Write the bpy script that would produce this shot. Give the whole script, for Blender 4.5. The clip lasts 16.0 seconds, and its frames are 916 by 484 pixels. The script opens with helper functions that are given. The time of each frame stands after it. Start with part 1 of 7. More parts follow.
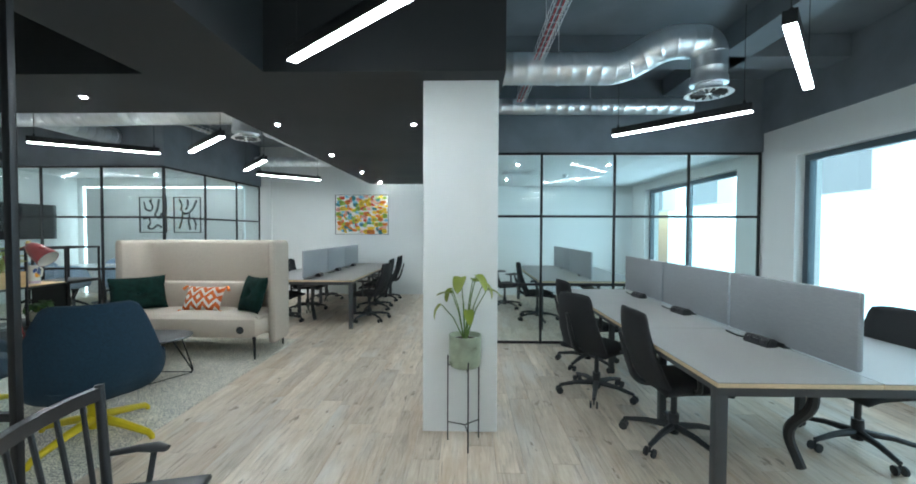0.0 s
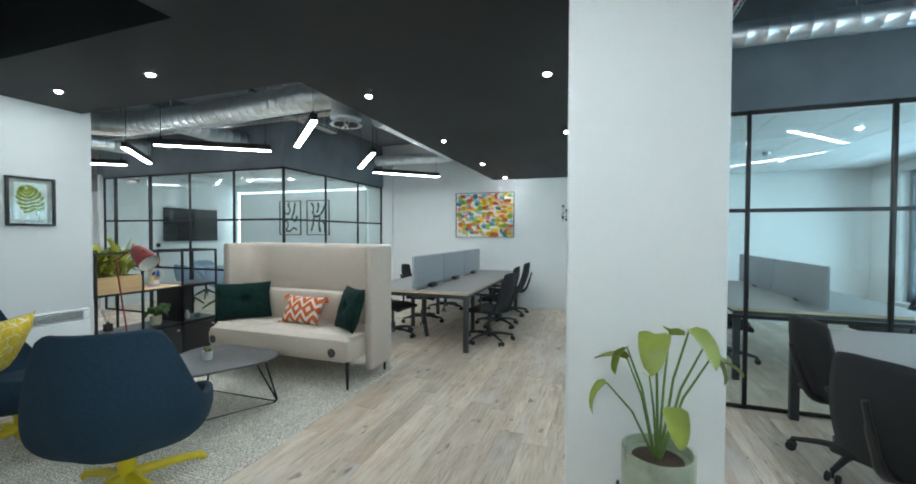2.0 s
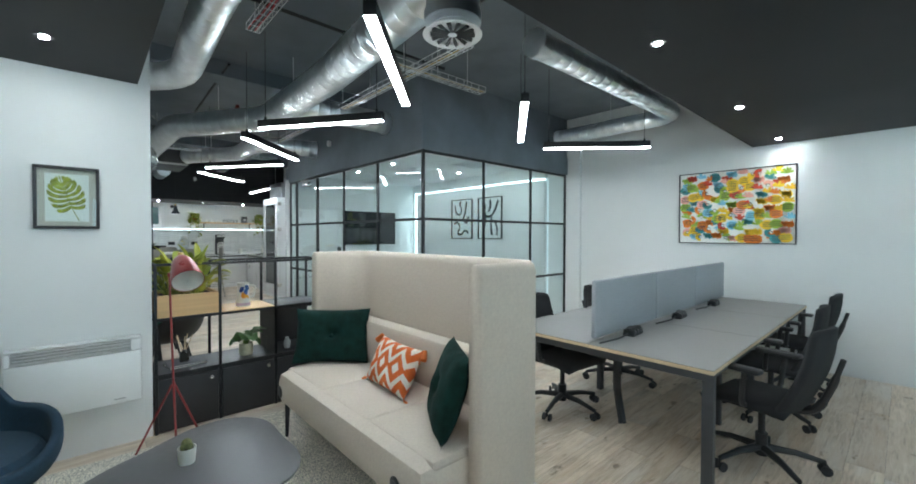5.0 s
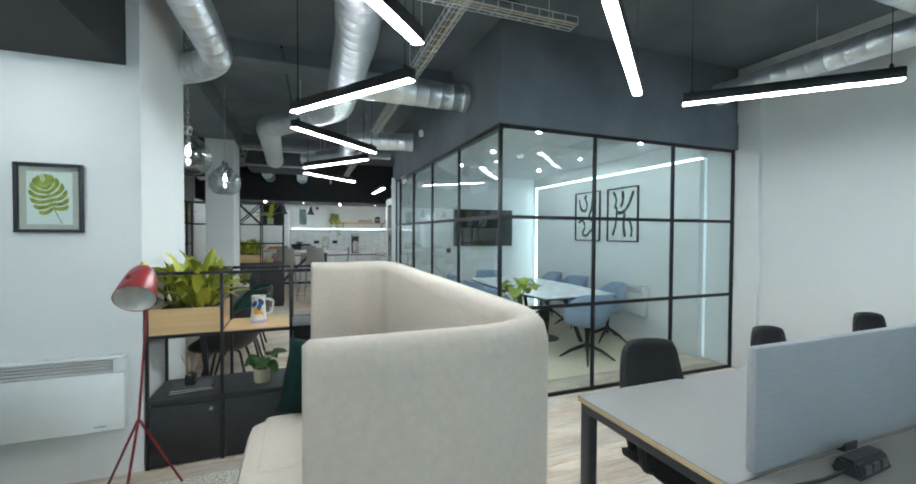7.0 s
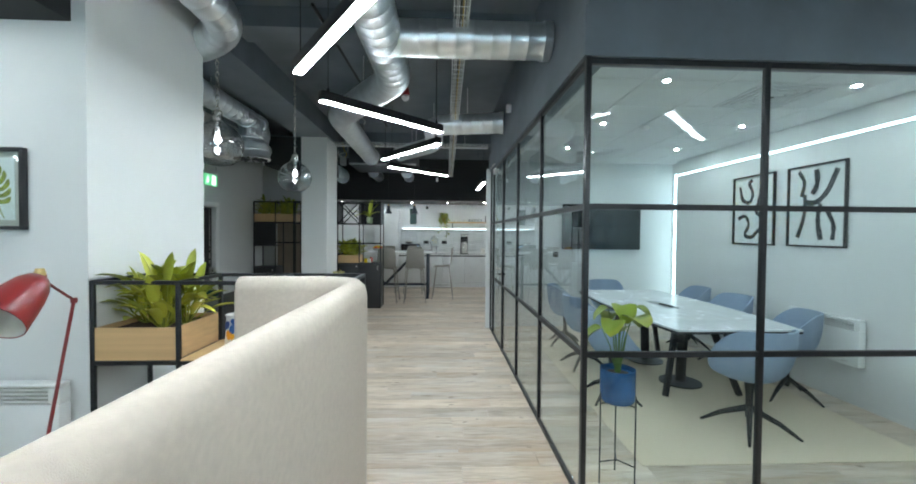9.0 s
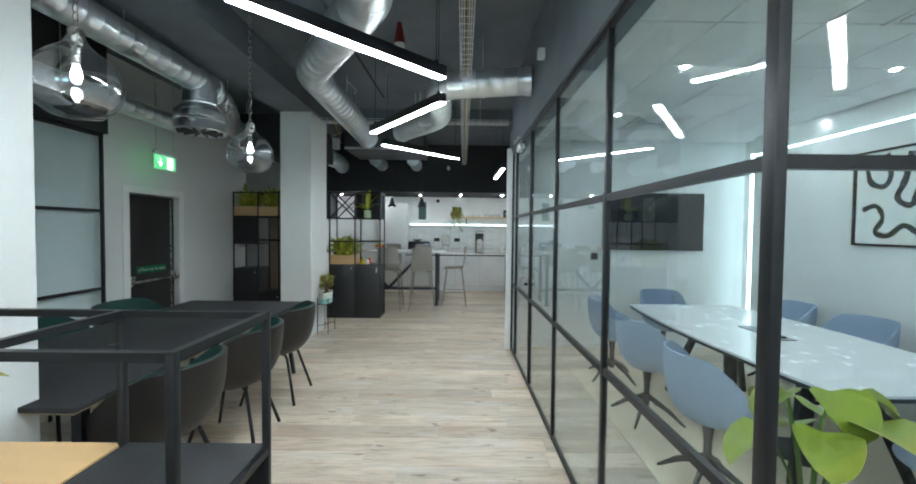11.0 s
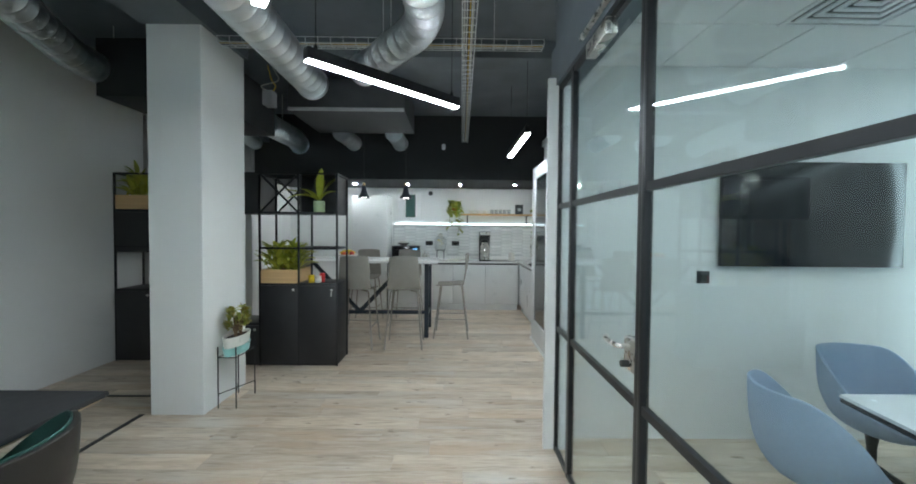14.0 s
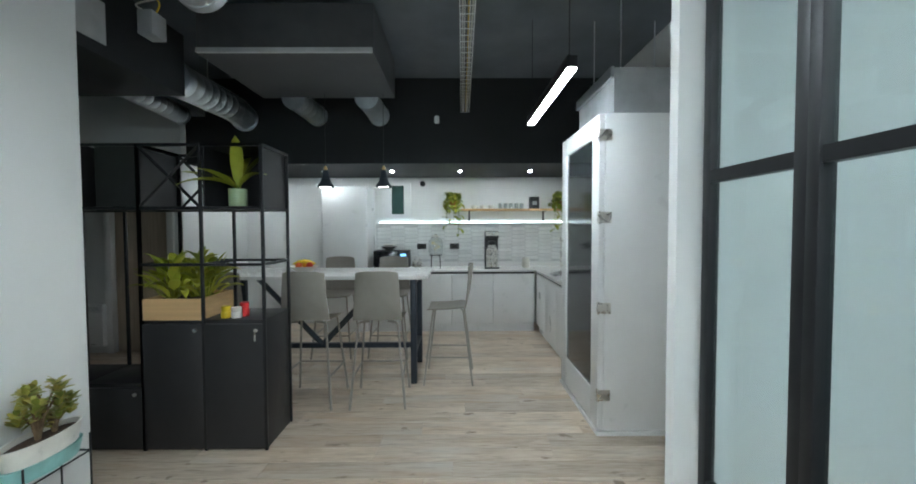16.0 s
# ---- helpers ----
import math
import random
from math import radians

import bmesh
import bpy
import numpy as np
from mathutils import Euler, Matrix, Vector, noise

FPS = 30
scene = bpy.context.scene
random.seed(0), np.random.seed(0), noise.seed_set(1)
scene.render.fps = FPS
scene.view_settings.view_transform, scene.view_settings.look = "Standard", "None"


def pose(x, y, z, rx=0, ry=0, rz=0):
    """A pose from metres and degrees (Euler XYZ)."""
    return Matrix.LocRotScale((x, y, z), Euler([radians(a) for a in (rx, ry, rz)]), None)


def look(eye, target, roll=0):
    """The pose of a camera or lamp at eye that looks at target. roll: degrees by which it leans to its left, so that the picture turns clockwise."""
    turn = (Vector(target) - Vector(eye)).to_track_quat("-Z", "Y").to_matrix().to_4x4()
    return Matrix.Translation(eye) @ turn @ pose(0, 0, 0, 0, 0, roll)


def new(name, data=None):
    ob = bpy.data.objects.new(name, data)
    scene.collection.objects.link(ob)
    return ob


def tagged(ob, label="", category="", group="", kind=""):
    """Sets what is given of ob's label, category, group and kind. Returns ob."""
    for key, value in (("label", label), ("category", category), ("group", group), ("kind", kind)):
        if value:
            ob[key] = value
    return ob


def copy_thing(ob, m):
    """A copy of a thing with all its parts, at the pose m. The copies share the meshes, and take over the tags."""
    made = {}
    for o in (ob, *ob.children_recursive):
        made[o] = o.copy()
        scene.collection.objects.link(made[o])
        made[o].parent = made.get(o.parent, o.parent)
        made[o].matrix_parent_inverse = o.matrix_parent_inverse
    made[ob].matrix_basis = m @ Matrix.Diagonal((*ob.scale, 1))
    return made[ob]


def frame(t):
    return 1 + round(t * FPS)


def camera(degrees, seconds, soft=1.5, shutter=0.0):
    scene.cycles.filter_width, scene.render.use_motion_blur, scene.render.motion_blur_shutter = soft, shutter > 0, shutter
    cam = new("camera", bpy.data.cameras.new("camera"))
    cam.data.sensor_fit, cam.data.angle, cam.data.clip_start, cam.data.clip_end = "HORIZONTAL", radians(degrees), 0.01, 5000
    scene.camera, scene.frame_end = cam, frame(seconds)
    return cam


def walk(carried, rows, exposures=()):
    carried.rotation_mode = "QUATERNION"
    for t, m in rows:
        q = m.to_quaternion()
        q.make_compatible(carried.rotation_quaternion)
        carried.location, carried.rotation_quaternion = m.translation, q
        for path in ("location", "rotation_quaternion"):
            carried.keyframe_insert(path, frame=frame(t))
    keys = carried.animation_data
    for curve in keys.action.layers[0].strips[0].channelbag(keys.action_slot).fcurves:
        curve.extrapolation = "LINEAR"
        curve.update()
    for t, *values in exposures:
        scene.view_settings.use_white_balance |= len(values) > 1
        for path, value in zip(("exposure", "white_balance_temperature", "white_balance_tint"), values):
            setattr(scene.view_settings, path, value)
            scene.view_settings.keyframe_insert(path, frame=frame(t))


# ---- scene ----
cam = camera(96.9, 16.0, soft=1.8)
PATH = [
    (0, (0.423, 0.44, 1.473), (0.377, 2.438, 1.42), 0.2),
    (0.5, (0.39, 0.739, 1.468), (0.223, 2.732, 1.418), 0.2),
    (1, (0.367, 1.076, 1.461), (0.039, 3.048, 1.415), 0.2),
    (1.5, (0.321, 1.408, 1.463), (-0.168, 3.347, 1.42), 0.1),
    (2, (0.222, 1.752, 1.472), (-0.438, 3.64, 1.429), 0.2),
    (2.5, (0.121, 2.088, 1.458), (-0.702, 3.911, 1.423), 0.1),
    (3, (-0.026, 2.466, 1.459), (-1.002, 4.212, 1.425), 0.1),
    (3.5, (-0.184, 2.804, 1.47), (-1.287, 4.473, 1.434), 0.2),
    (4, (-0.346, 3.163, 1.464), (-1.575, 4.74, 1.434), 0.1),
    (6.5, (-0.991, 4.885, 1.526), (-2.781, 5.778, 1.481), 0.3),
    (7, (-1.189, 5.176, 1.529), (-3.056, 5.893, 1.487), 0.3),
    (7.5, (-1.384, 5.437, 1.535), (-3.312, 5.967, 1.488), 0.4),
    (8, (-1.643, 5.665, 1.534), (-3.612, 6.011, 1.482), 0.5),
    (8.5, (-1.89, 5.832, 1.536), (-3.879, 6.039, 1.486), 0.6),
    (9, (-2.18, 6.002, 1.525), (-4.177, 6.088, 1.481), 0.5),
    (9.5, (-2.466, 6.074, 1.528), (-4.466, 6.1, 1.482), 0.6),
    (12, (-4.251, 6.108, 1.511), (-6.25, 6.113, 1.45), 0.6),
    (12.5, (-4.637, 6.119, 1.508), (-6.636, 6.122, 1.449), 0.6),
    (13, (-5.064, 6.111, 1.515), (-7.063, 6.118, 1.454), 0.5),
    (13.5, (-5.458, 6.105, 1.502), (-7.457, 6.115, 1.448), 0.5),
    (14, (-5.875, 6.102, 1.513), (-7.874, 6.117, 1.456), 0.5),
    (14.5, (-6.277, 6.096, 1.528), (-8.276, 6.118, 1.467), 0.4),
    (15, (-6.716, 6.108, 1.516), (-8.715, 6.128, 1.46), 0.2),
    (15.5, (-7.123, 6.118, 1.524), (-9.122, 6.134, 1.463), -0.0),
    (16, (-7.549, 6.131, 1.548), (-9.548, 6.142, 1.478), -0.2),
]
walk(cam, [(t, look(eye, target, roll)) for t, eye, target, roll in PATH], [(0.0, 0.78), (4.0, 0.82), (7.0, 0.90), (9.5, 0.90), (12.0, 1.08), (16.0, 1.0)])

# ---------- world and light levels ----------
world = bpy.data.worlds.new("sky")
scene.world = world
world.use_nodes = True
wn = world.node_tree.nodes
sky = wn.new("ShaderNodeTexSky")
sky.sky_type = "NISHITA"
sky.sun_disc = False
sky.sun_elevation, sky.sun_rotation = radians(35), radians(70)
wn["Background"].inputs[1].default_value = 0.1
world.node_tree.links.new(sky.outputs[0], wn["Background"].inputs[0])
sun = new("sun", bpy.data.lights.new("sun", "SUN"))
sun.data.energy, sun.data.angle, sun.data.color = 2.0, radians(0.6), (1.0, 0.95, 0.88)
sun.matrix_world = look((20, -3, 14), (0, 4, 0))
LAMP, DOWN, LED = 46.0, 560.0, 3.0


def daylight(x, y, z, sx, sz, power):
    ob = new("window_light", bpy.data.lights.new("window_light", "AREA"))
    ob.data.shape, ob.data.size, ob.data.size_y, ob.data.energy = "RECTANGLE", sx, sz, power
    ob.data.color = (0.58, 0.83, 1.0)
    ob.matrix_world = look((x, y, z), (x - 1, y, z - 0.15))
    return ob


daylight(4.12, 3.2, 1.5, 3.6, 1.6, 14)
daylight(4.12, 7.7, 1.5, 2.8, 1.6, 18)


# ---------- materials ----------
def mat(name, col, rough=0.6, metal=0.0, var=0.12, scale=6.0, bump=0.05, fine=120.0, stretch=(1, 1, 1), coat=0.0, rnd=0.0, rvar=0.08):
    m = bpy.data.materials.new(name)
    m.use_nodes = True
    n, l = m.node_tree.nodes, m.node_tree.links
    b = n["Principled BSDF"]
    b.inputs["Metallic"].default_value = metal
    b.inputs["Coat Weight"].default_value = coat
    tc, mp = n.new("ShaderNodeTexCoord"), n.new("ShaderNodeMapping")
    mp.inputs["Scale"].default_value = stretch
    l.new(tc.outputs["Object"], mp.inputs["Vector"])
    big, small = n.new("ShaderNodeTexNoise"), n.new("ShaderNodeTexNoise")
    big.inputs["Scale"].default_value, big.inputs["Detail"].default_value = scale, 4
    small.inputs["Scale"].default_value, small.inputs["Detail"].default_value = fine, 2
    for t in (big, small):
        l.new(mp.outputs[0], t.inputs["Vector"])
    ramp = n.new("ShaderNodeValToRGB")
    d, u = 1 - var, 1 + var
    ramp.color_ramp.elements[0].position, ramp.color_ramp.elements[1].position = 0.3, 0.7
    ramp.color_ramp.elements[0].color = (col[0] * d, col[1] * d, col[2] * d, 1)
    ramp.color_ramp.elements[1].color = (min(1, col[0] * u), min(1, col[1] * u), min(1, col[2] * u), 1)
    l.new(big.outputs["Fac"], ramp.inputs[0])
    out = ramp.outputs[0]
    if rnd:
        info, hs, ma = n.new("ShaderNodeObjectInfo"), n.new("ShaderNodeHueSaturation"), n.new("ShaderNodeMapRange")
        ma.inputs[3].default_value, ma.inputs[4].default_value = 1 - rnd, 1 + rnd
        l.new(info.outputs["Random"], ma.inputs[0])
        l.new(ma.outputs[0], hs.inputs["Value"])
        l.new(out, hs.inputs["Color"])
        out = hs.outputs[0]
    l.new(out, b.inputs["Base Color"])
    mr = n.new("ShaderNodeMapRange")
    mr.inputs[3].default_value, mr.inputs[4].default_value = max(0.02, rough - rvar), min(1, rough + rvar)
    l.new(big.outputs["Fac"], mr.inputs[0])
    l.new(mr.outputs[0], b.inputs["Roughness"])
    if bump:
        bp = n.new("ShaderNodeBump")
        bp.inputs["Strength"].default_value, bp.inputs["Distance"].default_value = bump, 0.004
        l.new(small.outputs["Fac"], bp.inputs["Height"])
        l.new(bp.outputs[0], b.inputs["Normal"])
    return m


def glow(name, col, strength):
    m = bpy.data.materials.new(name)
    m.use_nodes = True
    b = m.node_tree.nodes["Principled BSDF"]
    b.inputs["Base Color"].default_value = (0.8, 0.8, 0.8, 1)
    b.inputs["Emission Color"].default_value = (*col, 1)
    b.inputs["Emission Strength"].default_value = strength
    return m


def pane_glass(name, tint=(0.95, 0.98, 0.98), base=0.035, rough=0.0):
    m = bpy.data.materials.new(name)
    m.use_nodes = True
    n, l = m.node_tree.nodes, m.node_tree.links
    n.remove(n["Principled BSDF"])
    tr, gl, fr, mx = n.new("ShaderNodeBsdfTransparent"), n.new("ShaderNodeBsdfGlossy"), n.new("ShaderNodeLayerWeight"), n.new("ShaderNodeMixShader")
    pw, ad = n.new("ShaderNodeMath"), n.new("ShaderNodeMath")
    pw.operation, pw.inputs[1].default_value = "POWER", 4.5
    ad.operation, ad.inputs[1].default_value, ad.inputs[2].default_value = "MULTIPLY_ADD", 0.85, base
    tr.inputs[0].default_value = (*tint, 1)
    gl.inputs["Roughness"].default_value = rough
    fr.inputs[0].default_value = 0.5
    l.new(fr.outputs["Facing"], pw.inputs[0])
    l.new(pw.outputs[0], ad.inputs[0])
    l.new(ad.outputs[0], mx.inputs[0])
    l.new(tr.outputs[0], mx.inputs[1])
    l.new(gl.outputs[0], mx.inputs[2])
    l.new(mx.outputs[0], n["Material Output"].inputs[0])
    return m


def plank_mat(name, island):
    m = bpy.data.materials.new(name)
    m.use_nodes = True
    n, l = m.node_tree.nodes, m.node_tree.links
    b = n["Principled BSDF"]
    tc = n.new("ShaderNodeTexCoord")
    info = n.new("ShaderNodeNewGeometry") if island else n.new("ShaderNodeObjectInfo")
    r = info.outputs["Random Per Island"] if island else info.outputs["Random"]
    mul, add, mp = n.new("ShaderNodeMath"), n.new("ShaderNodeVectorMath"), n.new("ShaderNodeMapping")
    mul.operation, mul.inputs[1].default_value = "MULTIPLY", 71.0
    l.new(r, mul.inputs[0])
    l.new(tc.outputs["Object"], add.inputs[0])
    l.new(mul.outputs[0], add.inputs[1])
    mp.inputs["Scale"].default_value = (1, 0.09, 1)
    l.new(add.outputs[0], mp.inputs["Vector"])
    grain, cloud, knots = n.new("ShaderNodeTexNoise"), n.new("ShaderNodeTexNoise"), n.new("ShaderNodeTexNoise")
    grain.inputs["Scale"].default_value, grain.inputs["Detail"].default_value, grain.inputs["Distortion"].default_value = 46, 7, 1.2
    cloud.inputs["Scale"].default_value, cloud.inputs["Detail"].default_value = 9, 5
    knots.inputs["Scale"].default_value, knots.inputs["Detail"].default_value = 3.5, 6
    l.new(mp.outputs[0], grain.inputs["Vector"])
    l.new(mp.outputs[0], cloud.inputs["Vector"])
    l.new(add.outputs[0], knots.inputs["Vector"])
    r1 = n.new("ShaderNodeValToRGB")
    e = r1.color_ramp.elements
    e[0].position, e[0].color = 0.28, (0.29, 0.225, 0.165, 1)
    e[1].position, e[1].color = 0.72, (0.78, 0.69, 0.585, 1)
    mid = e.new(0.5)
    mid.color = (0.58, 0.475, 0.37, 1)
    sm, sm2 = n.new("ShaderNodeMath"), n.new("ShaderNodeMath")
    sm.operation, sm2.operation = "MULTIPLY_ADD", "MULTIPLY_ADD"
    sm.inputs[1].default_value = 0.45
    l.new(grain.outputs["Fac"], sm.inputs[0])
    cm = n.new("ShaderNodeMath")
    cm.operation, cm.inputs[1].default_value = "MULTIPLY", 0.3
    l.new(cloud.outputs["Fac"], cm.inputs[0])
    l.new(cm.outputs[0], sm.inputs[2])
    sm2.inputs[1].default_value = 0.25
    l.new(knots.outputs["Fac"], sm2.inputs[0])
    l.new(sm.outputs[0], sm2.inputs[2])
    l.new(sm2.outputs[0], r1.inputs[0])
    hs, ma = n.new("ShaderNodeHueSaturation"), n.new("ShaderNodeMapRange")
    ma.inputs[3].default_value, ma.inputs[4].default_value = 0.78, 1.12
    l.new(r, ma.inputs[0])
    l.new(ma.outputs[0], hs.inputs["Value"])
    l.new(r1.outputs[0], hs.inputs["Color"])
    col = hs.outputs[0]
    for scale, stretch, lo, hi, most, tint in ((6.0, 0.16, 0.52, 0.70, 0.55, (0.46, 0.31, 0.19, 1)), (5.0, 0.22, 0.54, 0.72, 0.5, (0.62, 0.60, 0.57, 1)), (13.0, 0.42, 0.655, 0.72, 0.8, (0.17, 0.115, 0.075, 1)), (42.0, 0.07, 0.60, 0.70, 0.45, (0.20, 0.15, 0.11, 1))):
        mp2, sp, mr, mx = n.new("ShaderNodeMapping"), n.new("ShaderNodeTexNoise"), n.new("ShaderNodeMapRange"), n.new("ShaderNodeMixRGB")
        mp2.inputs["Scale"].default_value, mp2.inputs["Location"].default_value = (1, stretch, 1), (scale, 3 * scale, 0)
        sp.inputs["Scale"].default_value, sp.inputs["Detail"].default_value = scale, 4
        mr.inputs[1].default_value, mr.inputs[2].default_value, mr.inputs[4].default_value = lo, hi, most
        mx.inputs[2].default_value = tint
        l.new(add.outputs[0], mp2.inputs["Vector"])
        l.new(mp2.outputs[0], sp.inputs["Vector"])
        l.new(sp.outputs["Fac"], mr.inputs[0])
        l.new(mr.outputs[0], mx.inputs[0])
        l.new(col, mx.inputs[1])
        col = mx.outputs[0]
    l.new(col, b.inputs["Base Color"])
    b.inputs["Roughness"].default_value = 0.42
    bp = n.new("ShaderNodeBump")
    bp.inputs["Strength"].default_value, bp.inputs["Distance"].default_value = 0.12, 0.003
    l.new(grain.outputs["Fac"], bp.inputs["Height"])
    l.new(bp.outputs[0], b.inputs["Normal"])
    return m


WHITE = mat("white_wall_paint", (0.72, 0.73, 0.72), 0.75, var=0.015, scale=2.5, bump=0.06, fine=260)
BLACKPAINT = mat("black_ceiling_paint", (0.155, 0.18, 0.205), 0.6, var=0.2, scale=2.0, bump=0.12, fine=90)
BLACKFLAT = mat("black_bulkhead_paint", (0.016, 0.018, 0.020), 0.7, var=0.08, scale=1.2, bump=0.04, fine=200)
TILEWHITE = mat("ceiling_tile", (0.82, 0.83, 0.83), 0.85, var=0.03, scale=30, bump=0.2, fine=300)
BLACKMETAL = mat("black_powder_coat", (0.016, 0.017, 0.019), 0.42, metal=0.3, var=0.15, scale=14, bump=0.04, fine=400)
GREYMETAL = mat("dark_grey_desk_frame", (0.055, 0.058, 0.062), 0.5, metal=0.2, var=0.1, scale=14, bump=0.05, fine=400)
GLASS = pane_glass("partition_glass", (0.91, 0.97, 0.975))
GALV = mat("galvanised_spiral_duct", (0.86, 0.89, 0.92), 0.33, metal=1.0, var=0.07, scale=9, bump=0.015, fine=22, rvar=0.06)
DESKTOP = mat("grey_laminate", (0.25, 0.242, 0.232), 0.5, var=0.03, scale=20, bump=0.02, fine=500)
PLYEDGE = mat("plywood_edge", (0.62, 0.47, 0.30), 0.55, var=0.15, scale=40, bump=0.05, stretch=(1, 1, 8))
SCREENFAB = mat("grey_screen_fabric", (0.33, 0.345, 0.36), 0.95, var=0.06, scale=90, bump=0.3, fine=700, stretch=(1, 0.3, 3))
BLACKFAB = mat("black_chair_fabric", (0.018, 0.019, 0.021), 0.9, var=0.15, scale=60, bump=0.3, fine=600)
BLACKPLASTIC = mat("black_plastic", (0.02, 0.021, 0.023), 0.45, var=0.1, scale=20, bump=0.03)
CREAM = mat("cream_upholstery", (0.535, 0.462, 0.388), 0.95, var=0.05, scale=70, bump=0.35, fine=800)
LIGHTON = glow("lit_diffuser", (0.83, 0.955, 1.02), LAMP)
DOWNON = glow("lit_downlight", (0.86, 0.96, 1.0), DOWN)
LEDON = glow("lit_led_strip", (0.72, 0.92, 1.0), LED)
LEDDIM = glow("dim_led_strip", (0.72, 0.92, 1.0), 0.25)


# ---------- mesh helpers ----------
def bx(bm, x0, x1, y0, y1, z0, z1, bev=0.0, seg=2):
    vs = [bm.verts.new((x, y, z)) for x in (x0, x1) for y in (y0, y1) for z in (z0, z1)]
    fs = [bm.faces.new([vs[i] for i in q]) for q in ((0, 1, 3, 2), (4, 6, 7, 5), (0, 4, 5, 1), (2, 3, 7, 6), (0, 2, 6, 4), (1, 5, 7, 3))]
    if bev:
        es = list({e for f in fs for e in f.edges})
        bmesh.ops.bevel(bm, geom=es, offset=bev, segments=seg, affect="EDGES", profile=0.5)
    return vs


def frame_of(d):
    d = Vector(d).normalized()
    u = d.orthogonal().normalized() if abs(d.z) > 0.95 else Vector((0, 0, 1)).cross(d).normalized()
    return u, d.cross(u)


def sweep(bm, pts, radii, seg=12, caps=True, prof=None):
    """A tube along pts; radii: one number or one a point; prof: a closed outline in place of a circle."""
    pts = [Vector(p) for p in pts]
    if not hasattr(radii, "__len__"):
        radii = [radii] * len(pts)
    rings, u = [], None
    for i, p in enumerate(pts):
        d = (pts[min(i + 1, len(pts) - 1)] - pts[max(i - 1, 0)]).normalized()
        if u is None:
            u, v = frame_of(d)
        else:
            u = (u - d * u.dot(d)).normalized()
            v = d.cross(u)
        o = prof or [(math.cos(2 * math.pi * k / seg), math.sin(2 * math.pi * k / seg)) for k in range(seg)]
        rings.append([bm.verts.new(p + u * (a * radii[i]) + v * (b * radii[i])) for a, b in o])
    n = len(rings[0])
    for a, b in zip(rings, rings[1:]):
        for k in range(n):
            bm.faces.new((a[k], a[(k + 1) % n], b[(k + 1) % n], b[k]))
    if caps:
        bm.faces.new(rings[0][::-1])
        bm.faces.new(rings[-1])
    return rings


def rod(bm, p, q, r, seg=8):
    sweep(bm, [p, q], r, seg)


def bend(pts, r=0.1, n=6):
    """Rounds the inner corners of a polyline."""
    pts = [Vector(p) for p in pts]
    out = [pts[0]]
    for a, b, c in zip(pts, pts[1:], pts[2:]):
        d1, d2 = (a - b), (c - b)
        k = min(r, d1.length * 0.48, d2.length * 0.48)
        s, e = b + d1.normalized() * k, b + d2.normalized() * k
        for i in range(n + 1):
            t = i / n
            out.append(s * (1 - t) ** 2 + b * 2 * t * (1 - t) + e * t * t)
    out.append(pts[-1])
    return out


def lathe(bm, prof, seg=24, c=(0, 0, 0), sx=1.0, sy=1.0):
    rings = []
    for r, z in prof:
        rings.append([bm.verts.new((c[0] + sx * r * math.cos(2 * math.pi * k / seg), c[1] + sy * r * math.sin(2 * math.pi * k / seg), c[2] + z)) for k in range(seg)])
    for a, b in zip(rings, rings[1:]):
        for k in range(seg):
            bm.faces.new((a[k], a[(k + 1) % seg], b[(k + 1) % seg], b[k]))
    bm.faces.new(rings[0][::-1])
    bm.faces.new(rings[-1])


def grid(bm, f, nu, nv, closed=False):
    """A sheet of nu x nv cells from f(u, v)."""
    vs = [[bm.verts.new(f(i / nu, j / nv)) for j in range(nv + (0 if closed else 1))] for i in range(nu + 1)]
    m = nv if closed else nv
    for i in range(nu):
        for j in range(m):
            k = (j + 1) % nv if closed else j + 1
            bm.faces.new((vs[i][j], vs[i + 1][j], vs[i + 1][k], vs[i][k]))
    return vs


def smooth_all(bm, angle=40):
    bm.normal_update()
    for f in bm.faces:
        f.smooth = True
    for e in bm.edges:
        if len(e.link_faces) == 2 and e.calc_face_angle(0) > radians(angle):
            e.smooth = False


def part(name, bm, material, parent=None, label="", smooth=True, angle=40):
    bmesh.ops.recalc_face_normals(bm, faces=bm.faces)
    if smooth:
        smooth_all(bm, angle)
    me = bpy.data.meshes.new(name)
    bm.to_mesh(me)
    bm.free()
    me.materials.append(material)
    ob = new(name, me)
    if parent:
        ob.parent = parent
    if label:
        ob["label"] = label
    return ob


def thing(name, m, label, category, group="", kind=""):
    ob = new(name)
    ob.empty_display_size = 0.1
    ob.matrix_basis = m
    return tagged(ob, label, category, group, kind)


def boxes(*bs, bev=0.0):
    bm = bmesh.new()
    for b in bs:
        bx(bm, *b, bev=bev)
    return bm


def setting(name, bm, material, label, category, smooth=False):
    return tagged(part(name, bm, material, None, smooth=smooth), label, category, kind="structure")


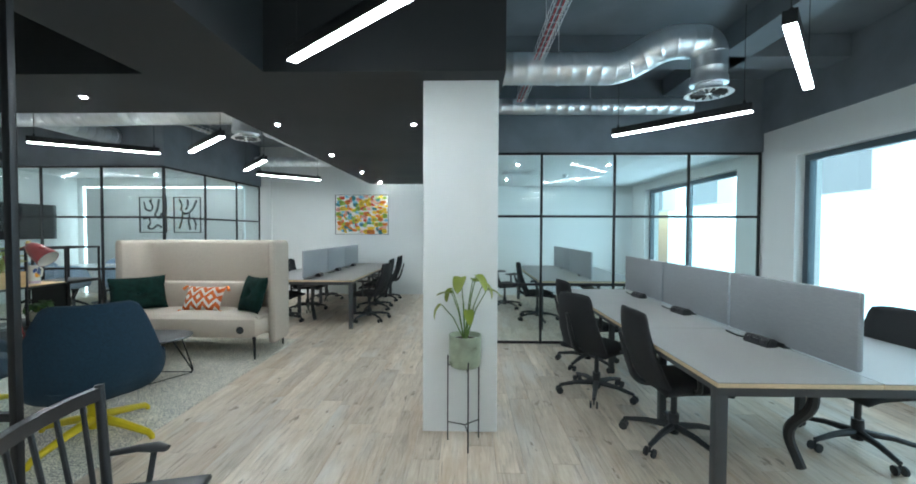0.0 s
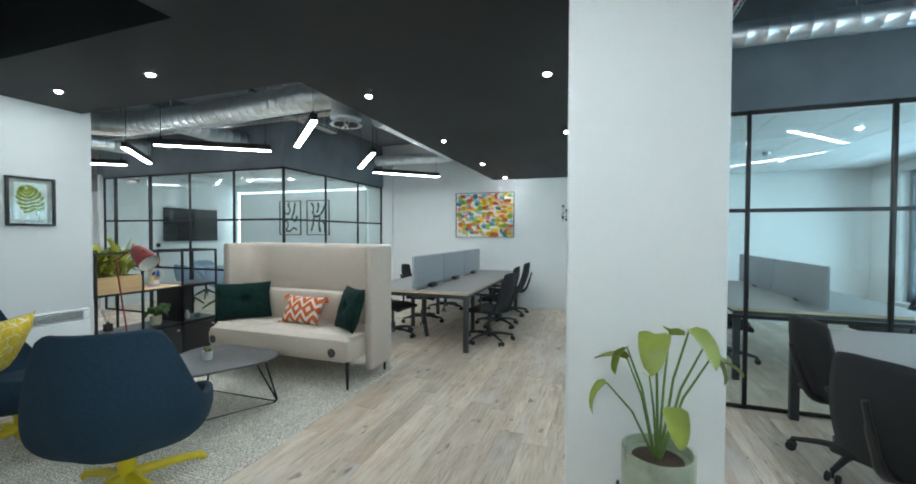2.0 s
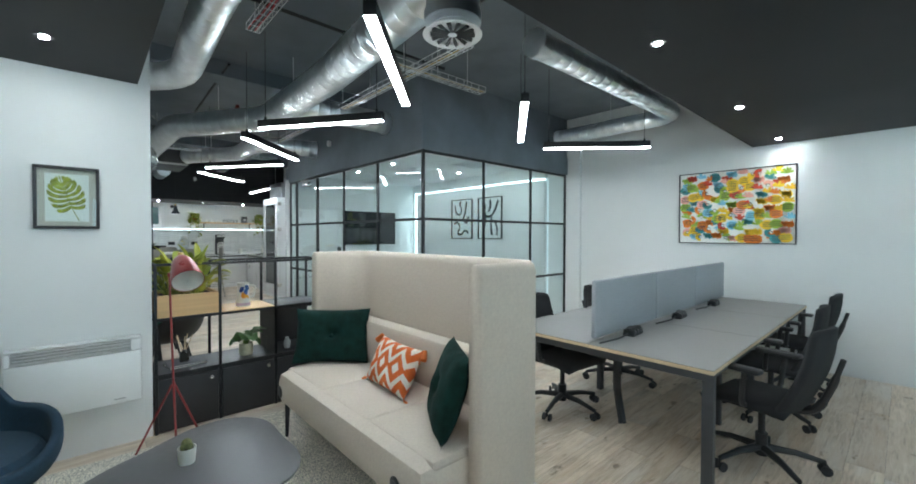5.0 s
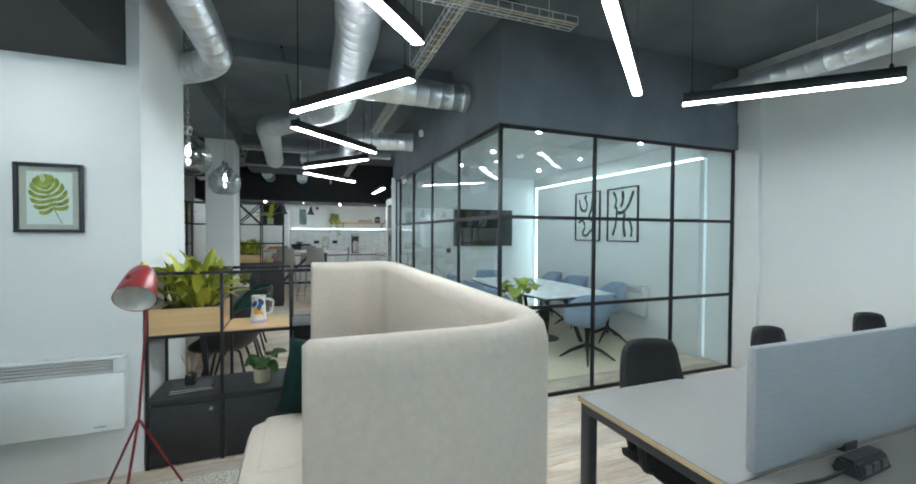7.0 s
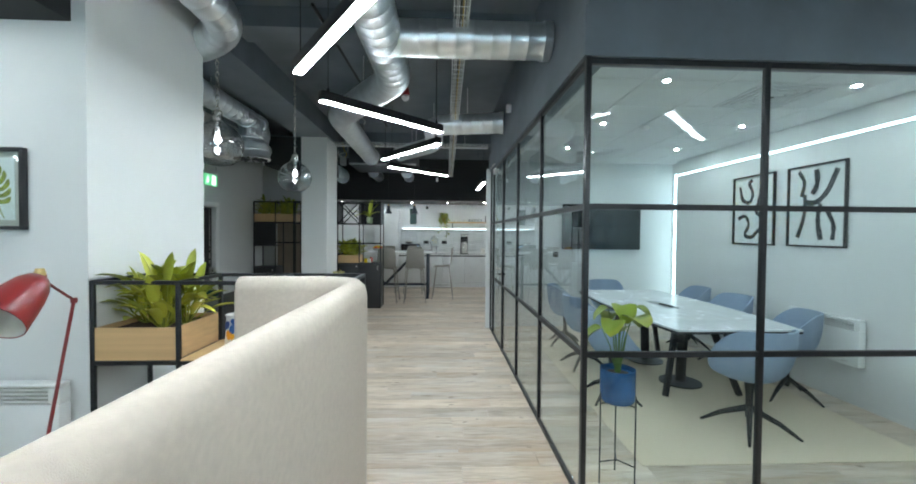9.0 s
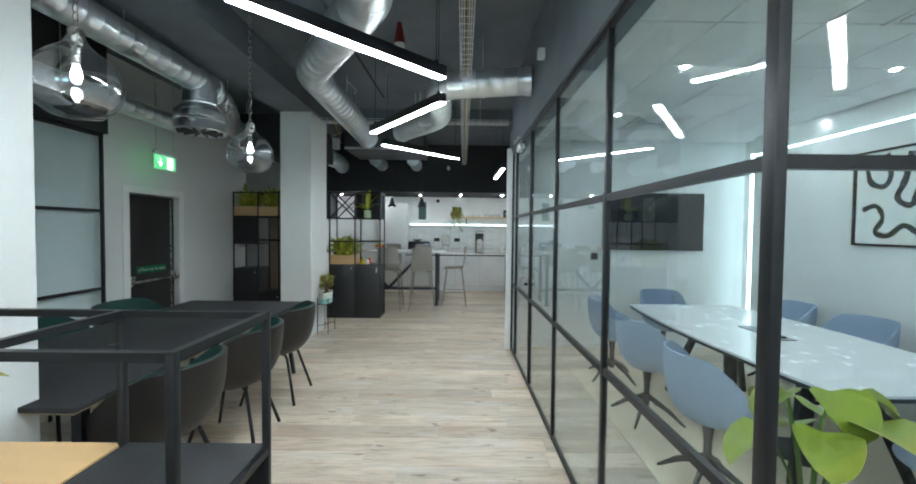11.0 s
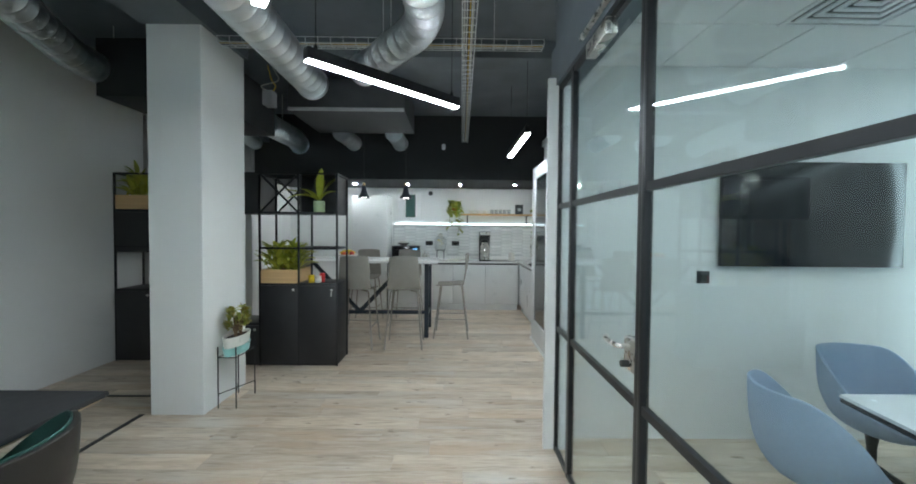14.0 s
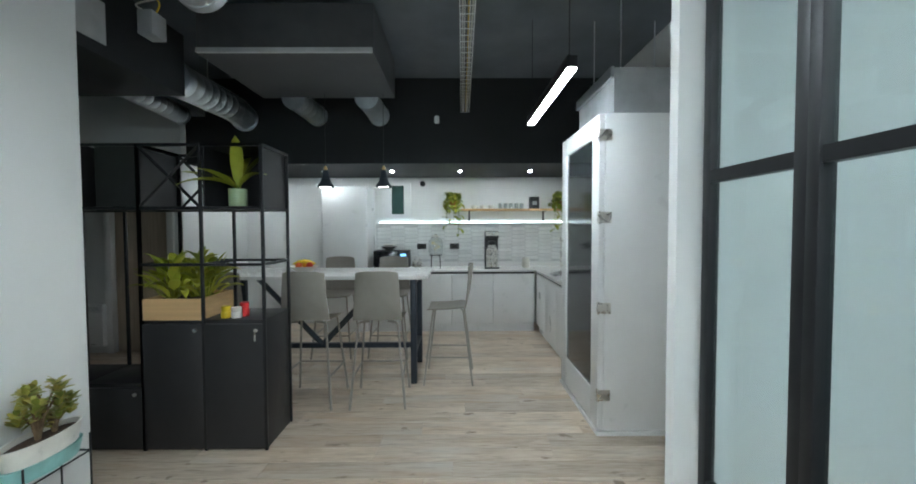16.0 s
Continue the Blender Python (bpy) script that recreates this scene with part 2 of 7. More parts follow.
# ---------- the shell ----------
NY, SY, WX, EX, TOP = 9.85, -3.0, -14.15, 4.2, 3.42
setting("floor", boxes((WX - 0.3, EX + 0.3, SY - 0.3, NY + 0.3, -0.25, -0.008)), mat("screed", (0.2, 0.18, 0.16), 0.9), "grey-brown wood-effect plank floor", "floor")
setting("ceiling", boxes((WX - 0.3, EX + 0.3, SY - 0.3, NY + 0.3, TOP, TOP + 0.2)), BLACKPAINT, "exposed slab ceiling painted black", "ceiling")
setting("wall_north", boxes((WX - 0.2, EX + 0.2, NY, NY + 0.2, -0.2, TOP), (0.07, 0.36, NY - 0.11, NY, 0, 2.56), (-4.37, -4.14, NY - 0.055, NY, 0, 3.2)), WHITE, "plain white painted plaster wall", "wall")
setting("wall_south", boxes((WX - 0.2, EX + 0.2, SY - 0.2, SY, -0.2, TOP)), WHITE, "plain white painted wall", "wall")
setting("wall_west", boxes((WX - 0.2, WX, SY, NY, -0.2, TOP)), WHITE, "white painted kitchen wall", "wall")
# window wall, with two openings
setting("wall_east", boxes((EX, EX + 0.3, SY, 0.9, -0.2, 2.73), (EX, EX + 0.3, 5.22, 6.25, -0.2, 2.73), (EX, EX + 0.3, 9.2, NY, -0.2, 2.73),
                           (EX, EX + 0.3, 0.9, 5.22, -0.2, 0.5), (EX, EX + 0.3, 6.25, 9.2, -0.2, 0.5),
                           (EX, EX + 0.3, 0.9, 5.22, 2.36, 2.73), (EX, EX + 0.3, 6.25, 9.2, 2.36, 2.73)), WHITE, "white window wall with two wide openings", "wall")
setting("wall_east_upper", boxes((EX - 0.02, EX + 0.3, SY, NY, 2.73, TOP)), BLACKPAINT, "black painted band above the windows", "wall")
setting("wall_lounge", boxes((-5.30, -4.30, SY, 4.23, -0.2, TOP)), WHITE, "white painted wall block beside the lounge", "wall")
setting("wall_exit", boxes((-8.28, -5.30, 2.04, 2.24, -0.2, TOP), (-10.95, -9.14, 2.04, 2.24, -0.2, TOP), (-9.14, -8.28, 2.04, 2.24, 1.92, TOP),
                           (-10.95, -10.75, 0.6, 2.04, -0.2, TOP)), WHITE, "white painted wall with an exit door opening", "wall")
setting("wall_store", boxes((-12.8, -12.6, SY, 1.86, -0.2, TOP), (-12.8, -12.6, 2.58, 2.75, -0.2, TOP), (-12.8, -12.6, 1.86, 2.58, 2.05, TOP), (WX, -12.8, 2.6, 2.75, -0.2, TOP)), WHITE, "white painted wall with a wooden door", "wall")
setting("wall_meeting_west", boxes((-8.92, -8.8, 6.92, NY, -0.2, TOP), (-8.69, -8.648, 6.73, 6.88, -0.2, 2.55), (-8.92, -8.70, 6.88, 6.9199, -0.2, 2.55)), WHITE, "white painted wall end beside the glazed room", "wall")
setting("wall_kitchen_north", boxes((WX, -8.98, 8.1, 8.3, -0.2, TOP)), WHITE, "white painted kitchen side wall", "wall")
setting("column_front", boxes((0.10, 0.645, 3.39, 3.94, -0.1, 2.56), bev=0.008), WHITE, "square white plastered column", "column")
setting("column_back", boxes((-9.8, -9.14, 3.65, 4.08, -0.1, TOP), bev=0.006), WHITE, "square white plastered column", "column")
# lowered black bulkhead with its openings
for k, b in enumerate(((-1.84, 0.68, 3.22, NY, 2.56, TOP), (-4.30, -1.84, 3.24, 4.16, 2.56, TOP), (-1.84, -0.98, SY, 3.22, 2.56, TOP), (-4.30, -3.45, SY, 3.24, 2.56, TOP))):
    setting("bulkhead_%d" % (k + 1), boxes(b), BLACKFLAT, "lowered flat black ceiling bulkhead", "ceiling")
setting("bulkhead_kitchen", boxes((WX, -12.7, 2.75, 8.1, 2.36, TOP)), BLACKFLAT, "black bulkhead over the kitchen", "ceiling")
setting("beam", boxes((-9.8, -4.3, 3.62, 4.12, 3.12, TOP), (-6.0, -5.7, 4.23, 6.9, 3.25, TOP), (-10.3, -10.0, 4.1, 8.1, 3.25, TOP), (0.68, 4.2, 4.55, 4.85, 3.2, TOP), (2.9, 3.2, -3, 5.7, 3.2, TOP), (-12.7, -10.3, 2.6, 3.0, 2.95, TOP)), BLACKPAINT, "black painted ceiling beams", "beam")
# meeting room and side office: ceilings and dark bands over the glass
GX, GY, GT = -4.41, 6.81, 2.5
setting("ceiling_meeting", boxes((-8.8, GX - 0.12, GY + 0.12, NY, 2.70, 2.78)), TILEWHITE, "white suspended tile ceiling", "ceiling")
# bulkhead black made paler: the bands' stronger light is put into their colour
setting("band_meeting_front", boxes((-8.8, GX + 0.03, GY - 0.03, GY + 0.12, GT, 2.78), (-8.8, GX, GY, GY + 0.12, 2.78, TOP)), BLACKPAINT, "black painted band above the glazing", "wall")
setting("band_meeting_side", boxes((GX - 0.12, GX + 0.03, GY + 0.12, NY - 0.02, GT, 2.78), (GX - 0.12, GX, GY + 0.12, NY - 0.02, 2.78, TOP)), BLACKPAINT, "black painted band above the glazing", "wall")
OX, OY = 0.38, 5.76
setting("ceiling_office", boxes((OX + 0.06, EX, OY + 0.1, NY, 2.52, 2.60)), TILEWHITE, "white suspended tile ceiling", "ceiling")
# slab black again in place of bulkhead black, so the band reads as lit
setting("band_office", boxes((0.68, EX, OY - 0.02, OY + 0.10, GT, TOP)), BLACKPAINT, "black painted band above the glazing", "wall")


# ---------- glazed partitions ----------
def glazing(name, m, bays, rails, top, label, posts=None, wide=0.031, skip=()):
    """A black framed glass wall along its own x; bays: the posts' places."""
    g = thing(name, m, label, "glass partition", kind="structure")
    for i, x in enumerate(bays):
        if i in skip:
            continue
        w = wide * (1.3 if i in (posts or ()) else 1)
        part("post", boxes((x - w / 2, x + w / 2, -0.014, 0.014, 0, top), bev=0.003), BLACKMETAL, g)
    for a, b in zip(bays, bays[1:]):
        for z in (0.02, *rails, top - 0.02):
            part("rail", boxes((a + wide / 2, b - wide / 2, -0.012, 0.012, z - 0.016, z + 0.016)), BLACKMETAL, g)
        zs = (0.04, *rails, top - 0.04)
        for z0, z1 in zip(zs, zs[1:]):
            p = part("pane", boxes((a + wide / 2, b - wide / 2, -0.004, 0.004, z0 + 0.01, z1 - 0.01)), GLASS, g)
            p.visible_shadow = False
    return g


GW1 = glazing("glass_wall_meeting_front", pose(0, GY, 0), [-8.628, -8.33, -7.40, -6.41, -5.42, GX], (0.85, 1.68), GT, "black framed glass wall with a glass door", posts=(1, 2, 5))
glazing("glass_wall_meeting_side", pose(GX, 0, 0, 0, 0, 90), [GY, 7.83, 8.85, NY - 0.075], (0.85, 1.68), GT, "black framed glass wall of the meeting room", skip=(0,))
glazing("glass_wall_office_front", pose(0, OY, 0), [OX, 1.385, 2.325, 3.27, EX - 0.03], (0.78, 1.67), GT, "black framed glass wall of the side office", posts=(0,))
GW2 = glazing("glass_wall_office_side", pose(OX, 0, 0, 0, 0, 90), [OY + 0.05, 6.12, 7.05, 7.98, 8.9, NY - 0.13], (0.78, 1.67), GT + 0.05, "black framed glass wall with a glass door", posts=(1, 2))


# ---------- lamps ----------
def linear_lamp(x0, y0, x1, y1, z=2.5, top=TOP):
    dx, dy = x1 - x0, y1 - y0
    ln = math.hypot(dx, dy)
    g = thing("pendant_light", pose((x0 + x1) / 2, (y0 + y1) / 2, z, 0, 0, math.degrees(math.atan2(dy, dx))), "slim black linear pendant lamp, lit, hung on wires", "pendant lamp", "linear pendants")
    h = ln / 2
    part("housing", boxes((-h, h, -0.032, 0.032, 0.004, 0.075), bev=0.003), BLACKMETAL, g)
    part("diffuser", boxes((-h + 0.006, h - 0.006, -0.027, 0.027, -0.004, 0.006)), LIGHTON, g, "glowing white diffuser")
    for s in (-1, 1):
        bm = bmesh.new()
        rod(bm, (s * h * 0.9, 0, 0.07), (s * h * 0.9, 0, top - z), 0.0025, 5)
        lathe(bm, [(0.012, 0.074), (0.012, 0.1), (0.004, 0.11)], 8, (s * h * 0.9, 0, 0))
        part("suspension_wire", bm, BLACKMETAL, g)
    return g


for q in ((-4.75, 5.11, -3.71, 5.83), (-5.26, 5.10, -6.17, 6.0), (-7.71, 5.22, -6.66, 5.98), (-8.28, 5.22, -9.18, 6.11), (-11.34, 6.83, -10.0, 6.83),
          (-2.27, 4.86, -3.23, 5.74), (-2.55, 6.36, -3.40, 7.36), (-3.44, 7.83, -2.57, 8.67), (-0.65, 2.91, 0.33, 2.10), (1.98, 4.87, 2.84, 3.97), (2.01, 2.51, 2.86, 3.43),
          (1.98, 0.55, 2.84, -0.35), (2.84, -0.95, 1.98, -1.85), (-0.65, 0.3, 0.33, -0.55), (-0.65, -2.0, 0.33, -1.15)):
    linear_lamp(*q)


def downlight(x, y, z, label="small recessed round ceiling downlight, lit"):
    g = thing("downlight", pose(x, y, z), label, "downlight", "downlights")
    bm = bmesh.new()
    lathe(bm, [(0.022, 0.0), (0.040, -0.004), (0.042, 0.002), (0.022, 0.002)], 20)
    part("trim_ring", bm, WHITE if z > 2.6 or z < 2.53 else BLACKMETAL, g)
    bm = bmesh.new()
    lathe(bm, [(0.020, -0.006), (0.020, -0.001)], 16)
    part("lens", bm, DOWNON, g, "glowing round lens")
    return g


for x, y in ((-1.53, 4.59), (-1.53, 6.25), (-1.53, 7.92), (-1.53, 9.52), (-0.13, 4.59), (-0.13, 6.25), (-0.13, 7.95), (-0.13, 9.5), (-2.72, 3.72), (-3.75, 3.72), (-1.42, 2.2)):
    downlight(x, y, 2.56)
# y 3.3 and 4.25 are unseen extras, added to brighten the store wall
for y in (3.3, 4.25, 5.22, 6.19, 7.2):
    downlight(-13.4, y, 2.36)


# ---------- office desks and chairs ----------
def office_chair():
    g = thing("office_chair", pose(0, 0, 0), "black mesh-back office chair on a five-star castor base", "office chair", "office chairs")
    for k in range(5):
        a = 2 * math.pi * k / 5 + 0.3
        c, s = math.cos(a), math.sin(a)
        bm = bmesh.new()
        sweep(bm, [(c * 0.03, s * 0.03, 0.11), (c * 0.18, s * 0.18, 0.105), (c * 0.33, s * 0.33, 0.075)], [0.026, 0.02, 0.015], 8)
        leg = part("base_leg", bm, BLACKPLASTIC, g)
        bm = bmesh.new()
        for d in (-0.018, 0.018):
            p = Vector((c * 0.33 - s * d, s * 0.33 + c * d, 0.03))
            q = p + Vector((-s, c, 0)) * (0.014 if d > 0 else -0.014)
            rod(bm, p, q, 0.03, 14)
        rod(bm, (c * 0.33, s * 0.33, 0.03), (c * 0.33, s * 0.33, 0.075), 0.008, 6)
        part("castor", bm, BLACKPLASTIC, leg)
    bm = bmesh.new()
    lathe(bm, [(0.035, 0.06), (0.035, 0.2), (0.02, 0.2), (0.02, 0.40), (0.07, 0.40), (0.08, 0.44)], 14)
    part("gas_lift", bm, BLACKPLASTIC, g)
    bm = bmesh.new()

    def seat(u, v):
        x, y = (u - 0.5), (v - 0.5)
        e = max(0.0, 1 - (2 * abs(x)) ** 4) * max(0.0, 1 - (2 * abs(y)) ** 4)
        return (x * 0.50, y * 0.47 + 0.03, 0.445 + 0.045 * e - 0.03 * max(0, v - 0.75) * 2)
    grid(bm, seat, 10, 10)
    ob = part("seat", bm, BLACKFAB, g)
    sol = ob.modifiers.new("thick", "SOLIDIFY")
    sol.thickness, sol.offset = 0.035, -1
    bm = bmesh.new()

    def back(u, v):
        x = (u - 0.5) * (0.50 - 0.17 * v - 0.04 * (1 - v) ** 3 - 0.05 * max(0.0, v - 0.9) ** 2 * 60)
        z = 0.43 + 0.52 * v - 0.018 * (2 * abs(u - 0.5)) ** 4 * v ** 6
        y = -0.20 - 0.05 * math.sin(v * 2.6) + 0.10 * (u - 0.5) ** 2 * 2 - 0.12 * v
        return (x, y, z)
    grid(bm, back, 10, 14)
    ob = part("backrest", bm, BLACKFAB, g)
    sol = ob.modifiers.new("thick", "SOLIDIFY")
    sol.thickness, sol.offset = 0.028, 0
    bm = bmesh.new()
    sweep(bm, bend([(0, -0.02, 0.42), (0, -0.27, 0.42), (0, -0.345, 0.60), (0, -0.395, 0.78)], 0.1), [0.024] * 8 + [0.02] * 6 + [0.014] * 2, 8)
    part("back_spine", bm, BLACKPLASTIC, g)
    for s in (-1, 1):
        bm = bmesh.new()
        sweep(bm, bend([(s * 0.20, 0.0, 0.43), (s * 0.29, 0.0, 0.45), (s * 0.30, -0.02, 0.66)], 0.06), 0.017, 8)
        arm = part("armrest", bm, BLACKPLASTIC, g)
        part("arm_pad", boxes((s * 0.30 - 0.042, s * 0.30 + 0.042, -0.11, 0.15, 0.66, 0.69), bev=0.012), BLACKPLASTIC, arm)
    return g


CHAIR = office_chair()
CHAIR.matrix_basis = pose(1.88, 3.30, 0, 0, 0, -86)
for x, y, a in ((1.60, 4.12, -56), (1.77, 4.96, -80), (3.10, 3.25, 100), (3.20, 4.6, 84), (-1.20, 7.13, 80), (-1.32, 8.08, 92), (-1.32, 9.05, 88), (-2.57, 6.92, -95), (-2.55, 7.92, -84), (-2.6, 9.1, -92),
                (1.15, 8.3, -70), (1.6, 7.25, -100), (3.2, 7.4, 90)):
    copy_thing(CHAIR, pose(x, y, 0, 0, 0, a))


def bench(x0, x1, ys, label, both=True):
    """Back to back desks from x0 to x1; ys: the joints along y."""
    g = thing("desk_bench", pose(0, 0, 0), label, "desk", "desk benches")
    xm, z = (x0 + x1) / 2, 0.735
    for a, b in zip(ys, ys[1:]):
        for p, q in ((x0, xm - 0.004), (xm + 0.004, x1)):
            top = part("tabletop", boxes((p, q, a + 0.002, b - 0.002, z - 0.004, z)), DESKTOP, g, "grey laminate top")
            part("edge_band", boxes((p, q, a + 0.002, b - 0.002, z - 0.026, z - 0.0041)), PLYEDGE, top, "pale plywood edge")
    for y in (ys[0] + 0.02, ys[-1] - 0.07):
        for x in (x0 + 0.005, x1 - 0.065):
            part("leg", boxes((x, x + 0.06, y, y + 0.05, 0, z - 0.07), bev=0.003), GREYMETAL, g)
        part("end_beam", boxes((x0 + 0.005, x1 - 0.005, y, y + 0.05, z - 0.076, z - 0.027), bev=0.002), GREYMETAL, g)
    for y in ys[1:-1]:
        for x in (x0 + 0.25, x1 - 0.30):
            part("leg", boxes((x, x + 0.05, y - 0.025, y + 0.025, 0, z - 0.03), bev=0.003), GREYMETAL, g)
    for x in (x0 + 0.02, x1 - 0.06):
        part("side_beam", boxes((x, x + 0.04, ys[0] + 0.07, ys[-1] - 0.07, z - 0.066, z - 0.027)), GREYMETAL, g)
    for x in (xm,):
        bm = bmesh.new()
        sweep(bm, bend([(x, ys[0] + 0.45, 0.68), (x + 0.02, ys[0] + 0.40, 0.45), (x - 0.05, ys[0] + 0.55, 0.25), (x + 0.02, ys[0] + 0.5, 0.03)], 0.1), 0.03, 8)
        part("cable_snake", bm, BLACKPLASTIC, g)
        part("cable_tray", boxes((x - 0.1, x + 0.1, ys[0] + 0.2, ys[-1] - 0.2, z - 0.14, z - 0.13)), BLACKMETAL, g)
    return g


bench(1.655, 3.255, [2.44, 3.58, 4.68, 5.70], "two-sided grey desk bench with plywood edges")
bench(-2.83, -1.29, [6.44, 7.55, 8.60, 9.66], "two-sided grey desk bench with plywood edges")
bench(1.5, 3.1, [6.5, 7.9, 9.3], "grey desk bench inside the glazed office")


def divider(x, y0, y1):
    g = thing("desk_screen", pose(x, (y0 + y1) / 2, 0.735), "grey fabric desk divider screen with rounded corners", "desk screen", "desk screens")
    h = (y1 - y0) / 2 - 0.004
    part("panel", boxes((-0.018, 0.018, -h, h, 0.012, 0.43), bev=0.014), SCREENFAB, g)
    part("bracket", boxes((-0.022, 0.022, -0.04, 0.04, 0.0, 0.03)), BLACKPLASTIC, g)
    return g


for a, b in ((2.56, 3.60), (3.61, 4.66), (4.67, 5.66)):
    divider(2.455, a, b)
for a, b in ((6.54, 7.60), (7.61, 8.62), (8.63, 9.62)):
    divider(-2.075, a, b)
for a, b in ((6.6, 7.9), (7.92, 9.2)):
    divider(2.3, a, b)


def power_box(x, y, a, cable):
    g = thing("power_module", pose(x, y, 0.735, 0, 0, a), "black desktop power socket module with a cable", "power socket", "power modules")
    bm = bmesh.new()
    vs = bx(bm, -0.10, 0.10, -0.045, 0.045, 0, 0.055)
    for v in vs:
        if v.co.z > 0.03:
            v.co.y *= 0.55
    bmesh.ops.bevel(bm, geom=list(bm.edges), offset=0.008, segments=2, affect="EDGES")
    body = part("body", bm, BLACKPLASTIC, g)
    for i in (-1, 0, 1):
        part("socket", boxes((i * 0.055 - 0.02, i * 0.055 + 0.02, -0.041, -0.033, 0.015, 0.042)), mat("socket_face", (0.05, 0.05, 0.055), 0.3), body)
    bm = bmesh.new()
    sweep(bm, bend([(-0.1, 0, 0.02), (-0.2, 0.01, 0.006), (-0.2 - cable, 0.05, 0.006)], 0.05), 0.006, 6)
    part("cable", bm, BLACKPLASTIC, g)


for y in (3.15, 4.15, 5.05):
    power_box(2.36, y, -82, 0.15)
for y in (6.95, 7.9, 8.9):
    power_box(-1.97, y, 93, 0.25)

# ---------- lounge ----------
RUGMAT = mat("woven_wool_rug", (0.80, 0.75, 0.64), 1.0, var=0.10, scale=6, bump=0.6, fine=160)
rn, rl = RUGMAT.node_tree.nodes, RUGMAT.node_tree.links
rtc, rmp, rno, rmr, rmx = rn.new("ShaderNodeTexCoord"), rn.new("ShaderNodeMapping"), rn.new("ShaderNodeTexNoise"), rn.new("ShaderNodeMapRange"), rn.new("ShaderNodeMixRGB")
rmp.inputs["Scale"].default_value = (1.0, 1.7, 1.0)
rno.inputs["Scale"].default_value, rno.inputs["Detail"].default_value = 88, 0
rmr.inputs[1].default_value, rmr.inputs[2].default_value, rmr.inputs[4].default_value = 0.47, 0.55, 0.72
rl.new(rtc.outputs["Object"], rmp.inputs["Vector"])
rl.new(rmp.outputs[0], rno.inputs["Vector"])
rl.new(rno.outputs["Fac"], rmr.inputs[0])
rl.new(rmr.outputs[0], rmx.inputs[0])
rl.new(rn["Principled BSDF"].inputs["Base Color"].links[0].from_socket, rmx.inputs[1])
rmx.inputs[2].default_value = (0.20, 0.205, 0.20, 1)
rl.new(rmx.outputs[0], rn["Principled BSDF"].inputs["Base Color"])
rug = thing("lounge_rug", pose(-2.98, 4.12, 0), "cream and grey flat-woven wool rug on the floor", "rug")
part("weave", boxes((-1.12, 1.12, -1.73, 1.73, 0.0, 0.012), bev=0.004), RUGMAT, rug)
bm = bmesh.new()
for i in range(150):
    y = -1.72 + 3.44 * (i + 0.5) / 150
    bx(bm, -1.105, 1.105, y - 0.0065, y + 0.0065, 0.011, 0.0145)
tagged(part("rug_ribs", bm, RUGMAT, rug), kind="stuff")

sofa = thing("highback_sofa", pose(0, 0, 0), "cream upholstered high-back booth sofa on black legs", "sofa")


def booth_wall():
    path = bend([(-1.893, 5.175, 0), (-1.893, 5.675, 0), (-3.790, 5.705, 0), (-3.777, 5.225, 0)], 0.21, 10)
    path = [path[0], path[0].lerp(path[1], 0.04), *path[1:-1], path[-1].lerp(path[-2], 0.04), path[-1]]
    bm, rings = bmesh.new(), []
    t, z0, z1 = 0.044, 0.14, 1.350
    out = [(-t, z0 + 0.02), (-t, z1 - 0.05), (-t * 0.82, z1 - 0.018), (-t * 0.4, z1), (t * 0.4, z1), (t * 0.82, z1 - 0.018), (t, z1 - 0.05), (t, z0 + 0.02), (t * 0.7, z0), (-t * 0.7, z0)]
    for i, p in enumerate(path):
        d = (path[min(i + 1, len(path) - 1)] - path[max(i - 1, 0)]).normalized()
        n = Vector((d.y, -d.x, 0))
        k = 0.8 if i in (0, len(path) - 1) else 1.0
        rings.append([bm.verts.new((p.x + n.x * a * k, p.y + n.y * a * k, z if k == 1 else (z - 0.745) * 0.985 + 0.745)) for a, z in out])
    for a, b in zip(rings, rings[1:]):
        for k in range(len(out)):
            bm.faces.new((a[k], a[(k + 1) % len(out)], b[(k + 1) % len(out)], b[k]))
    bm.faces.new(rings[0])
    bm.faces.new(rings[-1][::-1])
    return bm


part("back_screen", booth_wall(), CREAM, sofa, "tall curved cream back and wings", angle=60)
part("seat_base", boxes((-3.70, -1.94, 4.90, 5.64, 0.25, 0.49), bev=0.075), CREAM, sofa)
for a, b in ((-3.69, -3.10), (-3.095, -2.515), (-2.51, -1.95)):
    part("seat_cushion", boxes((a, b, 4.98, 5.56, 0.43, 0.500), bev=0.03), CREAM, sofa)
part("back_cushion", boxes((-3.72, -1.95, 5.50, 5.65, 0.47, 0.82), bev=0.045), CREAM, sofa)
for x, y in ((-1.99, 4.96), (-1.95, 5.58), (-3.62, 4.96), (-3.72, 5.6)):
    bm = bmesh.new()
    sweep(bm, [(x, y, 0.27), (x + 0.01, y - 0.01, 0.0)], [0.02, 0.011], 8)
    part("leg", bm, BLACKMETAL, sofa)
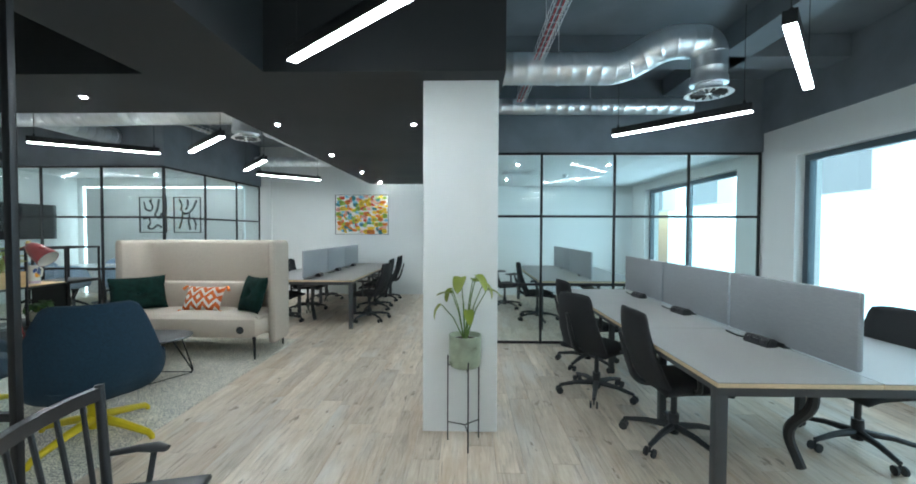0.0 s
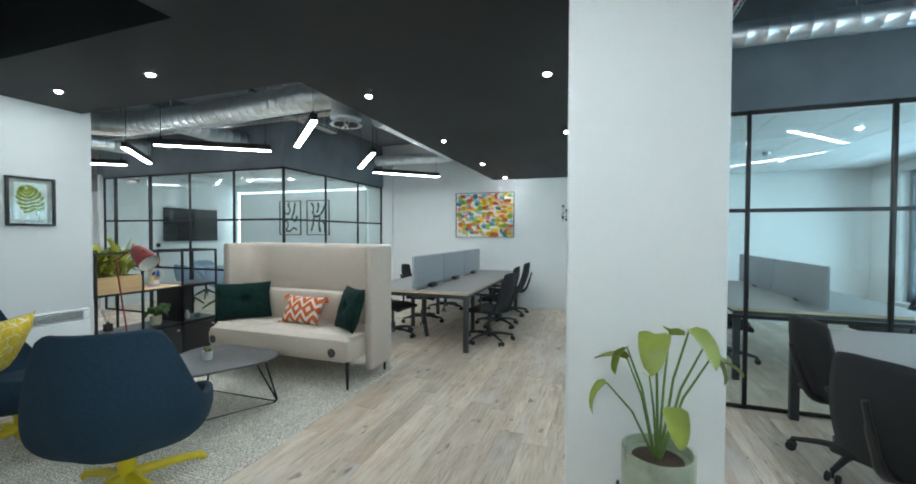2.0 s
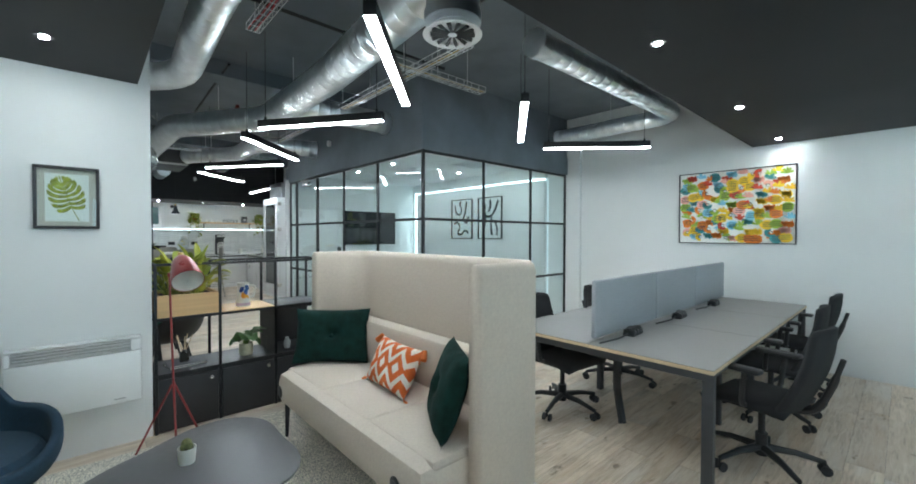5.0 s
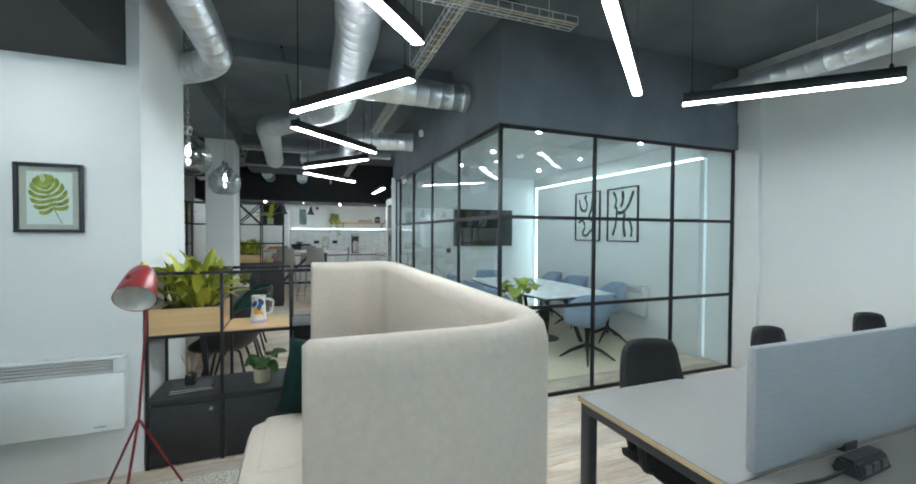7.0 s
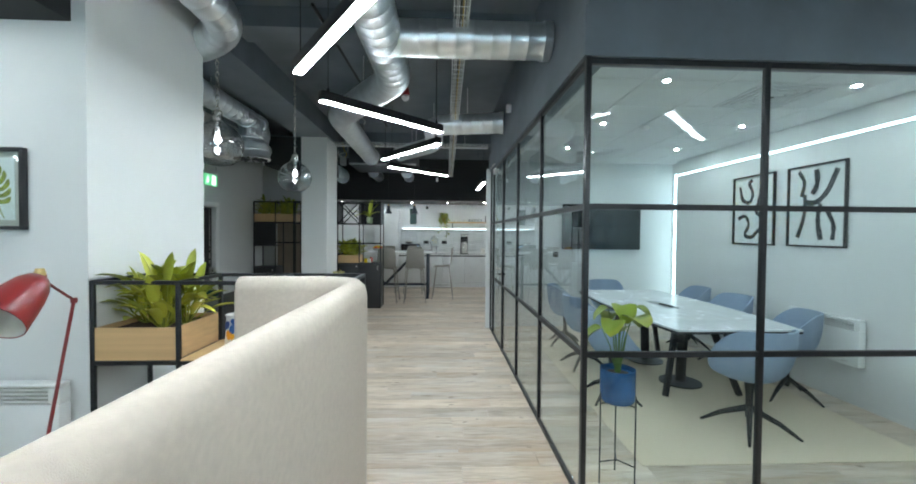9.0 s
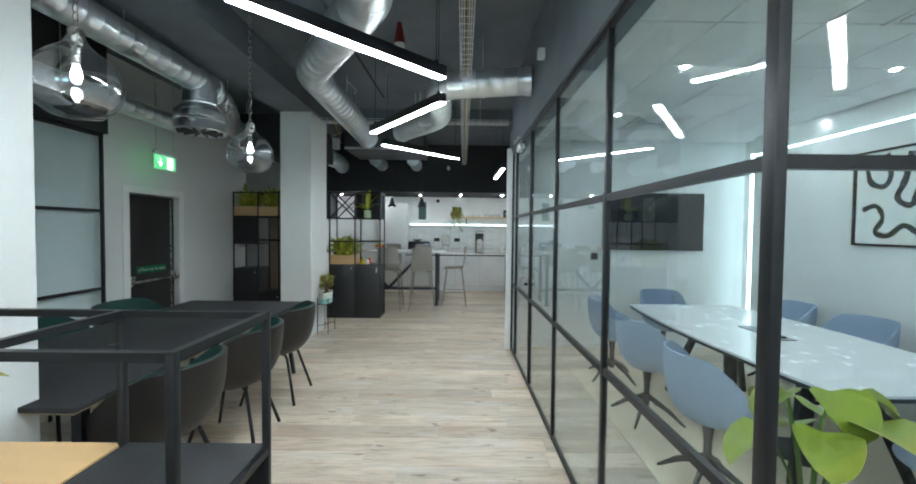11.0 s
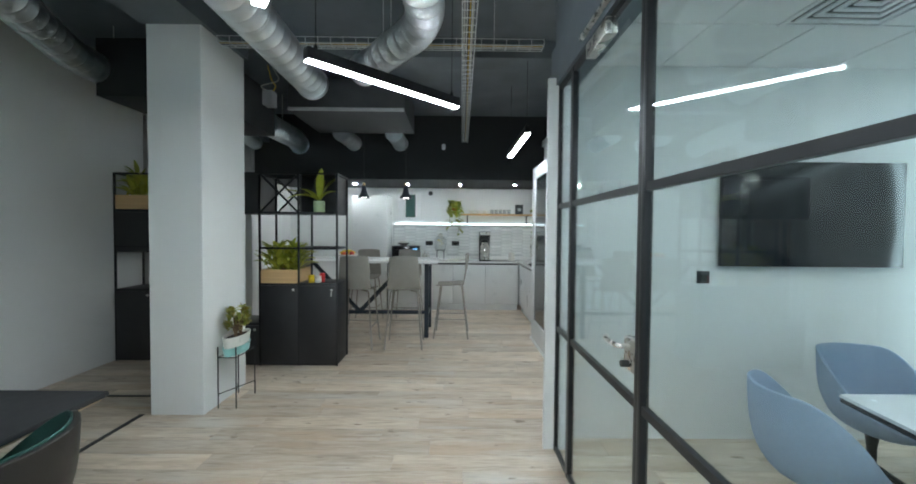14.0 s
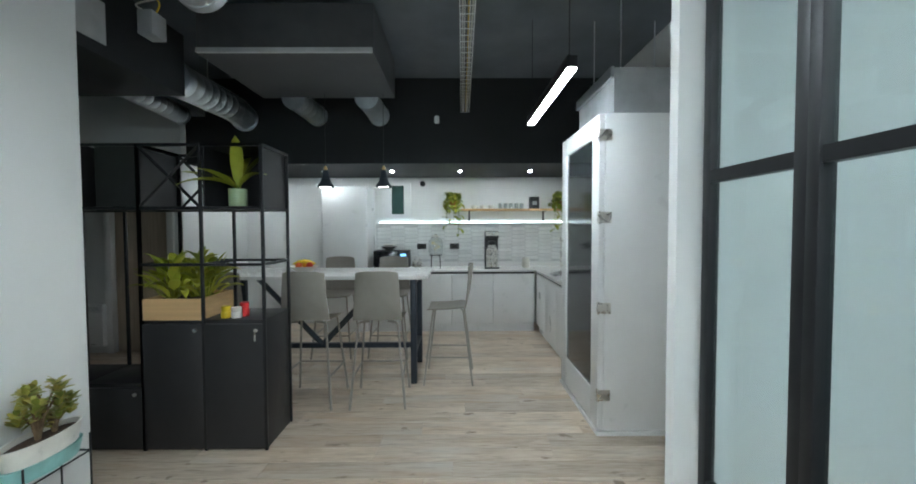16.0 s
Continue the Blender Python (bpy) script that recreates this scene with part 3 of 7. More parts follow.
for x in (-2.12, -3.60):
    bm = bmesh.new()
    sweep(bm, [(x, 4.915, 0.355), (x, 4.898, 0.355), (x, 4.894, 0.355)], [0.042, 0.042, 0.034], 22)
    grom = part("socket_disc", bm, BLACKPLASTIC, sofa, "round black socket cover")
    bm = bmesh.new()
    sweep(bm, [(x, 4.896, 0.355), (x, 4.890, 0.355)], 0.026, 18)
    part("metal_cap", bm, GREYMETAL, grom)


def pillow(m, w, h, material, label, tuft=False, tassels=None):
    g = thing("cushion", m, label, "cushion")
    bm = bmesh.new()
    for s in (1, -1):
        def f(u, v, s=s):
            x, y = 2 * u - 1, 2 * v - 1
            k = 1 - 0.07 * (1 - abs(x) ** 2) * abs(y) ** 3
            k2 = 1 - 0.07 * (1 - abs(y) ** 2) * abs(x) ** 3
            t = 0.075 * ((1 - x * x) * (1 - y * y)) ** 0.42
            if tuft:
                t -= 0.035 * math.exp(-(x * x + y * y) * 30) * 2
                t += 0.006 * math.sin(6 * math.atan2(y, x)) * math.exp(-(x * x + y * y) * 4)
            t += 0.006 * noise.noise(Vector((x * 3 + w * 9, y * 3, s)))
            return (x * w / 2 * k2, s * t, y * h / 2 * k)
        grid(bm, f, 16, 16)
    bmesh.ops.remove_doubles(bm, verts=bm.verts, dist=0.004)
    part("cover", bm, material, g, angle=80)
    if tuft:
        for s in (-1, 1):
            bm = bmesh.new()
            sweep(bm, [(0, s * 0.022, 0), (0, s * 0.034, 0)], [0.016, 0.010], 12)
            part("button", bm, material, g)
    if tassels:
        for x in (-1, 1):
            for y in (-1, 1):
                bm = bmesh.new()
                sweep(bm, [(x * w / 2 * 0.98, 0, y * h / 2 * 0.98), (x * (w / 2 + 0.02), 0, y * h / 2), (x * (w / 2 + 0.05), -0.01, y * h / 2 - 0.05)], [0.006, 0.014, 0.02], 8)
                part("tassel", bm, tassels, g)
    return g


GREENV = mat("dark_green_velvet", (0.004, 0.022, 0.018), 0.9, var=0.4, scale=14, bump=0.2, fine=500)
GREENV.node_tree.nodes["Principled BSDF"].inputs["Specular IOR Level"].default_value = 0.2


def zigzag_mat():
    m = mat("orange_zigzag_weave", (0.75, 0.72, 0.65), 0.95, bump=0.4, fine=400)
    n, l = m.node_tree.nodes, m.node_tree.links
    tc, sp = n.new("ShaderNodeTexCoord"), n.new("ShaderNodeSeparateXYZ")
    l.new(tc.outputs["Object"], sp.inputs[0])

    def op(kind, a, b=None):
        q = n.new("ShaderNodeMath")
        q.operation = kind
        for i, v in enumerate((a, b)):
            if v is None:
                continue
            if isinstance(v, (int, float)):
                q.inputs[i].default_value = v
            else:
                l.new(v, q.inputs[i])
        return q.outputs[0]
    tri = op("PINGPONG", op("ADD", sp.outputs[0], 10.0), 0.075)
    s = op("SUBTRACT", op("ABSOLUTE", sp.outputs[2]), op("MULTIPLY", tri, 1.15))
    stripe = op("LESS_THAN", op("FRACT", op("MULTIPLY", op("ADD", s, 3.0), 10.5)), 0.58)
    mx = n.new("ShaderNodeMixRGB")
    l.new(stripe, mx.inputs[0])
    mx.inputs[1].default_value, mx.inputs[2].default_value = (0.72, 0.68, 0.60, 1), (0.62, 0.13, 0.025, 1)
    l.new(mx.outputs[0], n["Principled BSDF"].inputs["Base Color"])
    return m


ORANGE = mat("orange_yarn", (0.62, 0.15, 0.03), 0.95, bump=0.5, fine=300)
pillow(pose(-3.59, 5.29, 0.70, -16, 0, 50), 0.58, 0.42, GREENV, "dark green velvet tufted cushion on the sofa", True)
pillow(pose(-2.82, 5.35, 0.635, -26, 0, -4), 0.50, 0.31, zigzag_mat(), "white cushion with orange zigzag weave and tassels", False, ORANGE)
pillow(pose(-2.15, 5.24, 0.71, -18, 0, -32), 0.44, 0.44, GREENV, "dark green velvet tufted cushion on the sofa", True)

# coffee table: a rounded triangle on bent rod legs
ctab = thing("coffee_table", pose(-2.79, 4.28, 0, 0, 0, 19), "dark grey rounded triangular coffee table on black rod legs", "coffee table")


def egg(k, r=1.0):
    a = 2 * math.pi * k
    rr = (0.412 + 0.058 * math.cos(3 * (a - radians(-108)))) * r
    return rr * math.cos(a), rr * math.sin(a) * 1.03


bm = bmesh.new()
rings = [[bm.verts.new((*egg(k / 60, r), z)) for k in range(60)] for r, z in ((0.955, 0.398), (0.99, 0.404), (1.0, 0.412), (0.995, 0.419), (0.985, 0.421))]
for a, b in zip(rings, rings[1:]):
    for k in range(60):
        bm.faces.new((a[k], a[(k + 1) % 60], b[(k + 1) % 60], b[k]))
bm.faces.new(rings[0][::-1])
bm.faces.new(rings[-1])
part("tabletop", bm, mat("charcoal_laminate", (0.075, 0.074, 0.076), 0.45, var=0.05, scale=30, bump=0.02), ctab)
corners = [(0.47 * math.cos(radians(a)), 0.47 * math.sin(radians(a))) for a in (-108, 12, 132)]
for i, (x, y) in enumerate(corners):
    nx, ny = corners[(i + 1) % 3]
    bm = bmesh.new()
    sweep(bm, bend([(x * 0.72 + 0.03, y * 0.6, 0.40), (x, y, 0.014), (nx, ny, 0.014), (nx * 0.6, ny * 0.72 - 0.03, 0.40)], 0.05), 0.007, 8)
    part("leg", bm, BLACKMETAL, ctab)


# bowl shells for the easy chairs and the tub chairs
def bowl(rx, ry, z0, zs, zb, wing=0.0, sharp=1.6, nu=36, nv=12, flare=0.0, plateau=False):
    """An open shell round a seat; its rim is low in front (+y) and high behind."""
    bm = bmesh.new()
    rings = []
    for j in range(1, nv + 1):
        v = j / nv
        ring = []
        for k in range(nu):
            a = 2 * math.pi * k / nu
            c, s = math.cos(a), math.sin(a)
            back = max(0.0, min(1.0, 0.5 - 0.80 * s))
            if plateau:
                back = max(0.0, min(1.0, (-s - 0.2) / 0.6))
            back = back * back * (3 - 2 * back)
            rim = zs + (zb - zs) * back ** sharp + wing * (max(0.0, 1 - max(0.0, s) ** 2.5) if plateau else abs(c) ** 3) * (1 - back)
            rad = math.sin(min(1.0, v * 1.12) * math.pi / 2) ** 0.8 * (1 + flare * v * back)
            z = z0 + (rim - z0) * (v ** 2.3)
            ring.append(bm.verts.new((rx * rad * c, ry * rad * s * (1.0 + 0.10 * max(0, s)) - 0.06 * max(0, z - zs), z)))
        rings.append(ring)
    mid = bm.verts.new((0, 0, z0))
    for k in range(nu):
        bm.faces.new((mid, rings[0][k], rings[0][(k + 1) % nu]))
    for a, b in zip(rings, rings[1:]):
        for k in range(nu):
            bm.faces.new((a[k], b[k], b[(k + 1) % nu], a[(k + 1) % nu]))
    return bm


def thicken(ob, t, off=0.0, sub=0):
    q = ob.modifiers.new("thick", "SOLIDIFY")
    q.thickness, q.offset = t, off
    b = ob.modifiers.new("round", "BEVEL")
    b.width, b.segments = t * 0.4, 3
    return ob


NAVY = mat("navy_wool", (0.010, 0.034, 0.060), 0.95, var=0.2, scale=80, bump=0.35, fine=600)
YELLOWP = mat("yellow_powder_coat", (0.62, 0.47, 0.005), 0.45, var=0.06, scale=12, bump=0.03)
YELLOWF = mat("yellow_printed_cotton", (0.68, 0.48, 0.03), 0.9, var=0.12, scale=22, bump=0.25, fine=350)
yn, yl = YELLOWF.node_tree.nodes, YELLOWF.node_tree.links
ytc, ywarp, yadd, yv, ylt, ymx = yn.new("ShaderNodeTexCoord"), yn.new("ShaderNodeTexNoise"), yn.new("ShaderNodeMixRGB"), yn.new("ShaderNodeTexVoronoi"), yn.new("ShaderNodeMath"), yn.new("ShaderNodeMixRGB")
ywarp.inputs["Scale"].default_value, yadd.inputs[0].default_value = 9.0, 0.12
yl.new(ytc.outputs["Object"], ywarp.inputs["Vector"])
yl.new(ytc.outputs["Object"], yadd.inputs[1])
yl.new(ywarp.outputs["Color"], yadd.inputs[2])
yl.new(yadd.outputs[0], yv.inputs["Vector"])
yv.feature, yv.inputs["Scale"].default_value = "DISTANCE_TO_EDGE", 13.0
ylt.operation, ylt.inputs[1].default_value = "LESS_THAN", 0.022
yl.new(yv.outputs["Distance"], ylt.inputs[0])
yl.new(ylt.outputs[0], ymx.inputs[0])
yl.new(yn["Principled BSDF"].inputs["Base Color"].links[0].from_socket, ymx.inputs[1])
ymx.inputs[2].default_value = (0.78, 0.72, 0.5, 1)
yl.new(ymx.outputs[0], yn["Principled BSDF"].inputs["Base Color"])


def easy_chair():
    g = thing("lounge_chair", pose(0, 0, 0), "navy wool shell lounge chair on a yellow star base", "armchair", "lounge chairs")
    thicken(part("shell", bowl(0.385, 0.385, 0.29, 0.44, 0.985, wing=0.12, sharp=1.0, nu=48, nv=16, flare=-0.14, plateau=True), NAVY, g, angle=70), 0.045)
    bm = bmesh.new()
    lathe(bm, [(0.10, 0.36), (0.30, 0.375), (0.335, 0.41), (0.31, 0.445), (0.2, 0.455), (0.02, 0.45)], 30, (0, 0.03, 0), 1.0, 1.0)
    part("seat_pad", bm, NAVY, g)
    bm = bmesh.new()
    lathe(bm, [(0.04, 0.06), (0.045, 0.2), (0.07, 0.30), (0.1, 0.31)], 16)
    part("swivel_post", bm, YELLOWP, g)
    for k in range(4):
        a = radians(45 + 90 * k)
        c, s = math.cos(a), math.sin(a)
        bm = bmesh.new()
        sweep(bm, [(c * 0.02, s * 0.02, 0.13), (c * 0.2, s * 0.2, 0.095), (c * 0.40, s * 0.40, 0.045), (c * 0.43, s * 0.43, 0.02), (c * 0.43, s * 0.43, 0.0)], [0.034, 0.028, 0.022, 0.018, 0.016], 8)
        part("base_leg", bm, YELLOWP, g)
    return g


EC = easy_chair()
EC.matrix_basis = pose(-2.21, 3.23, 0.013, 0, 0, 41)
copy_thing(EC, pose(-3.50, 3.37, 0.013, 0, 0, -49))
pillow(pose(-2.31, 3.18, 0.635, -26, 0, 36), 0.40, 0.38, YELLOWF, "mustard yellow patterned cushion on a lounge chair")
pillow(pose(-3.59, 3.29, 0.69, -24, 0, -50), 0.48, 0.44, YELLOWF, "mustard yellow patterned cushion on a lounge chair")

# cactus pot on the coffee table
def small_pot(name, m, r, h, pm, label, category):
    g = thing(name, m, label, category)
    bm = bmesh.new()
    lathe(bm, [(r * 0.8, 0), (r * 0.86, 0.004), (r, h), (r * 0.9, h), (r * 0.88, h * 0.86), (0.004, h * 0.86)], 22)
    part("pot", bm, pm, g)
    bm = bmesh.new()
    lathe(bm, [(0.004, h * 0.82), (r * 0.89, h * 0.84), (r * 0.6, h * 0.88), (0.004, h * 0.9)], 18)
    part("soil", bm, SOIL, g)
    return g


SOIL = mat("dark_potting_soil", (0.045, 0.025, 0.014), 0.95, var=0.5, scale=60, bump=1.0, fine=180)
POTWHITE = mat("white_glazed_ceramic", (0.72, 0.70, 0.64), 0.3, var=0.06, scale=20, bump=0.03)
POTSAGE = mat("sage_reactive_glaze", (0.30, 0.34, 0.25), 0.3, var=0.25, scale=12, bump=0.05)
CACT = mat("cactus_skin", (0.16, 0.17, 0.07), 0.8, var=0.3, scale=60, bump=0.8, fine=200)
cp = small_pot("potted_cactus", pose(-2.83, 4.22, 0.421), 0.038, 0.072, POTWHITE, "tiny round cactus in a white pot on the table", "cactus")
for x, y, r in ((-0.01, 0, 0.022), (0.016, 0.008, 0.016), (0.006, -0.016, 0.013)):
    bm = bmesh.new()
    lathe(bm, [(0.004, 0.06)] + [(r * math.sin(math.pi * i / 8), 0.066 + r * (1 - math.cos(math.pi * i / 8))) for i in range(1, 8)] + [(0.002, 0.066 + 2 * r)], 14, (x, y, 0))
    part("cactus_ball", bm, CACT, cp)


# ---------- plants ----------
def leaf_mat(name, a, b):
    m = mat(name, a, 0.45, var=0.35, scale=9, bump=0.1, fine=90, rnd=0.18)
    n = m.node_tree.nodes
    n["Principled BSDF"].inputs["Subsurface Weight"].default_value = 0.0
    geo, mx = n.new("ShaderNodeNewGeometry"), n.new("ShaderNodeMixRGB")
    src = n["Principled BSDF"].inputs["Base Color"].links[0].from_socket
    m.node_tree.links.new(geo.outputs["Random Per Island"], mx.inputs[0])
    m.node_tree.links.new(src, mx.inputs[1])
    mx.inputs[2].default_value = (*b, 1)
    m.node_tree.links.new(mx.outputs[0], n["Principled BSDF"].inputs["Base Color"])
    return m


LEAF = leaf_mat("broad_green_leaf", (0.20, 0.25, 0.02), (0.50, 0.50, 0.06))
LEAFLIME = leaf_mat("lime_green_leaf", (0.13, 0.19, 0.015), (0.32, 0.34, 0.025))
LEAFDARK = leaf_mat("dark_green_leaf", (0.03, 0.085, 0.02), (0.06, 0.14, 0.03))
LEAFJADE = leaf_mat("jade_leaf", (0.20, 0.25, 0.04), (0.45, 0.36, 0.08))
STEM = mat("green_stem", (0.10, 0.17, 0.03), 0.6, var=0.2, scale=30)
BARK = mat("grey_stem", (0.22, 0.15, 0.09), 0.9, var=0.3, scale=30, bump=0.4)


def leaf(bm, base, yaw, rise, length, width, droop=0.6, shape="lance", n=7, fold=0.12):
    """One curved leaf blade that starts at base and bends over."""
    base, c, s = Vector(base), math.cos(yaw), math.sin(yaw)
    p, ang = Vector(base), rise
    rows = []
    for i in range(n + 1):
        t = i / n
        if shape == "lance":
            w = math.sin(math.pi * min(1, t * 0.92 + 0.08)) ** 0.75
        elif shape == "heart":
            w = (1 - t ** 2.2) ** 0.6 * min(1, 0.55 + t * 3)
        else:
            w = math.sin(math.pi * min(0.97, 0.05 + t * 0.92)) ** 0.5
        w = max(w, 0.02) * width / 2
        up = Vector((-c * math.sin(ang), -s * math.sin(ang), math.cos(ang)))
        side = Vector((-s, c, 0))
        rows.append([bm.verts.new(p - side * w + up * w * fold * 2), bm.verts.new(p), bm.verts.new(p + side * w + up * w * fold * 2)])
        p = p + Vector((c * math.cos(ang), s * math.cos(ang), math.sin(ang))) * (length / n)
        ang -= droop * 2 / n
    for a, b in zip(rows, rows[1:]):
        for k in range(2):
            bm.faces.new((a[k], a[k + 1], b[k + 1], b[k]))


OAK = mat("pale_oak_veneer", (0.60, 0.39, 0.19), 0.5, var=0.10, scale=7, bump=0.08, fine=60, stretch=(1, 0.12, 6))
BLACKWOOD = mat("black_laminate", (0.020, 0.020, 0.022), 0.45, var=0.12, scale=10, bump=0.03)


def planter(x0, x1, y0, y1, z0, z1, label, seed=1, ln=0.27, plants=3, dense=20, group="planter boxes", lm=None):
    """A wooden trough with leafy plants in it."""
    rnd = random.Random(seed)
    cx, cy = (x0 + x1) / 2, (y0 + y1) / 2
    g = thing("planter_box", pose(cx, cy, z0), label, "planter", group)
    hx, hy, h, t = (x1 - x0) / 2, (y1 - y0) / 2, z1 - z0, 0.014
    for b in ((-hx, hx, -hy, -hy + t, 0, h), (-hx, hx, hy - t, hy, 0, h), (-hx, -hx + t, -hy + t, hy - t, 0, h), (hx - t, hx, -hy + t, hy - t, 0, h), (-hx + t, hx - t, -hy + t, hy - t, 0, 0.012)):
        part("oak_board", boxes(b), OAK, g)
    part("soil", boxes((-hx + t, hx - t, -hy + t, hy - t, 0.02, h - 0.025)), SOIL, g)
    for k in range(plants):
        px = rnd.uniform(-0.5, 0.5) * hx
        py = hy * (-0.68 + 1.36 * (k + 0.5) / plants)
        bm = bmesh.new()
        for i in range(dense):
            yaw, lift = i * 2.4 + rnd.uniform(-0.5, 0.5), (i + 0.5) / dense
            rad = 0.02 + 0.06 * math.sqrt(1 - lift) + 0.02 * rnd.random()
            foot = Vector((px + 0.01 * math.cos(yaw), py + 0.01 * math.sin(yaw), h - 0.03))
            b = Vector((px + rad * math.cos(yaw), py + rad * math.sin(yaw), h + ln * 0.72 * lift * rnd.uniform(0.7, 1.1)))
            sweep(bm, [foot, b], 0.004, 4, caps=False)
            leaf(bm, b, yaw + rnd.uniform(-0.6, 0.6), rnd.uniform(0.35, 1.25) + 0.35 * lift, ln * rnd.uniform(0.44, 0.74), ln * rnd.uniform(0.15, 0.23), rnd.uniform(0.1, 0.8), n=7, fold=0.25)
        part("foliage", bm, lm or LEAF, g, "glossy broad green leaves", angle=180)
    return g


# ---------- shelving units ----------
def frame_unit(g, x0, x1, ys, top, rails, t=0.02):
    for y in ys:
        for x in (x0 + t / 2, x1 - t / 2):
            part("post", boxes((x - t / 2, x + t / 2, y - t / 2, y + t / 2, 0, top), bev=0.002), BLACKMETAL, g)
    for a, b in zip(ys, ys[1:]):
        for z in rails:
            for x in (x0 + t / 2, x1 - t / 2):
                part("rail", boxes((x - t / 2, x + t / 2, a + t / 2, b - t / 2, z - t, z)), BLACKMETAL, g)
    for y in ys:
        for z in rails:
            part("cross_rail", boxes((x0 + t, x1 - t, y - t / 2, y + t / 2, z - t, z)), BLACKMETAL, g)


CHROME = mat("brushed_steel", (0.62, 0.60, 0.56), 0.28, metal=1.0, var=0.06, scale=30, bump=0.03)


def cupboard(g, x0, x1, y0, y1, z0, z1, lock=0.35, key=False):
    """A black cupboard with one door towards +x."""
    body = part("cupboard", boxes((x0, x1 - 0.022, y0 + 0.003, y1 - 0.003, z0, z1), bev=0.002), BLACKWOOD, g)
    door = part("door", boxes((x1 - 0.020, x1, y0 + 0.006, y1 - 0.006, z0 + 0.012, z1 - 0.026), bev=0.002), BLACKWOOD, g)
    yl, zl = y1 - 0.055, z1 - 0.07
    bm = bmesh.new()
    sweep(bm, [(x1 - 0.002, yl, zl), (x1 + 0.012, yl, zl), (x1 + 0.014, yl, zl)], [0.013, 0.013, 0.010], 14)
    if key:
        bx(bm, x1 + 0.013, x1 + 0.03, yl - 0.002, yl + 0.002, zl - 0.008, zl + 0.008)
        bx(bm, x1 + 0.02, x1 + 0.022, yl - 0.006, yl + 0.006, zl - 0.07, zl - 0.01)
    part("lock", bm, CHROME, door, "round metal lock")
    return body


div = thing("shelf_divider", pose(0, 0, 0), "low black metal shelving divider with cupboards below", "shelving unit", "shelving units")
SX0, SX1, SY_ = -4.71, -4.29, [4.25, 4.67, 5.10, 5.53]
frame_unit(div, SX0, SX1, SY_, 1.27, (0.44, 0.86, 1.27))
for a, b in zip(SY_, SY_[1:]):
    cupboard(div, SX0 + 0.01, SX1, a + 0.008, b - 0.008, 0.0, 0.425)
part("shelf", boxes((SX0, SX1 + 0.002, 4.245, 5.535, 0.425, 0.443)), BLACKWOOD, div)
part("shelf", boxes((SX0 + 0.01, SX1 - 0.01, 4.26, 4.66, 0.845, 0.862)), BLACKWOOD, div)
part("oak_shelf", boxes((SX0 + 0.005, SX1 - 0.005, 4.675, 5.095, 0.847, 0.866)), OAK, div, "pale oak shelf")
part("side_panel", boxes((SX0, SX1, 5.09, 5.108, 0.443, 0.845)), BLACKWOOD, div)
part("top_tray", boxes((SX0, SX1, 5.108, 5.525, 0.83, 0.866), bev=0.002), BLACKWOOD, div)
part("back_panel", boxes((SX0, SX0 + 0.012, 5.11, 5.52, 0.443, 0.83)), BLACKWOOD, div)
planter(SX0 + 0.02, SX1 - 0.004, 4.262, 4.660, 0.864, 1.03, "pale oak trough of broad-leaved green plants on the divider", 3, 0.31, 5, 18)

jug = thing("ceramic_jug", pose(-4.45, 4.88, 0.866), "white ceramic jug painted with blue and orange leaves", "jug")
bm = bmesh.new()
lathe(bm, [(0.05, 0), (0.056, 0.01), (0.052, 0.06), (0.045, 0.13), (0.044, 0.19), (0.05, 0.205), (0.044, 0.205), (0.04, 0.19), (0.042, 0.05), (0.003, 0.04)], 26)
part("body", bm, POTWHITE, jug)
bm = bmesh.new()
sweep(bm, bend([(0, 0.04, 0.18), (0, 0.10, 0.17), (0, 0.085, 0.08), (0, 0.05, 0.07)], 0.04), 0.009, 8)
part("handle", bm, POTWHITE, jug)
bm = bmesh.new()
lathe(bm, [(0.0505, 0.002), (0.0568, 0.012), (0.0555, 0.034), (0.052, 0.036)], 26)
part("base_band", bm, mat("lilac_glaze", (0.55, 0.42, 0.52), 0.35), jug, "lilac band")
for k, (a, z, col) in enumerate(((-0.5, 0.15, (0.02, 0.06, 0.22)), (0.15, 0.13, (0.03, 0.10, 0.28)), (-0.25, 0.10, (0.8, 0.32, 0.02)), (0.35, 0.08, (0.75, 0.36, 0.03)), (0.4, 0.165, (0.02, 0.07, 0.2)))):
    bm = bmesh.new()
    tilt = -0.5 + 0.3 * k
    pts = []
    for i in range(14):
        q = 2 * math.pi * i / 14
        du, dz = 0.017 * math.cos(q), 0.027 * math.sin(q)
        u, w = du * math.cos(tilt) - dz * math.sin(tilt), du * math.sin(tilt) + dz * math.cos(tilt)
        r = 0.0495 + 0.003 * (1 - (z + w) / 0.2)
        pts.append(bm.verts.new((r * math.cos(a + u / 0.05), r * math.sin(a + u / 0.05), z + w)))
    bm.faces.new(pts)
    part("painted_leaf", bm, mat("jug_paint", col, 0.35), jug)


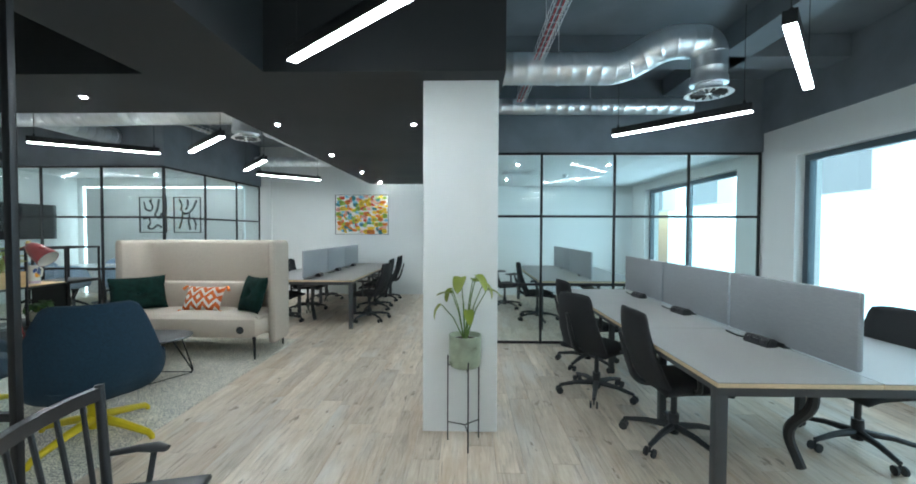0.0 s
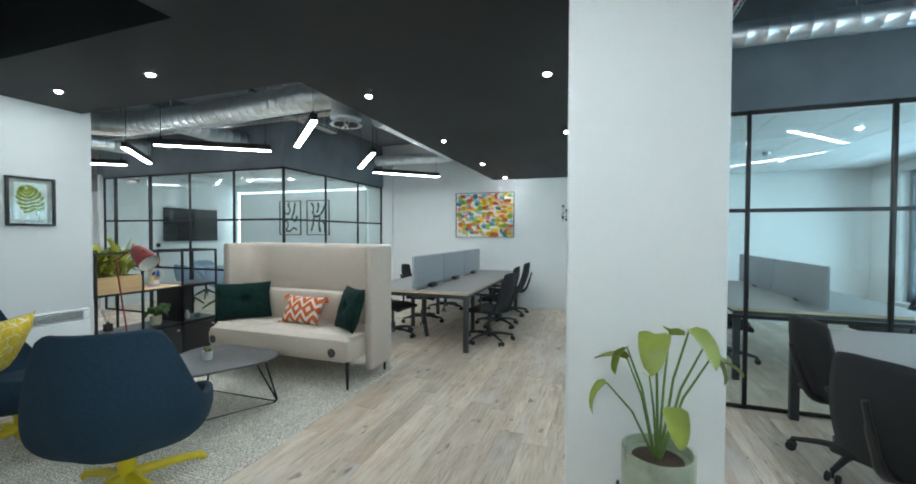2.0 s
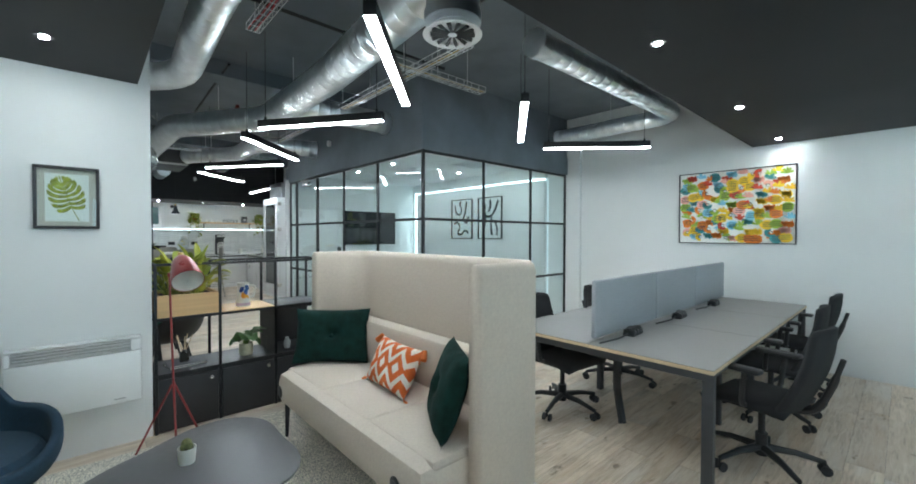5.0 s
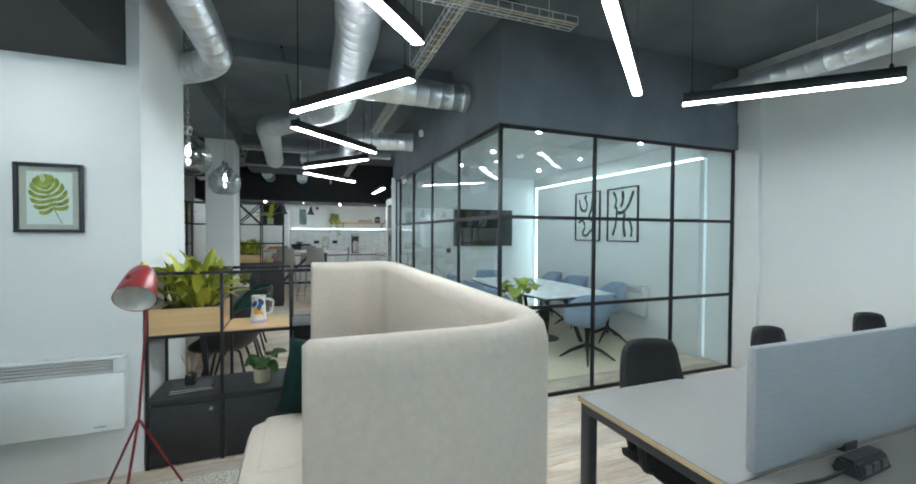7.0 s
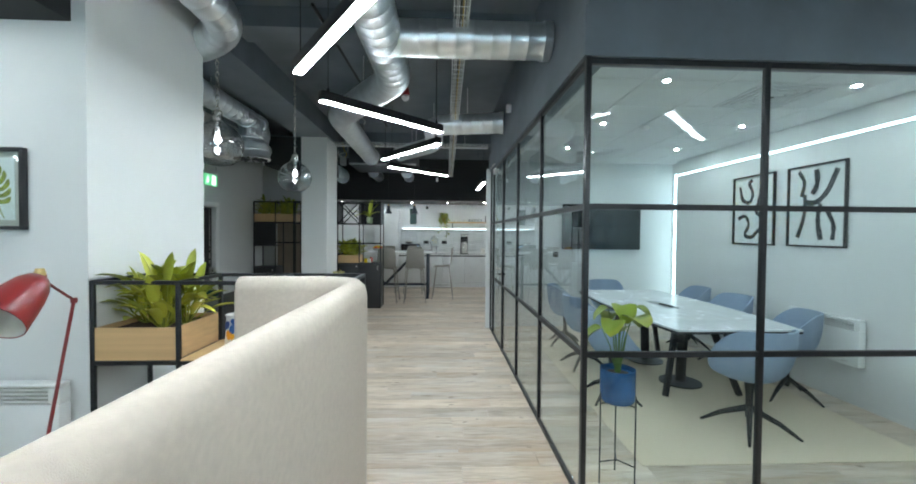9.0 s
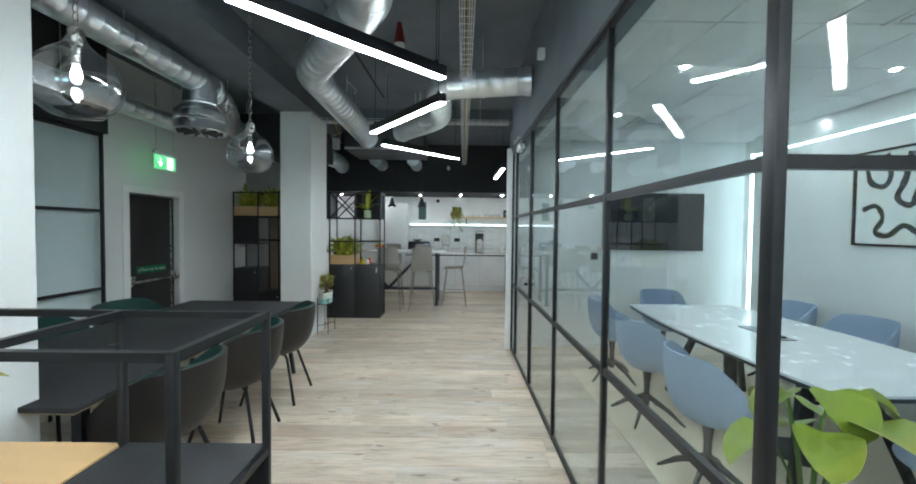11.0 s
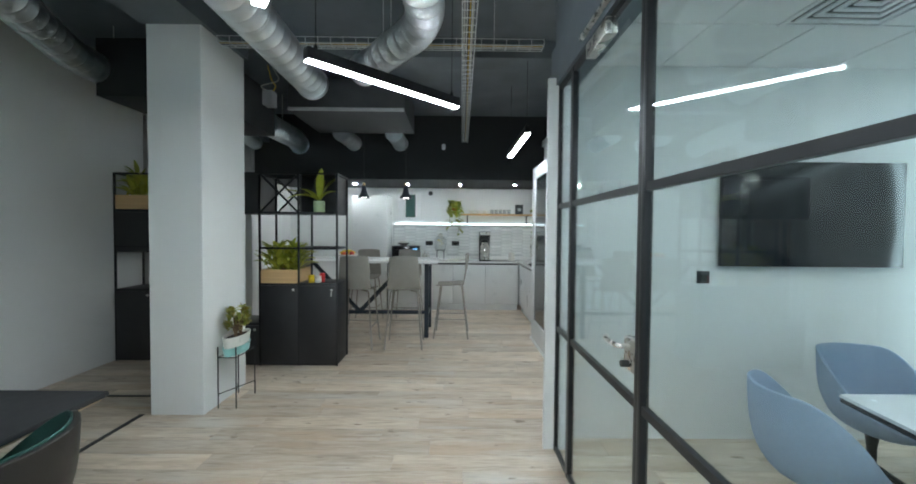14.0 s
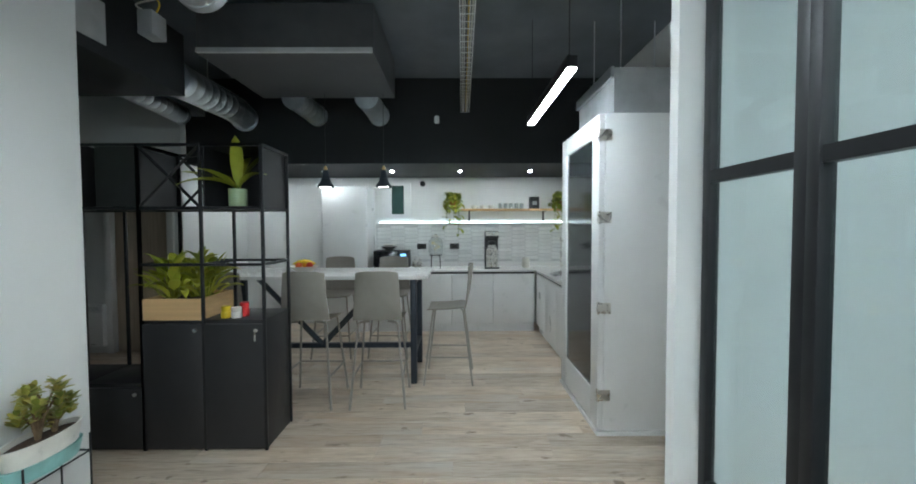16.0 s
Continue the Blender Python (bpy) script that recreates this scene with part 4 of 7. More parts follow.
def round_leaf_plant(m, n, ln, wd, lm, h, seed, name, label, category="potted plant", shape="heart", rise=(0.9, 1.4), stem=True, spread=0.5, tilt=(-0.5, 0.35)):
    """Long stalks, each with one big leaf of its own."""
    rnd = random.Random(seed)
    g = thing(name, m, label, category)
    for i in range(n):
        yaw = i * 2.4 + rnd.uniform(-0.3, 0.3)
        hh, rr = h * rnd.uniform(0.45, 1.0), rnd.uniform(0.3, 1.0) * spread * h
        tip = Vector((rr * math.cos(yaw), rr * math.sin(yaw), hh))
        bm = bmesh.new()
        sweep(bm, [(0.01 * math.cos(yaw), 0.01 * math.sin(yaw), 0), tip * 0.5 + Vector((0, 0, hh * 0.12)), tip], [0.005, 0.004, 0.003], 6)
        part("stalk", bm, STEM, g)
        bm = bmesh.new()
        k = rnd.uniform(0.75, 1.15)
        leaf(bm, tip, yaw, rnd.uniform(*tilt), ln * k, wd * k, rnd.uniform(0.2, 0.6), shape, 7, 0.18)
        part("leaf", bm, lm, g, angle=180)
    return g


def pot_on(m, r, h, pm, label, n, ln, wd, lm, ph, seed, shape="heart", spread=0.5, name="potted_plant", tilt=(-0.5, 0.35)):
    g = round_leaf_plant(m @ Matrix.Translation((0, 0, h * 0.86)), n, ln, wd, lm, ph, seed, name, label, shape=shape, spread=spread, tilt=tilt)
    bm = bmesh.new()
    lathe(bm, [(r * 0.86, 0), (r * 0.95, 0.012), (r * 0.985, h * 0.12), (r, h * 0.5), (r, h), (r * 0.93, h), (r * 0.91, h * 0.85), (0.004, h * 0.85)], 30, (0, 0, -h * 0.86))
    part("pot", bm, pm, g, "glazed ceramic pot")
    bm = bmesh.new()
    lathe(bm, [(0.004, -0.012), (r * 0.91, -0.008), (r * 0.5, 0.004), (0.004, 0.006)], 20)
    part("soil", bm, SOIL, g)
    return g


pot_on(pose(-4.45, 4.90, 0.443), 0.055, 0.10, mat("ribbed_cream_pot", (0.55, 0.52, 0.36), 0.5, var=0.15, scale=90, bump=0.6, fine=120), "round-leaved plant in a ribbed cream pot on the shelf", 12, 0.095, 0.10, LEAFDARK, 0.11, 5, "heart", 0.8)
GLASSDARK = mat("smoked_glass", (0.03, 0.028, 0.025), 0.15, var=0.1)
dif = thing("reed_diffuser", pose(-4.48, 4.45, 0.467), "small dark reed diffuser bottle on two books", "reed diffuser")
part("bottle", boxes((-0.032, 0.032, -0.032, 0.032, 0, 0.075), bev=0.008), GLASSDARK, dif)
bm = bmesh.new()
lathe(bm, [(0.014, 0.075), (0.014, 0.095)], 12)
part("neck", bm, BLACKPLASTIC, dif)
for k in range(5):
    bm = bmesh.new()
    a = k * 1.3
    rod(bm, (0, 0, 0.06), (0.05 * math.cos(a), 0.06 * math.sin(a), 0.21), 0.003, 5)
    part("reed", bm, PLYEDGE, dif)
for k, (dz, col, w) in enumerate(((0.443, (0.03, 0.03, 0.035), 0.11), (0.455, (0.10, 0.10, 0.11), 0.10))):
    b = thing("book", pose(-4.47, 4.46, dz, 0, 0, 8 - 5 * k), "slim dark hardback book lying flat", "book", "books")
    part("cover", boxes((-0.085, 0.085, -w - 0.02, w + 0.02, 0, 0.002), (-0.085, 0.085, -w - 0.02, w + 0.02, 0.009, 0.011), (-0.087, -0.084, -w - 0.02, w + 0.02, 0, 0.011)), mat("book_cover", col, 0.6), b)
    part("pages", boxes((-0.083, 0.081, -w - 0.015, w + 0.015, 0.0021, 0.0089)), mat("paper", (0.7, 0.68, 0.6), 0.9), b)
for x, y, r, h, col, nm in ((-4.42, 5.24, 0.03, 0.10, (0.45, 0.48, 0.47), "bud_vase"), (-4.40, 5.36, 0.035, 0.05, (0.05, 0.16, 0.17), "small_bowl")):
    v = thing(nm, pose(x, y, 0.443), "small glazed ceramic " + nm.split("_")[1] + " on the shelf", nm.split("_")[1])
    bm = bmesh.new()
    lathe(bm, [(r * 0.7, 0), (r, h * 0.3), (r, h * 0.6), (r * 0.5, h * 0.85), (r * 0.55, h), (r * 0.4, h), (0.003, h * 0.6)], 20)
    part("body", bm, mat("vase_glaze", col, 0.35), v)

# red tripod floor lamp
REDP = mat("oxblood_red_enamel", (0.22, 0.022, 0.022), 0.3, var=0.08, scale=10, bump=0.02)
fl = thing("floor_lamp", pose(0, 0, 0), "oxblood red tripod floor lamp with a cone shade", "floor lamp")
K, T, A = Vector((-3.95, 4.312, 0.475)), Vector((-4.12, 4.315, 1.20)), Vector((-3.92, 4.355, 1.325))
for f in ((-4.07, 4.49, 0), (-4.03, 4.11, 0), (-3.73, 4.30, 0)):
    bm = bmesh.new()
    sweep(bm, [f, Vector(f) + Vector((0, 0, 0.012)), K + (Vector(f) - K) * 0.03], [0.012, 0.007, 0.007], 8)
    part("leg", bm, REDP, fl)
bm = bmesh.new()
sweep(bm, [K - Vector((0, 0, 0.02)), T], 0.007, 8)
part("stem", bm, REDP, fl)
bm = bmesh.new()
sweep(bm, [T, A], 0.006, 8)
lathe(bm, [(0.012, -0.012), (0.014, 0), (0.012, 0.012)], 10, T)
part("arm", bm, REDP, fl)
ax = Vector((0.20, 0.015, -0.155)).normalized()
bm = bmesh.new()
sweep(bm, [A + ax * d for d in (-0.02, 0.0, 0.015, 0.05, 0.11, 0.18, 0.235)], [0.012, 0.02, 0.042, 0.06, 0.075, 0.086, 0.093], 30, caps=False)
shade = thicken(part("shade", bm, REDP, fl), 0.003)
bm = bmesh.new()
sweep(bm, [A + ax * d for d in (0.02, 0.05, 0.11, 0.18, 0.233)], [0.037, 0.056, 0.071, 0.082, 0.0895], 30, caps=False)
part("shade_lining", bm, POTWHITE, shade, "white inside of the shade")
bm = bmesh.new()
lathe(bm, [(0.014, 0), (0.02, 0.03), (0.014, 0.05)], 12, A + Vector((0, 0, -0.01)))
part("brass_cap", bm, mat("brass", (0.75, 0.55, 0.25), 0.3, metal=1.0), fl)


def heater(m, w, h, label="white wall-mounted electric panel heater"):
    """A panel heater whose back lies in its own xz plane, facing -y."""
    g = thing("panel_heater", m, label, "heater", "panel heaters")
    part("body", boxes((0, w, -0.09, -0.02, 0, h - 0.10), (0, w, -0.085, -0.02, h - 0.02, h), (0, 0.03, -0.085, -0.02, h - 0.10, h - 0.02), (w - 0.06, w, -0.085, -0.02, h - 0.10, h - 0.02), bev=0.01), mat("white_enamel", (0.78, 0.79, 0.78), 0.35, var=0.02), g)
    part("grille_recess", boxes((0.02, w - 0.05, -0.035, -0.022, h - 0.105, h - 0.015)), mat("dark_recess", (0.03, 0.03, 0.03), 0.8), g)
    for i in range(4):
        z = h - 0.092 + i * 0.019
        part("louvre", boxes((0.03, w - 0.06, -0.08, -0.035, z, z + 0.008)), mat("white_louvre", (0.74, 0.75, 0.74), 0.4, var=0.02), g)
    part("bracket", boxes((0.1, 0.14, -0.02, 0, 0.05, h - 0.12), (w - 0.14, w - 0.1, -0.02, 0, 0.05, h - 0.12)), GALV, g)
    part("nameplate", boxes((w - 0.15, w - 0.09, -0.0915, -0.0895, 0.028, 0.034)), mat("grey_print", (0.3, 0.3, 0.3), 0.6), g)
    return g


heater(pose(-4.30, 3.50, 0.325, 0, 0, 90), 0.66, 0.45)
heater(pose(-6.29, 9.748, 0.37), 0.74, 0.42)
heater(pose(-12.60, 1.05, 0.10, 0, 0, 90), 0.75, 0.52)


# ---------- pictures ----------
def picture(name, m, w, h, fw, label, paper=(0.75, 0.74, 0.70), mount=None, fcol=None, depth=0.03):
    """A framed picture in its own xz plane, seen from -y."""
    g = thing(name, m, label, "picture")
    fm = fcol or BLACKWOOD
    part("frame", boxes((-w / 2, w / 2, -depth, 0, h / 2 - fw, h / 2), (-w / 2, w / 2, -depth, 0, -h / 2, -h / 2 + fw), (-w / 2, -w / 2 + fw, -depth, 0, -h / 2 + fw, h / 2 - fw), (w / 2 - fw, w / 2, -depth, 0, -h / 2 + fw, h / 2 - fw), bev=0.002), fm, g)
    part("backing", boxes((-w / 2 + fw, w / 2 - fw, -0.008, -0.002, -h / 2 + fw, h / 2 - fw)), mat("picture_board", mount or paper, 0.9, var=0.03), g)
    return g


def stroke(bm, pts, w, y):
    """A flat brush stroke along pts in the xz plane."""
    pts = [Vector(p) for p in pts]
    rows = []
    for i, p in enumerate(pts):
        d = (pts[min(i + 1, len(pts) - 1)] - pts[max(i - 1, 0)]).normalized()
        k = w / 2 * (0.85 + 0.3 * noise.noise(Vector((p.x * 20, p.y * 20, w))))
        rows.append([bm.verts.new((p.x - d.y * k, y, p.y + d.x * k)), bm.verts.new((p.x + d.y * k, y, p.y - d.x * k))])
    for a, b in zip(rows, rows[1:]):
        bm.faces.new((a[0], a[1], b[1], b[0]))


leafpic = picture("leaf_print", pose(-4.298, 3.790, 1.725, 0, 0, 90), 0.315, 0.405, 0.018, "black framed botanical print of a green leaf", mount=(0.52, 0.47, 0.40))
part("paper", boxes((-0.105, 0.105, -0.012, -0.0085, -0.155, 0.155)), mat("deckled_paper", (0.78, 0.77, 0.73), 0.9, var=0.03), leafpic)
bm = bmesh.new()
for s in (-1, 1):
    for i in range(7):
        z0, a0 = 0.075 - 0.022 * i, 0.75 + 0.24 * i
        L = (0.062, 0.082, 0.092, 0.096, 0.092, 0.082, 0.07)[i]
        rows = []
        for k in range(9):
            q = k / 8
            ang = a0 - 0.55 * q * q
            mid = Vector((s * L * q * math.sin(ang) * 1.02, z0 + L * q * math.cos(ang)))
            d = Vector((s * math.sin(ang - 0.5 * q), math.cos(ang - 0.5 * q)))
            w = 0.0098 * (0.85 + 0.45 * q) * (1 if q < 0.8 else math.sqrt(max(0.02, 1 - ((q - 0.8) / 0.2) ** 2)))
            rows.append([bm.verts.new((mid.x - d.y * w, -0.0127 - 0.0001 * i, mid.y + d.x * w)), bm.verts.new((mid.x + d.y * w, -0.0127 - 0.0001 * i, mid.y - d.x * w))])
        for p, q in zip(rows, rows[1:]):
            bm.faces.new((p[0], p[1], q[1], q[0]))
stroke(bm, [(0, 0.14), (0, 0.05), (0.002, -0.05), (0.006, -0.10), (0.014, -0.15)], 0.006, -0.0136)
for v in bm.verts:
    c, s = math.cos(0.28), math.sin(0.28)
    v.co.x, v.co.z = (v.co.x * c - v.co.z * s) * 1.02, (v.co.x * s + v.co.z * c) * 1.05
part("printed_leaf", bm, mat("leaf_print_ink", (0.28, 0.30, 0.03), 0.8, var=0.5, scale=40), leafpic, "olive green split leaf", angle=180)
lg = part("glazing", boxes((-0.139, 0.139, -0.022, -0.020, -0.187, 0.187)), GLASS, leafpic)
lg.visible_shadow = False

PCOL = {"orange": (0.75, 0.20, 0.02), "red": (0.62, 0.07, 0.03), "yellow": (0.85, 0.55, 0.03), "blue": (0.22, 0.55, 0.70), "green": (0.33, 0.48, 0.06), "pink": (0.80, 0.40, 0.34), "teal": (0.05, 0.25, 0.27)}
big = picture("abstract_painting", pose(-2.03, 9.848, 1.85), 1.24, 0.92, 0.010, "large white canvas covered in colourful abstract shapes", paper=(0.80, 0.79, 0.75), depth=0.03)
rnd = random.Random(11)
cells = [(i, j) for i in range(13) for j in range(10)]
names = list(PCOL)
TINTS = ("orange", "yellow", "red", "green", "orange", "blue", "yellow", "pink", "orange", "green", "yellow", "teal")
pmats = {k: mat("paint_" + k, PCOL[k], 0.7, var=0.12, scale=30) for k in names}
PINK_LINE = mat("ink", (0.03, 0.03, 0.04), 0.7)
for n_, (i, j) in enumerate(cells):
    col = TINTS[(i * 3 + j * 5 + rnd.randrange(3)) % len(TINTS)]
    cx, cz = -0.535 + i * 0.089 + rnd.uniform(-0.03, 0.03), -0.38 + j * 0.0845 + rnd.uniform(-0.03, 0.03)
    y = -0.0095 - 0.00003 * n_
    kind = rnd.randrange(4)
    shapes, inks = {col: bmesh.new()}, bmesh.new()
    if kind == 0:
        q = [(cx + 0.068 * math.cos(2 * math.pi * k / 14) * rnd.uniform(0.8, 1.15), cz + 0.058 * math.sin(2 * math.pi * k / 14)) for k in range(14)]
        shapes[col].faces.new([shapes[col].verts.new((a, y, b)) for a, b in q])
        for s in (-1, 0, 1):
            stroke(inks, [(cx - 0.04, cz + s * 0.022), (cx, cz + s * 0.022 + 0.006), (cx + 0.04, cz + s * 0.022)], 0.009, y - 0.002)
    elif kind == 1:
        stroke(shapes[col], [(cx - 0.05 + 0.1 * t / 16, cz + 0.03 * math.sin(t * 1.1)) for t in range(17)], 0.04, y)
    elif kind == 2:
        a0 = rnd.uniform(0, 6)
        stroke(shapes[col], [(cx + 0.04 * math.cos(a0 + t * 0.28), cz + 0.04 * math.sin(a0 + t * 0.28)) for t in range(14)], 0.044, y)
        stroke(inks, [(cx + 0.018 * math.cos(t * 0.5), cz + 0.018 * math.sin(t * 0.5)) for t in range(12)], 0.008, y - 0.002)
    else:
        for s in range(5):
            a0 = s * 0.7 + rnd.uniform(-0.2, 0.2)
            stroke(shapes[col], [(cx, cz), (cx + 0.03 * math.cos(a0), cz + 0.03 * math.sin(a0)), (cx + 0.06 * math.cos(a0), cz + 0.06 * math.sin(a0))], 0.028, y - 0.0002 * s)
    blob = part("painted_shape", shapes[col], pmats[col], big, angle=180)
    if inks.verts:
        part("ink_line", inks, PINK_LINE, blob, angle=180)
    else:
        inks.free()

INK = mat("black_brush_ink", (0.035, 0.04, 0.045), 0.75, var=0.3, scale=30)
ARTS = (((-6.89, 1.83), [[(-0.22, 0.3), (-0.18, 0.12), (-0.05, 0.08), (0.0, 0.2), (-0.08, 0.33), (-0.02, 0.36)], [(0.14, 0.36), (0.10, 0.12), (0.02, -0.02), (0.16, -0.10), (0.2, 0.05)],
         [(-0.24, -0.10), (-0.12, -0.05), (-0.05, -0.18), (-0.15, -0.30), (-0.02, -0.34), (0.1, -0.22), (0.2, -0.30)]]),
        ((-6.08, 1.83), [[(-0.2, 0.36), (-0.12, 0.25), (-0.16, 0.1)], [(0.22, 0.34), (0.12, 0.12), (0.0, 0.02), (-0.12, 0.04)], [(-0.12, 0.12), (-0.12, -0.1), (-0.2, -0.32)], [(0.05, 0.02), (0.02, -0.15), (0.06, -0.34)], [(0.12, -0.05), (0.2, -0.2), (0.18, -0.34)], [(0.0, 0.36), (0.02, 0.22), (-0.04, 0.12)]]))
for (x, z), lines in ARTS:
    g = picture("brush_art", pose(x, 9.748, z), 0.64, 0.83, 0.018, "black framed abstract of black brush strokes on white", paper=(0.70, 0.73, 0.72))
    bm = bmesh.new()
    for i, q in enumerate(lines):
        stroke(bm, bend([(a, b, 0) for a, b in q], 0.14, 8), 0.060 if i % 2 else 0.052, -0.0095 - 0.0003 * i)
    part("brush_strokes", bm, INK, g, angle=180)

# wire coat rack with ball hooks
rack = thing("coat_rack", pose(-0.23, 9.848, 1.80), "black wire wall coat rack with round ball hooks", "coat rack")
for z in (0.0, 0.075):
    bm = bmesh.new()
    sweep(bm, [(-0.24, -0.03, z), (0.24, -0.03, z)], 0.005, 6)
    part("wire_rail", bm, BLACKMETAL, rack)
for x in (-0.24, -0.08, 0.08, 0.24):
    bm = bmesh.new()
    sweep(bm, [(x, -0.002, 0.0), (x, -0.03, 0.0), (x, -0.03, 0.075), (x, -0.002, 0.075)], 0.005, 6)
    part("bracket", bm, BLACKMETAL, rack)
for i in range(8):
    x = -0.22 + i * 0.063
    up, low = (0.20 if i % 2 == 0 else 0.12), (-0.06 if i % 2 else -0.02)
    bm = bmesh.new()
    sweep(bm, bend([(x, -0.03, low + 0.02), (x, -0.045, -0.10), (x, -0.10, -0.08), (x, -0.12, low)], 0.03, 4), 0.0035, 5)
    sweep(bm, [(x, -0.03, 0.0), (x, -0.05, up)], 0.0035, 5)
    hook = part("hook_wire", bm, BLACKMETAL, rack)
    for cz, cy in ((up, -0.05), (low, -0.12)):
        bm = bmesh.new()
        r = 0.024
        lathe(bm, [(0.002, -r)] + [(r * math.sin(math.pi * k / 8), -r * math.cos(math.pi * k / 8)) for k in range(1, 8)] + [(0.002, r)], 14, (x, cy, cz))
        part("ball", bm, BLACKPLASTIC, hook)


# ---------- plant stands ----------
def tripod_stand(x, y, z, r, label):
    g = thing("plant_stand", pose(x, y, 0), label, "plant stand", "plant stands")
    for k in range(3):
        a = radians(40 + 120 * k)
        bm = bmesh.new()
        rod(bm, (r * math.cos(a), r * math.sin(a), 0), (r * math.cos(a), r * math.sin(a), z + 0.06), 0.005, 6)
        leg = part("leg", bm, BLACKMETAL, g)
        bm = bmesh.new()
        rod(bm, (r * math.cos(a), r * math.sin(a), 0.13), (0, 0, 0.13), 0.004, 6)
        rod(bm, (r * math.cos(a), r * math.sin(a), z - 0.008), (0, 0, z - 0.008), 0.004, 6)
        part("brace", bm, BLACKMETAL, leg)
    return g


tripod_stand(0.41, 3.225, 0.545, 0.128, "thin black metal plant stand beside the column")
pot_on(pose(0.41, 3.225, 0.545), 0.113, 0.215, POTSAGE, "climbing split-leaf plant in a sage glazed pot", 10, 0.14, 0.085, LEAFLIME, 0.47, 21, "heart", 0.36, tilt=(-0.9, 0.1))
tripod_stand(-4.62, 7.10, 0.50, 0.115, "thin black metal plant stand inside the glass corner")
BLUEPOT = mat("blue_glazed_ceramic", (0.04, 0.12, 0.28), 0.25, var=0.35, scale=9, bump=0.03)
pot_on(pose(-4.62, 7.10, 0.50), 0.105, 0.20, BLUEPOT, "round-leaved plant in a blue glazed pot", 9, 0.14, 0.14, LEAFLIME, 0.44, 8, "heart", 0.4)
st = thing("plant_stand", pose(-9.42, 4.20, 0), "thin black metal stand for a long trough", "plant stand", "plant stands")
for x in (-0.16, 0.16):
    for y in (-0.075, 0.075):
        bm = bmesh.new()
        rod(bm, (x, y, 0), (x, y, 0.52), 0.005, 6)
        part("leg", bm, BLACKMETAL, st)
bm = bmesh.new()
rod(bm, (-0.16, -0.075, 0.12), (0.16, 0.075, 0.12), 0.004, 6)
rod(bm, (-0.16, 0.075, 0.12), (0.16, -0.075, 0.12), 0.004, 6)
for y in (-0.075, 0.075):
    rod(bm, (-0.16, y, 0.43), (0.16, y, 0.43), 0.004, 6)
for x in (-0.16, 0.16):
    rod(bm, (x, -0.075, 0.43), (x, 0.075, 0.43), 0.004, 6)
part("brace", bm, BLACKMETAL, st)
jp = thing("jade_plant", pose(-9.42, 4.20, 0.435), "jade plant in an oval white and aqua glazed trough", "potted plant")
for z0, z1, mt in ((0.0, 0.07, mat("aqua_glaze", (0.25, 0.50, 0.48), 0.3, var=0.2, scale=10)), (0.07, 0.16, POTWHITE)):
    bm = bmesh.new()
    lathe(bm, [(0.068, z0), (0.076, z1), (0.070, z1), (0.066, z0 + 0.01 if z0 else 0.01)], 36, (0, 0, 0), 2.45, 1.0)
    part("trough", bm, mt, jp)
bm = bmesh.new()
lathe(bm, [(0.002, 0.13), (0.069, 0.135), (0.03, 0.142), (0.002, 0.145)], 24, (0, 0, 0), 2.45, 1.0)
part("soil", bm, SOIL, jp)
rnd = random.Random(4)
for bx_ in (-0.06, 0.02):
    bm = bmesh.new()
    tips = []
    for k in range(7):
        a = k * 2.4
        t = Vector((bx_ + 0.10 * math.cos(a) * rnd.uniform(0.4, 1.1), 0.09 * math.sin(a) * rnd.uniform(0.4, 1.1), 0.14 + rnd.uniform(0.10, 0.25)))
        sweep(bm, [(bx_, 0, 0.13), Vector((bx_, 0, 0.2)).lerp(t, 0.3), t], [0.009, 0.006, 0.003], 6)
        tips.append(t)
    part("stem", bm, BARK, jp)
    bm = bmesh.new()
    for t in tips:
        for k in range(20):
            leaf(bm, t - Vector((0, 0, rnd.uniform(0, 0.07))), k * 2.4, rnd.uniform(0.2, 1.2), rnd.uniform(0.04, 0.06), 0.026, 0.2, "round", 4, 0.1)
    part("foliage", bm, LEAFJADE, jp, "small thick yellow-green leaves", angle=180)


# ---------- meeting room ----------
part_wall = setting("wall_panel_meeting", boxes((-8.50, -4.80, NY - 0.10, NY, 0, 2.455), (-8.50, -4.80, NY - 0.10, NY, 2.480, 2.689)), WHITE, "white wall panel with hidden light strips", "wall panel")
for nm, b in (("led_strip", (-8.50, -4.80, NY - 0.102, NY - 0.06, 2.457, 2.478)), ("led_strip", (-8.545, -8.512, NY - 0.112, NY - 0.06, 0.0, 2.492)), ("led_strip", (-4.795, -4.775, NY - 0.03, NY - 0.01, 0.02, 2.455))):
    g = thing(nm, pose(0, 0, 0), "thin glowing white led strip set in the wall", "light strip", "led strips")
    part("glowing_strip", boxes(b), LEDDIM if b[0] > -5 else LEDON, g)
bm = bmesh.new()
for i in range(7):
    for j in range(6):
        x, y = -8.78 + i * 0.6, GY + 0.14 + j * 0.6
        bx(bm, x, min(x + 0.588, GX - 0.13), y, min(y + 0.588, NY - 0.005), 2.690, 2.699)
setting("ceiling_tiles", bm, TILEWHITE, "square white ceiling tiles in a grid", "ceiling tiles")
bm = bmesh.new()
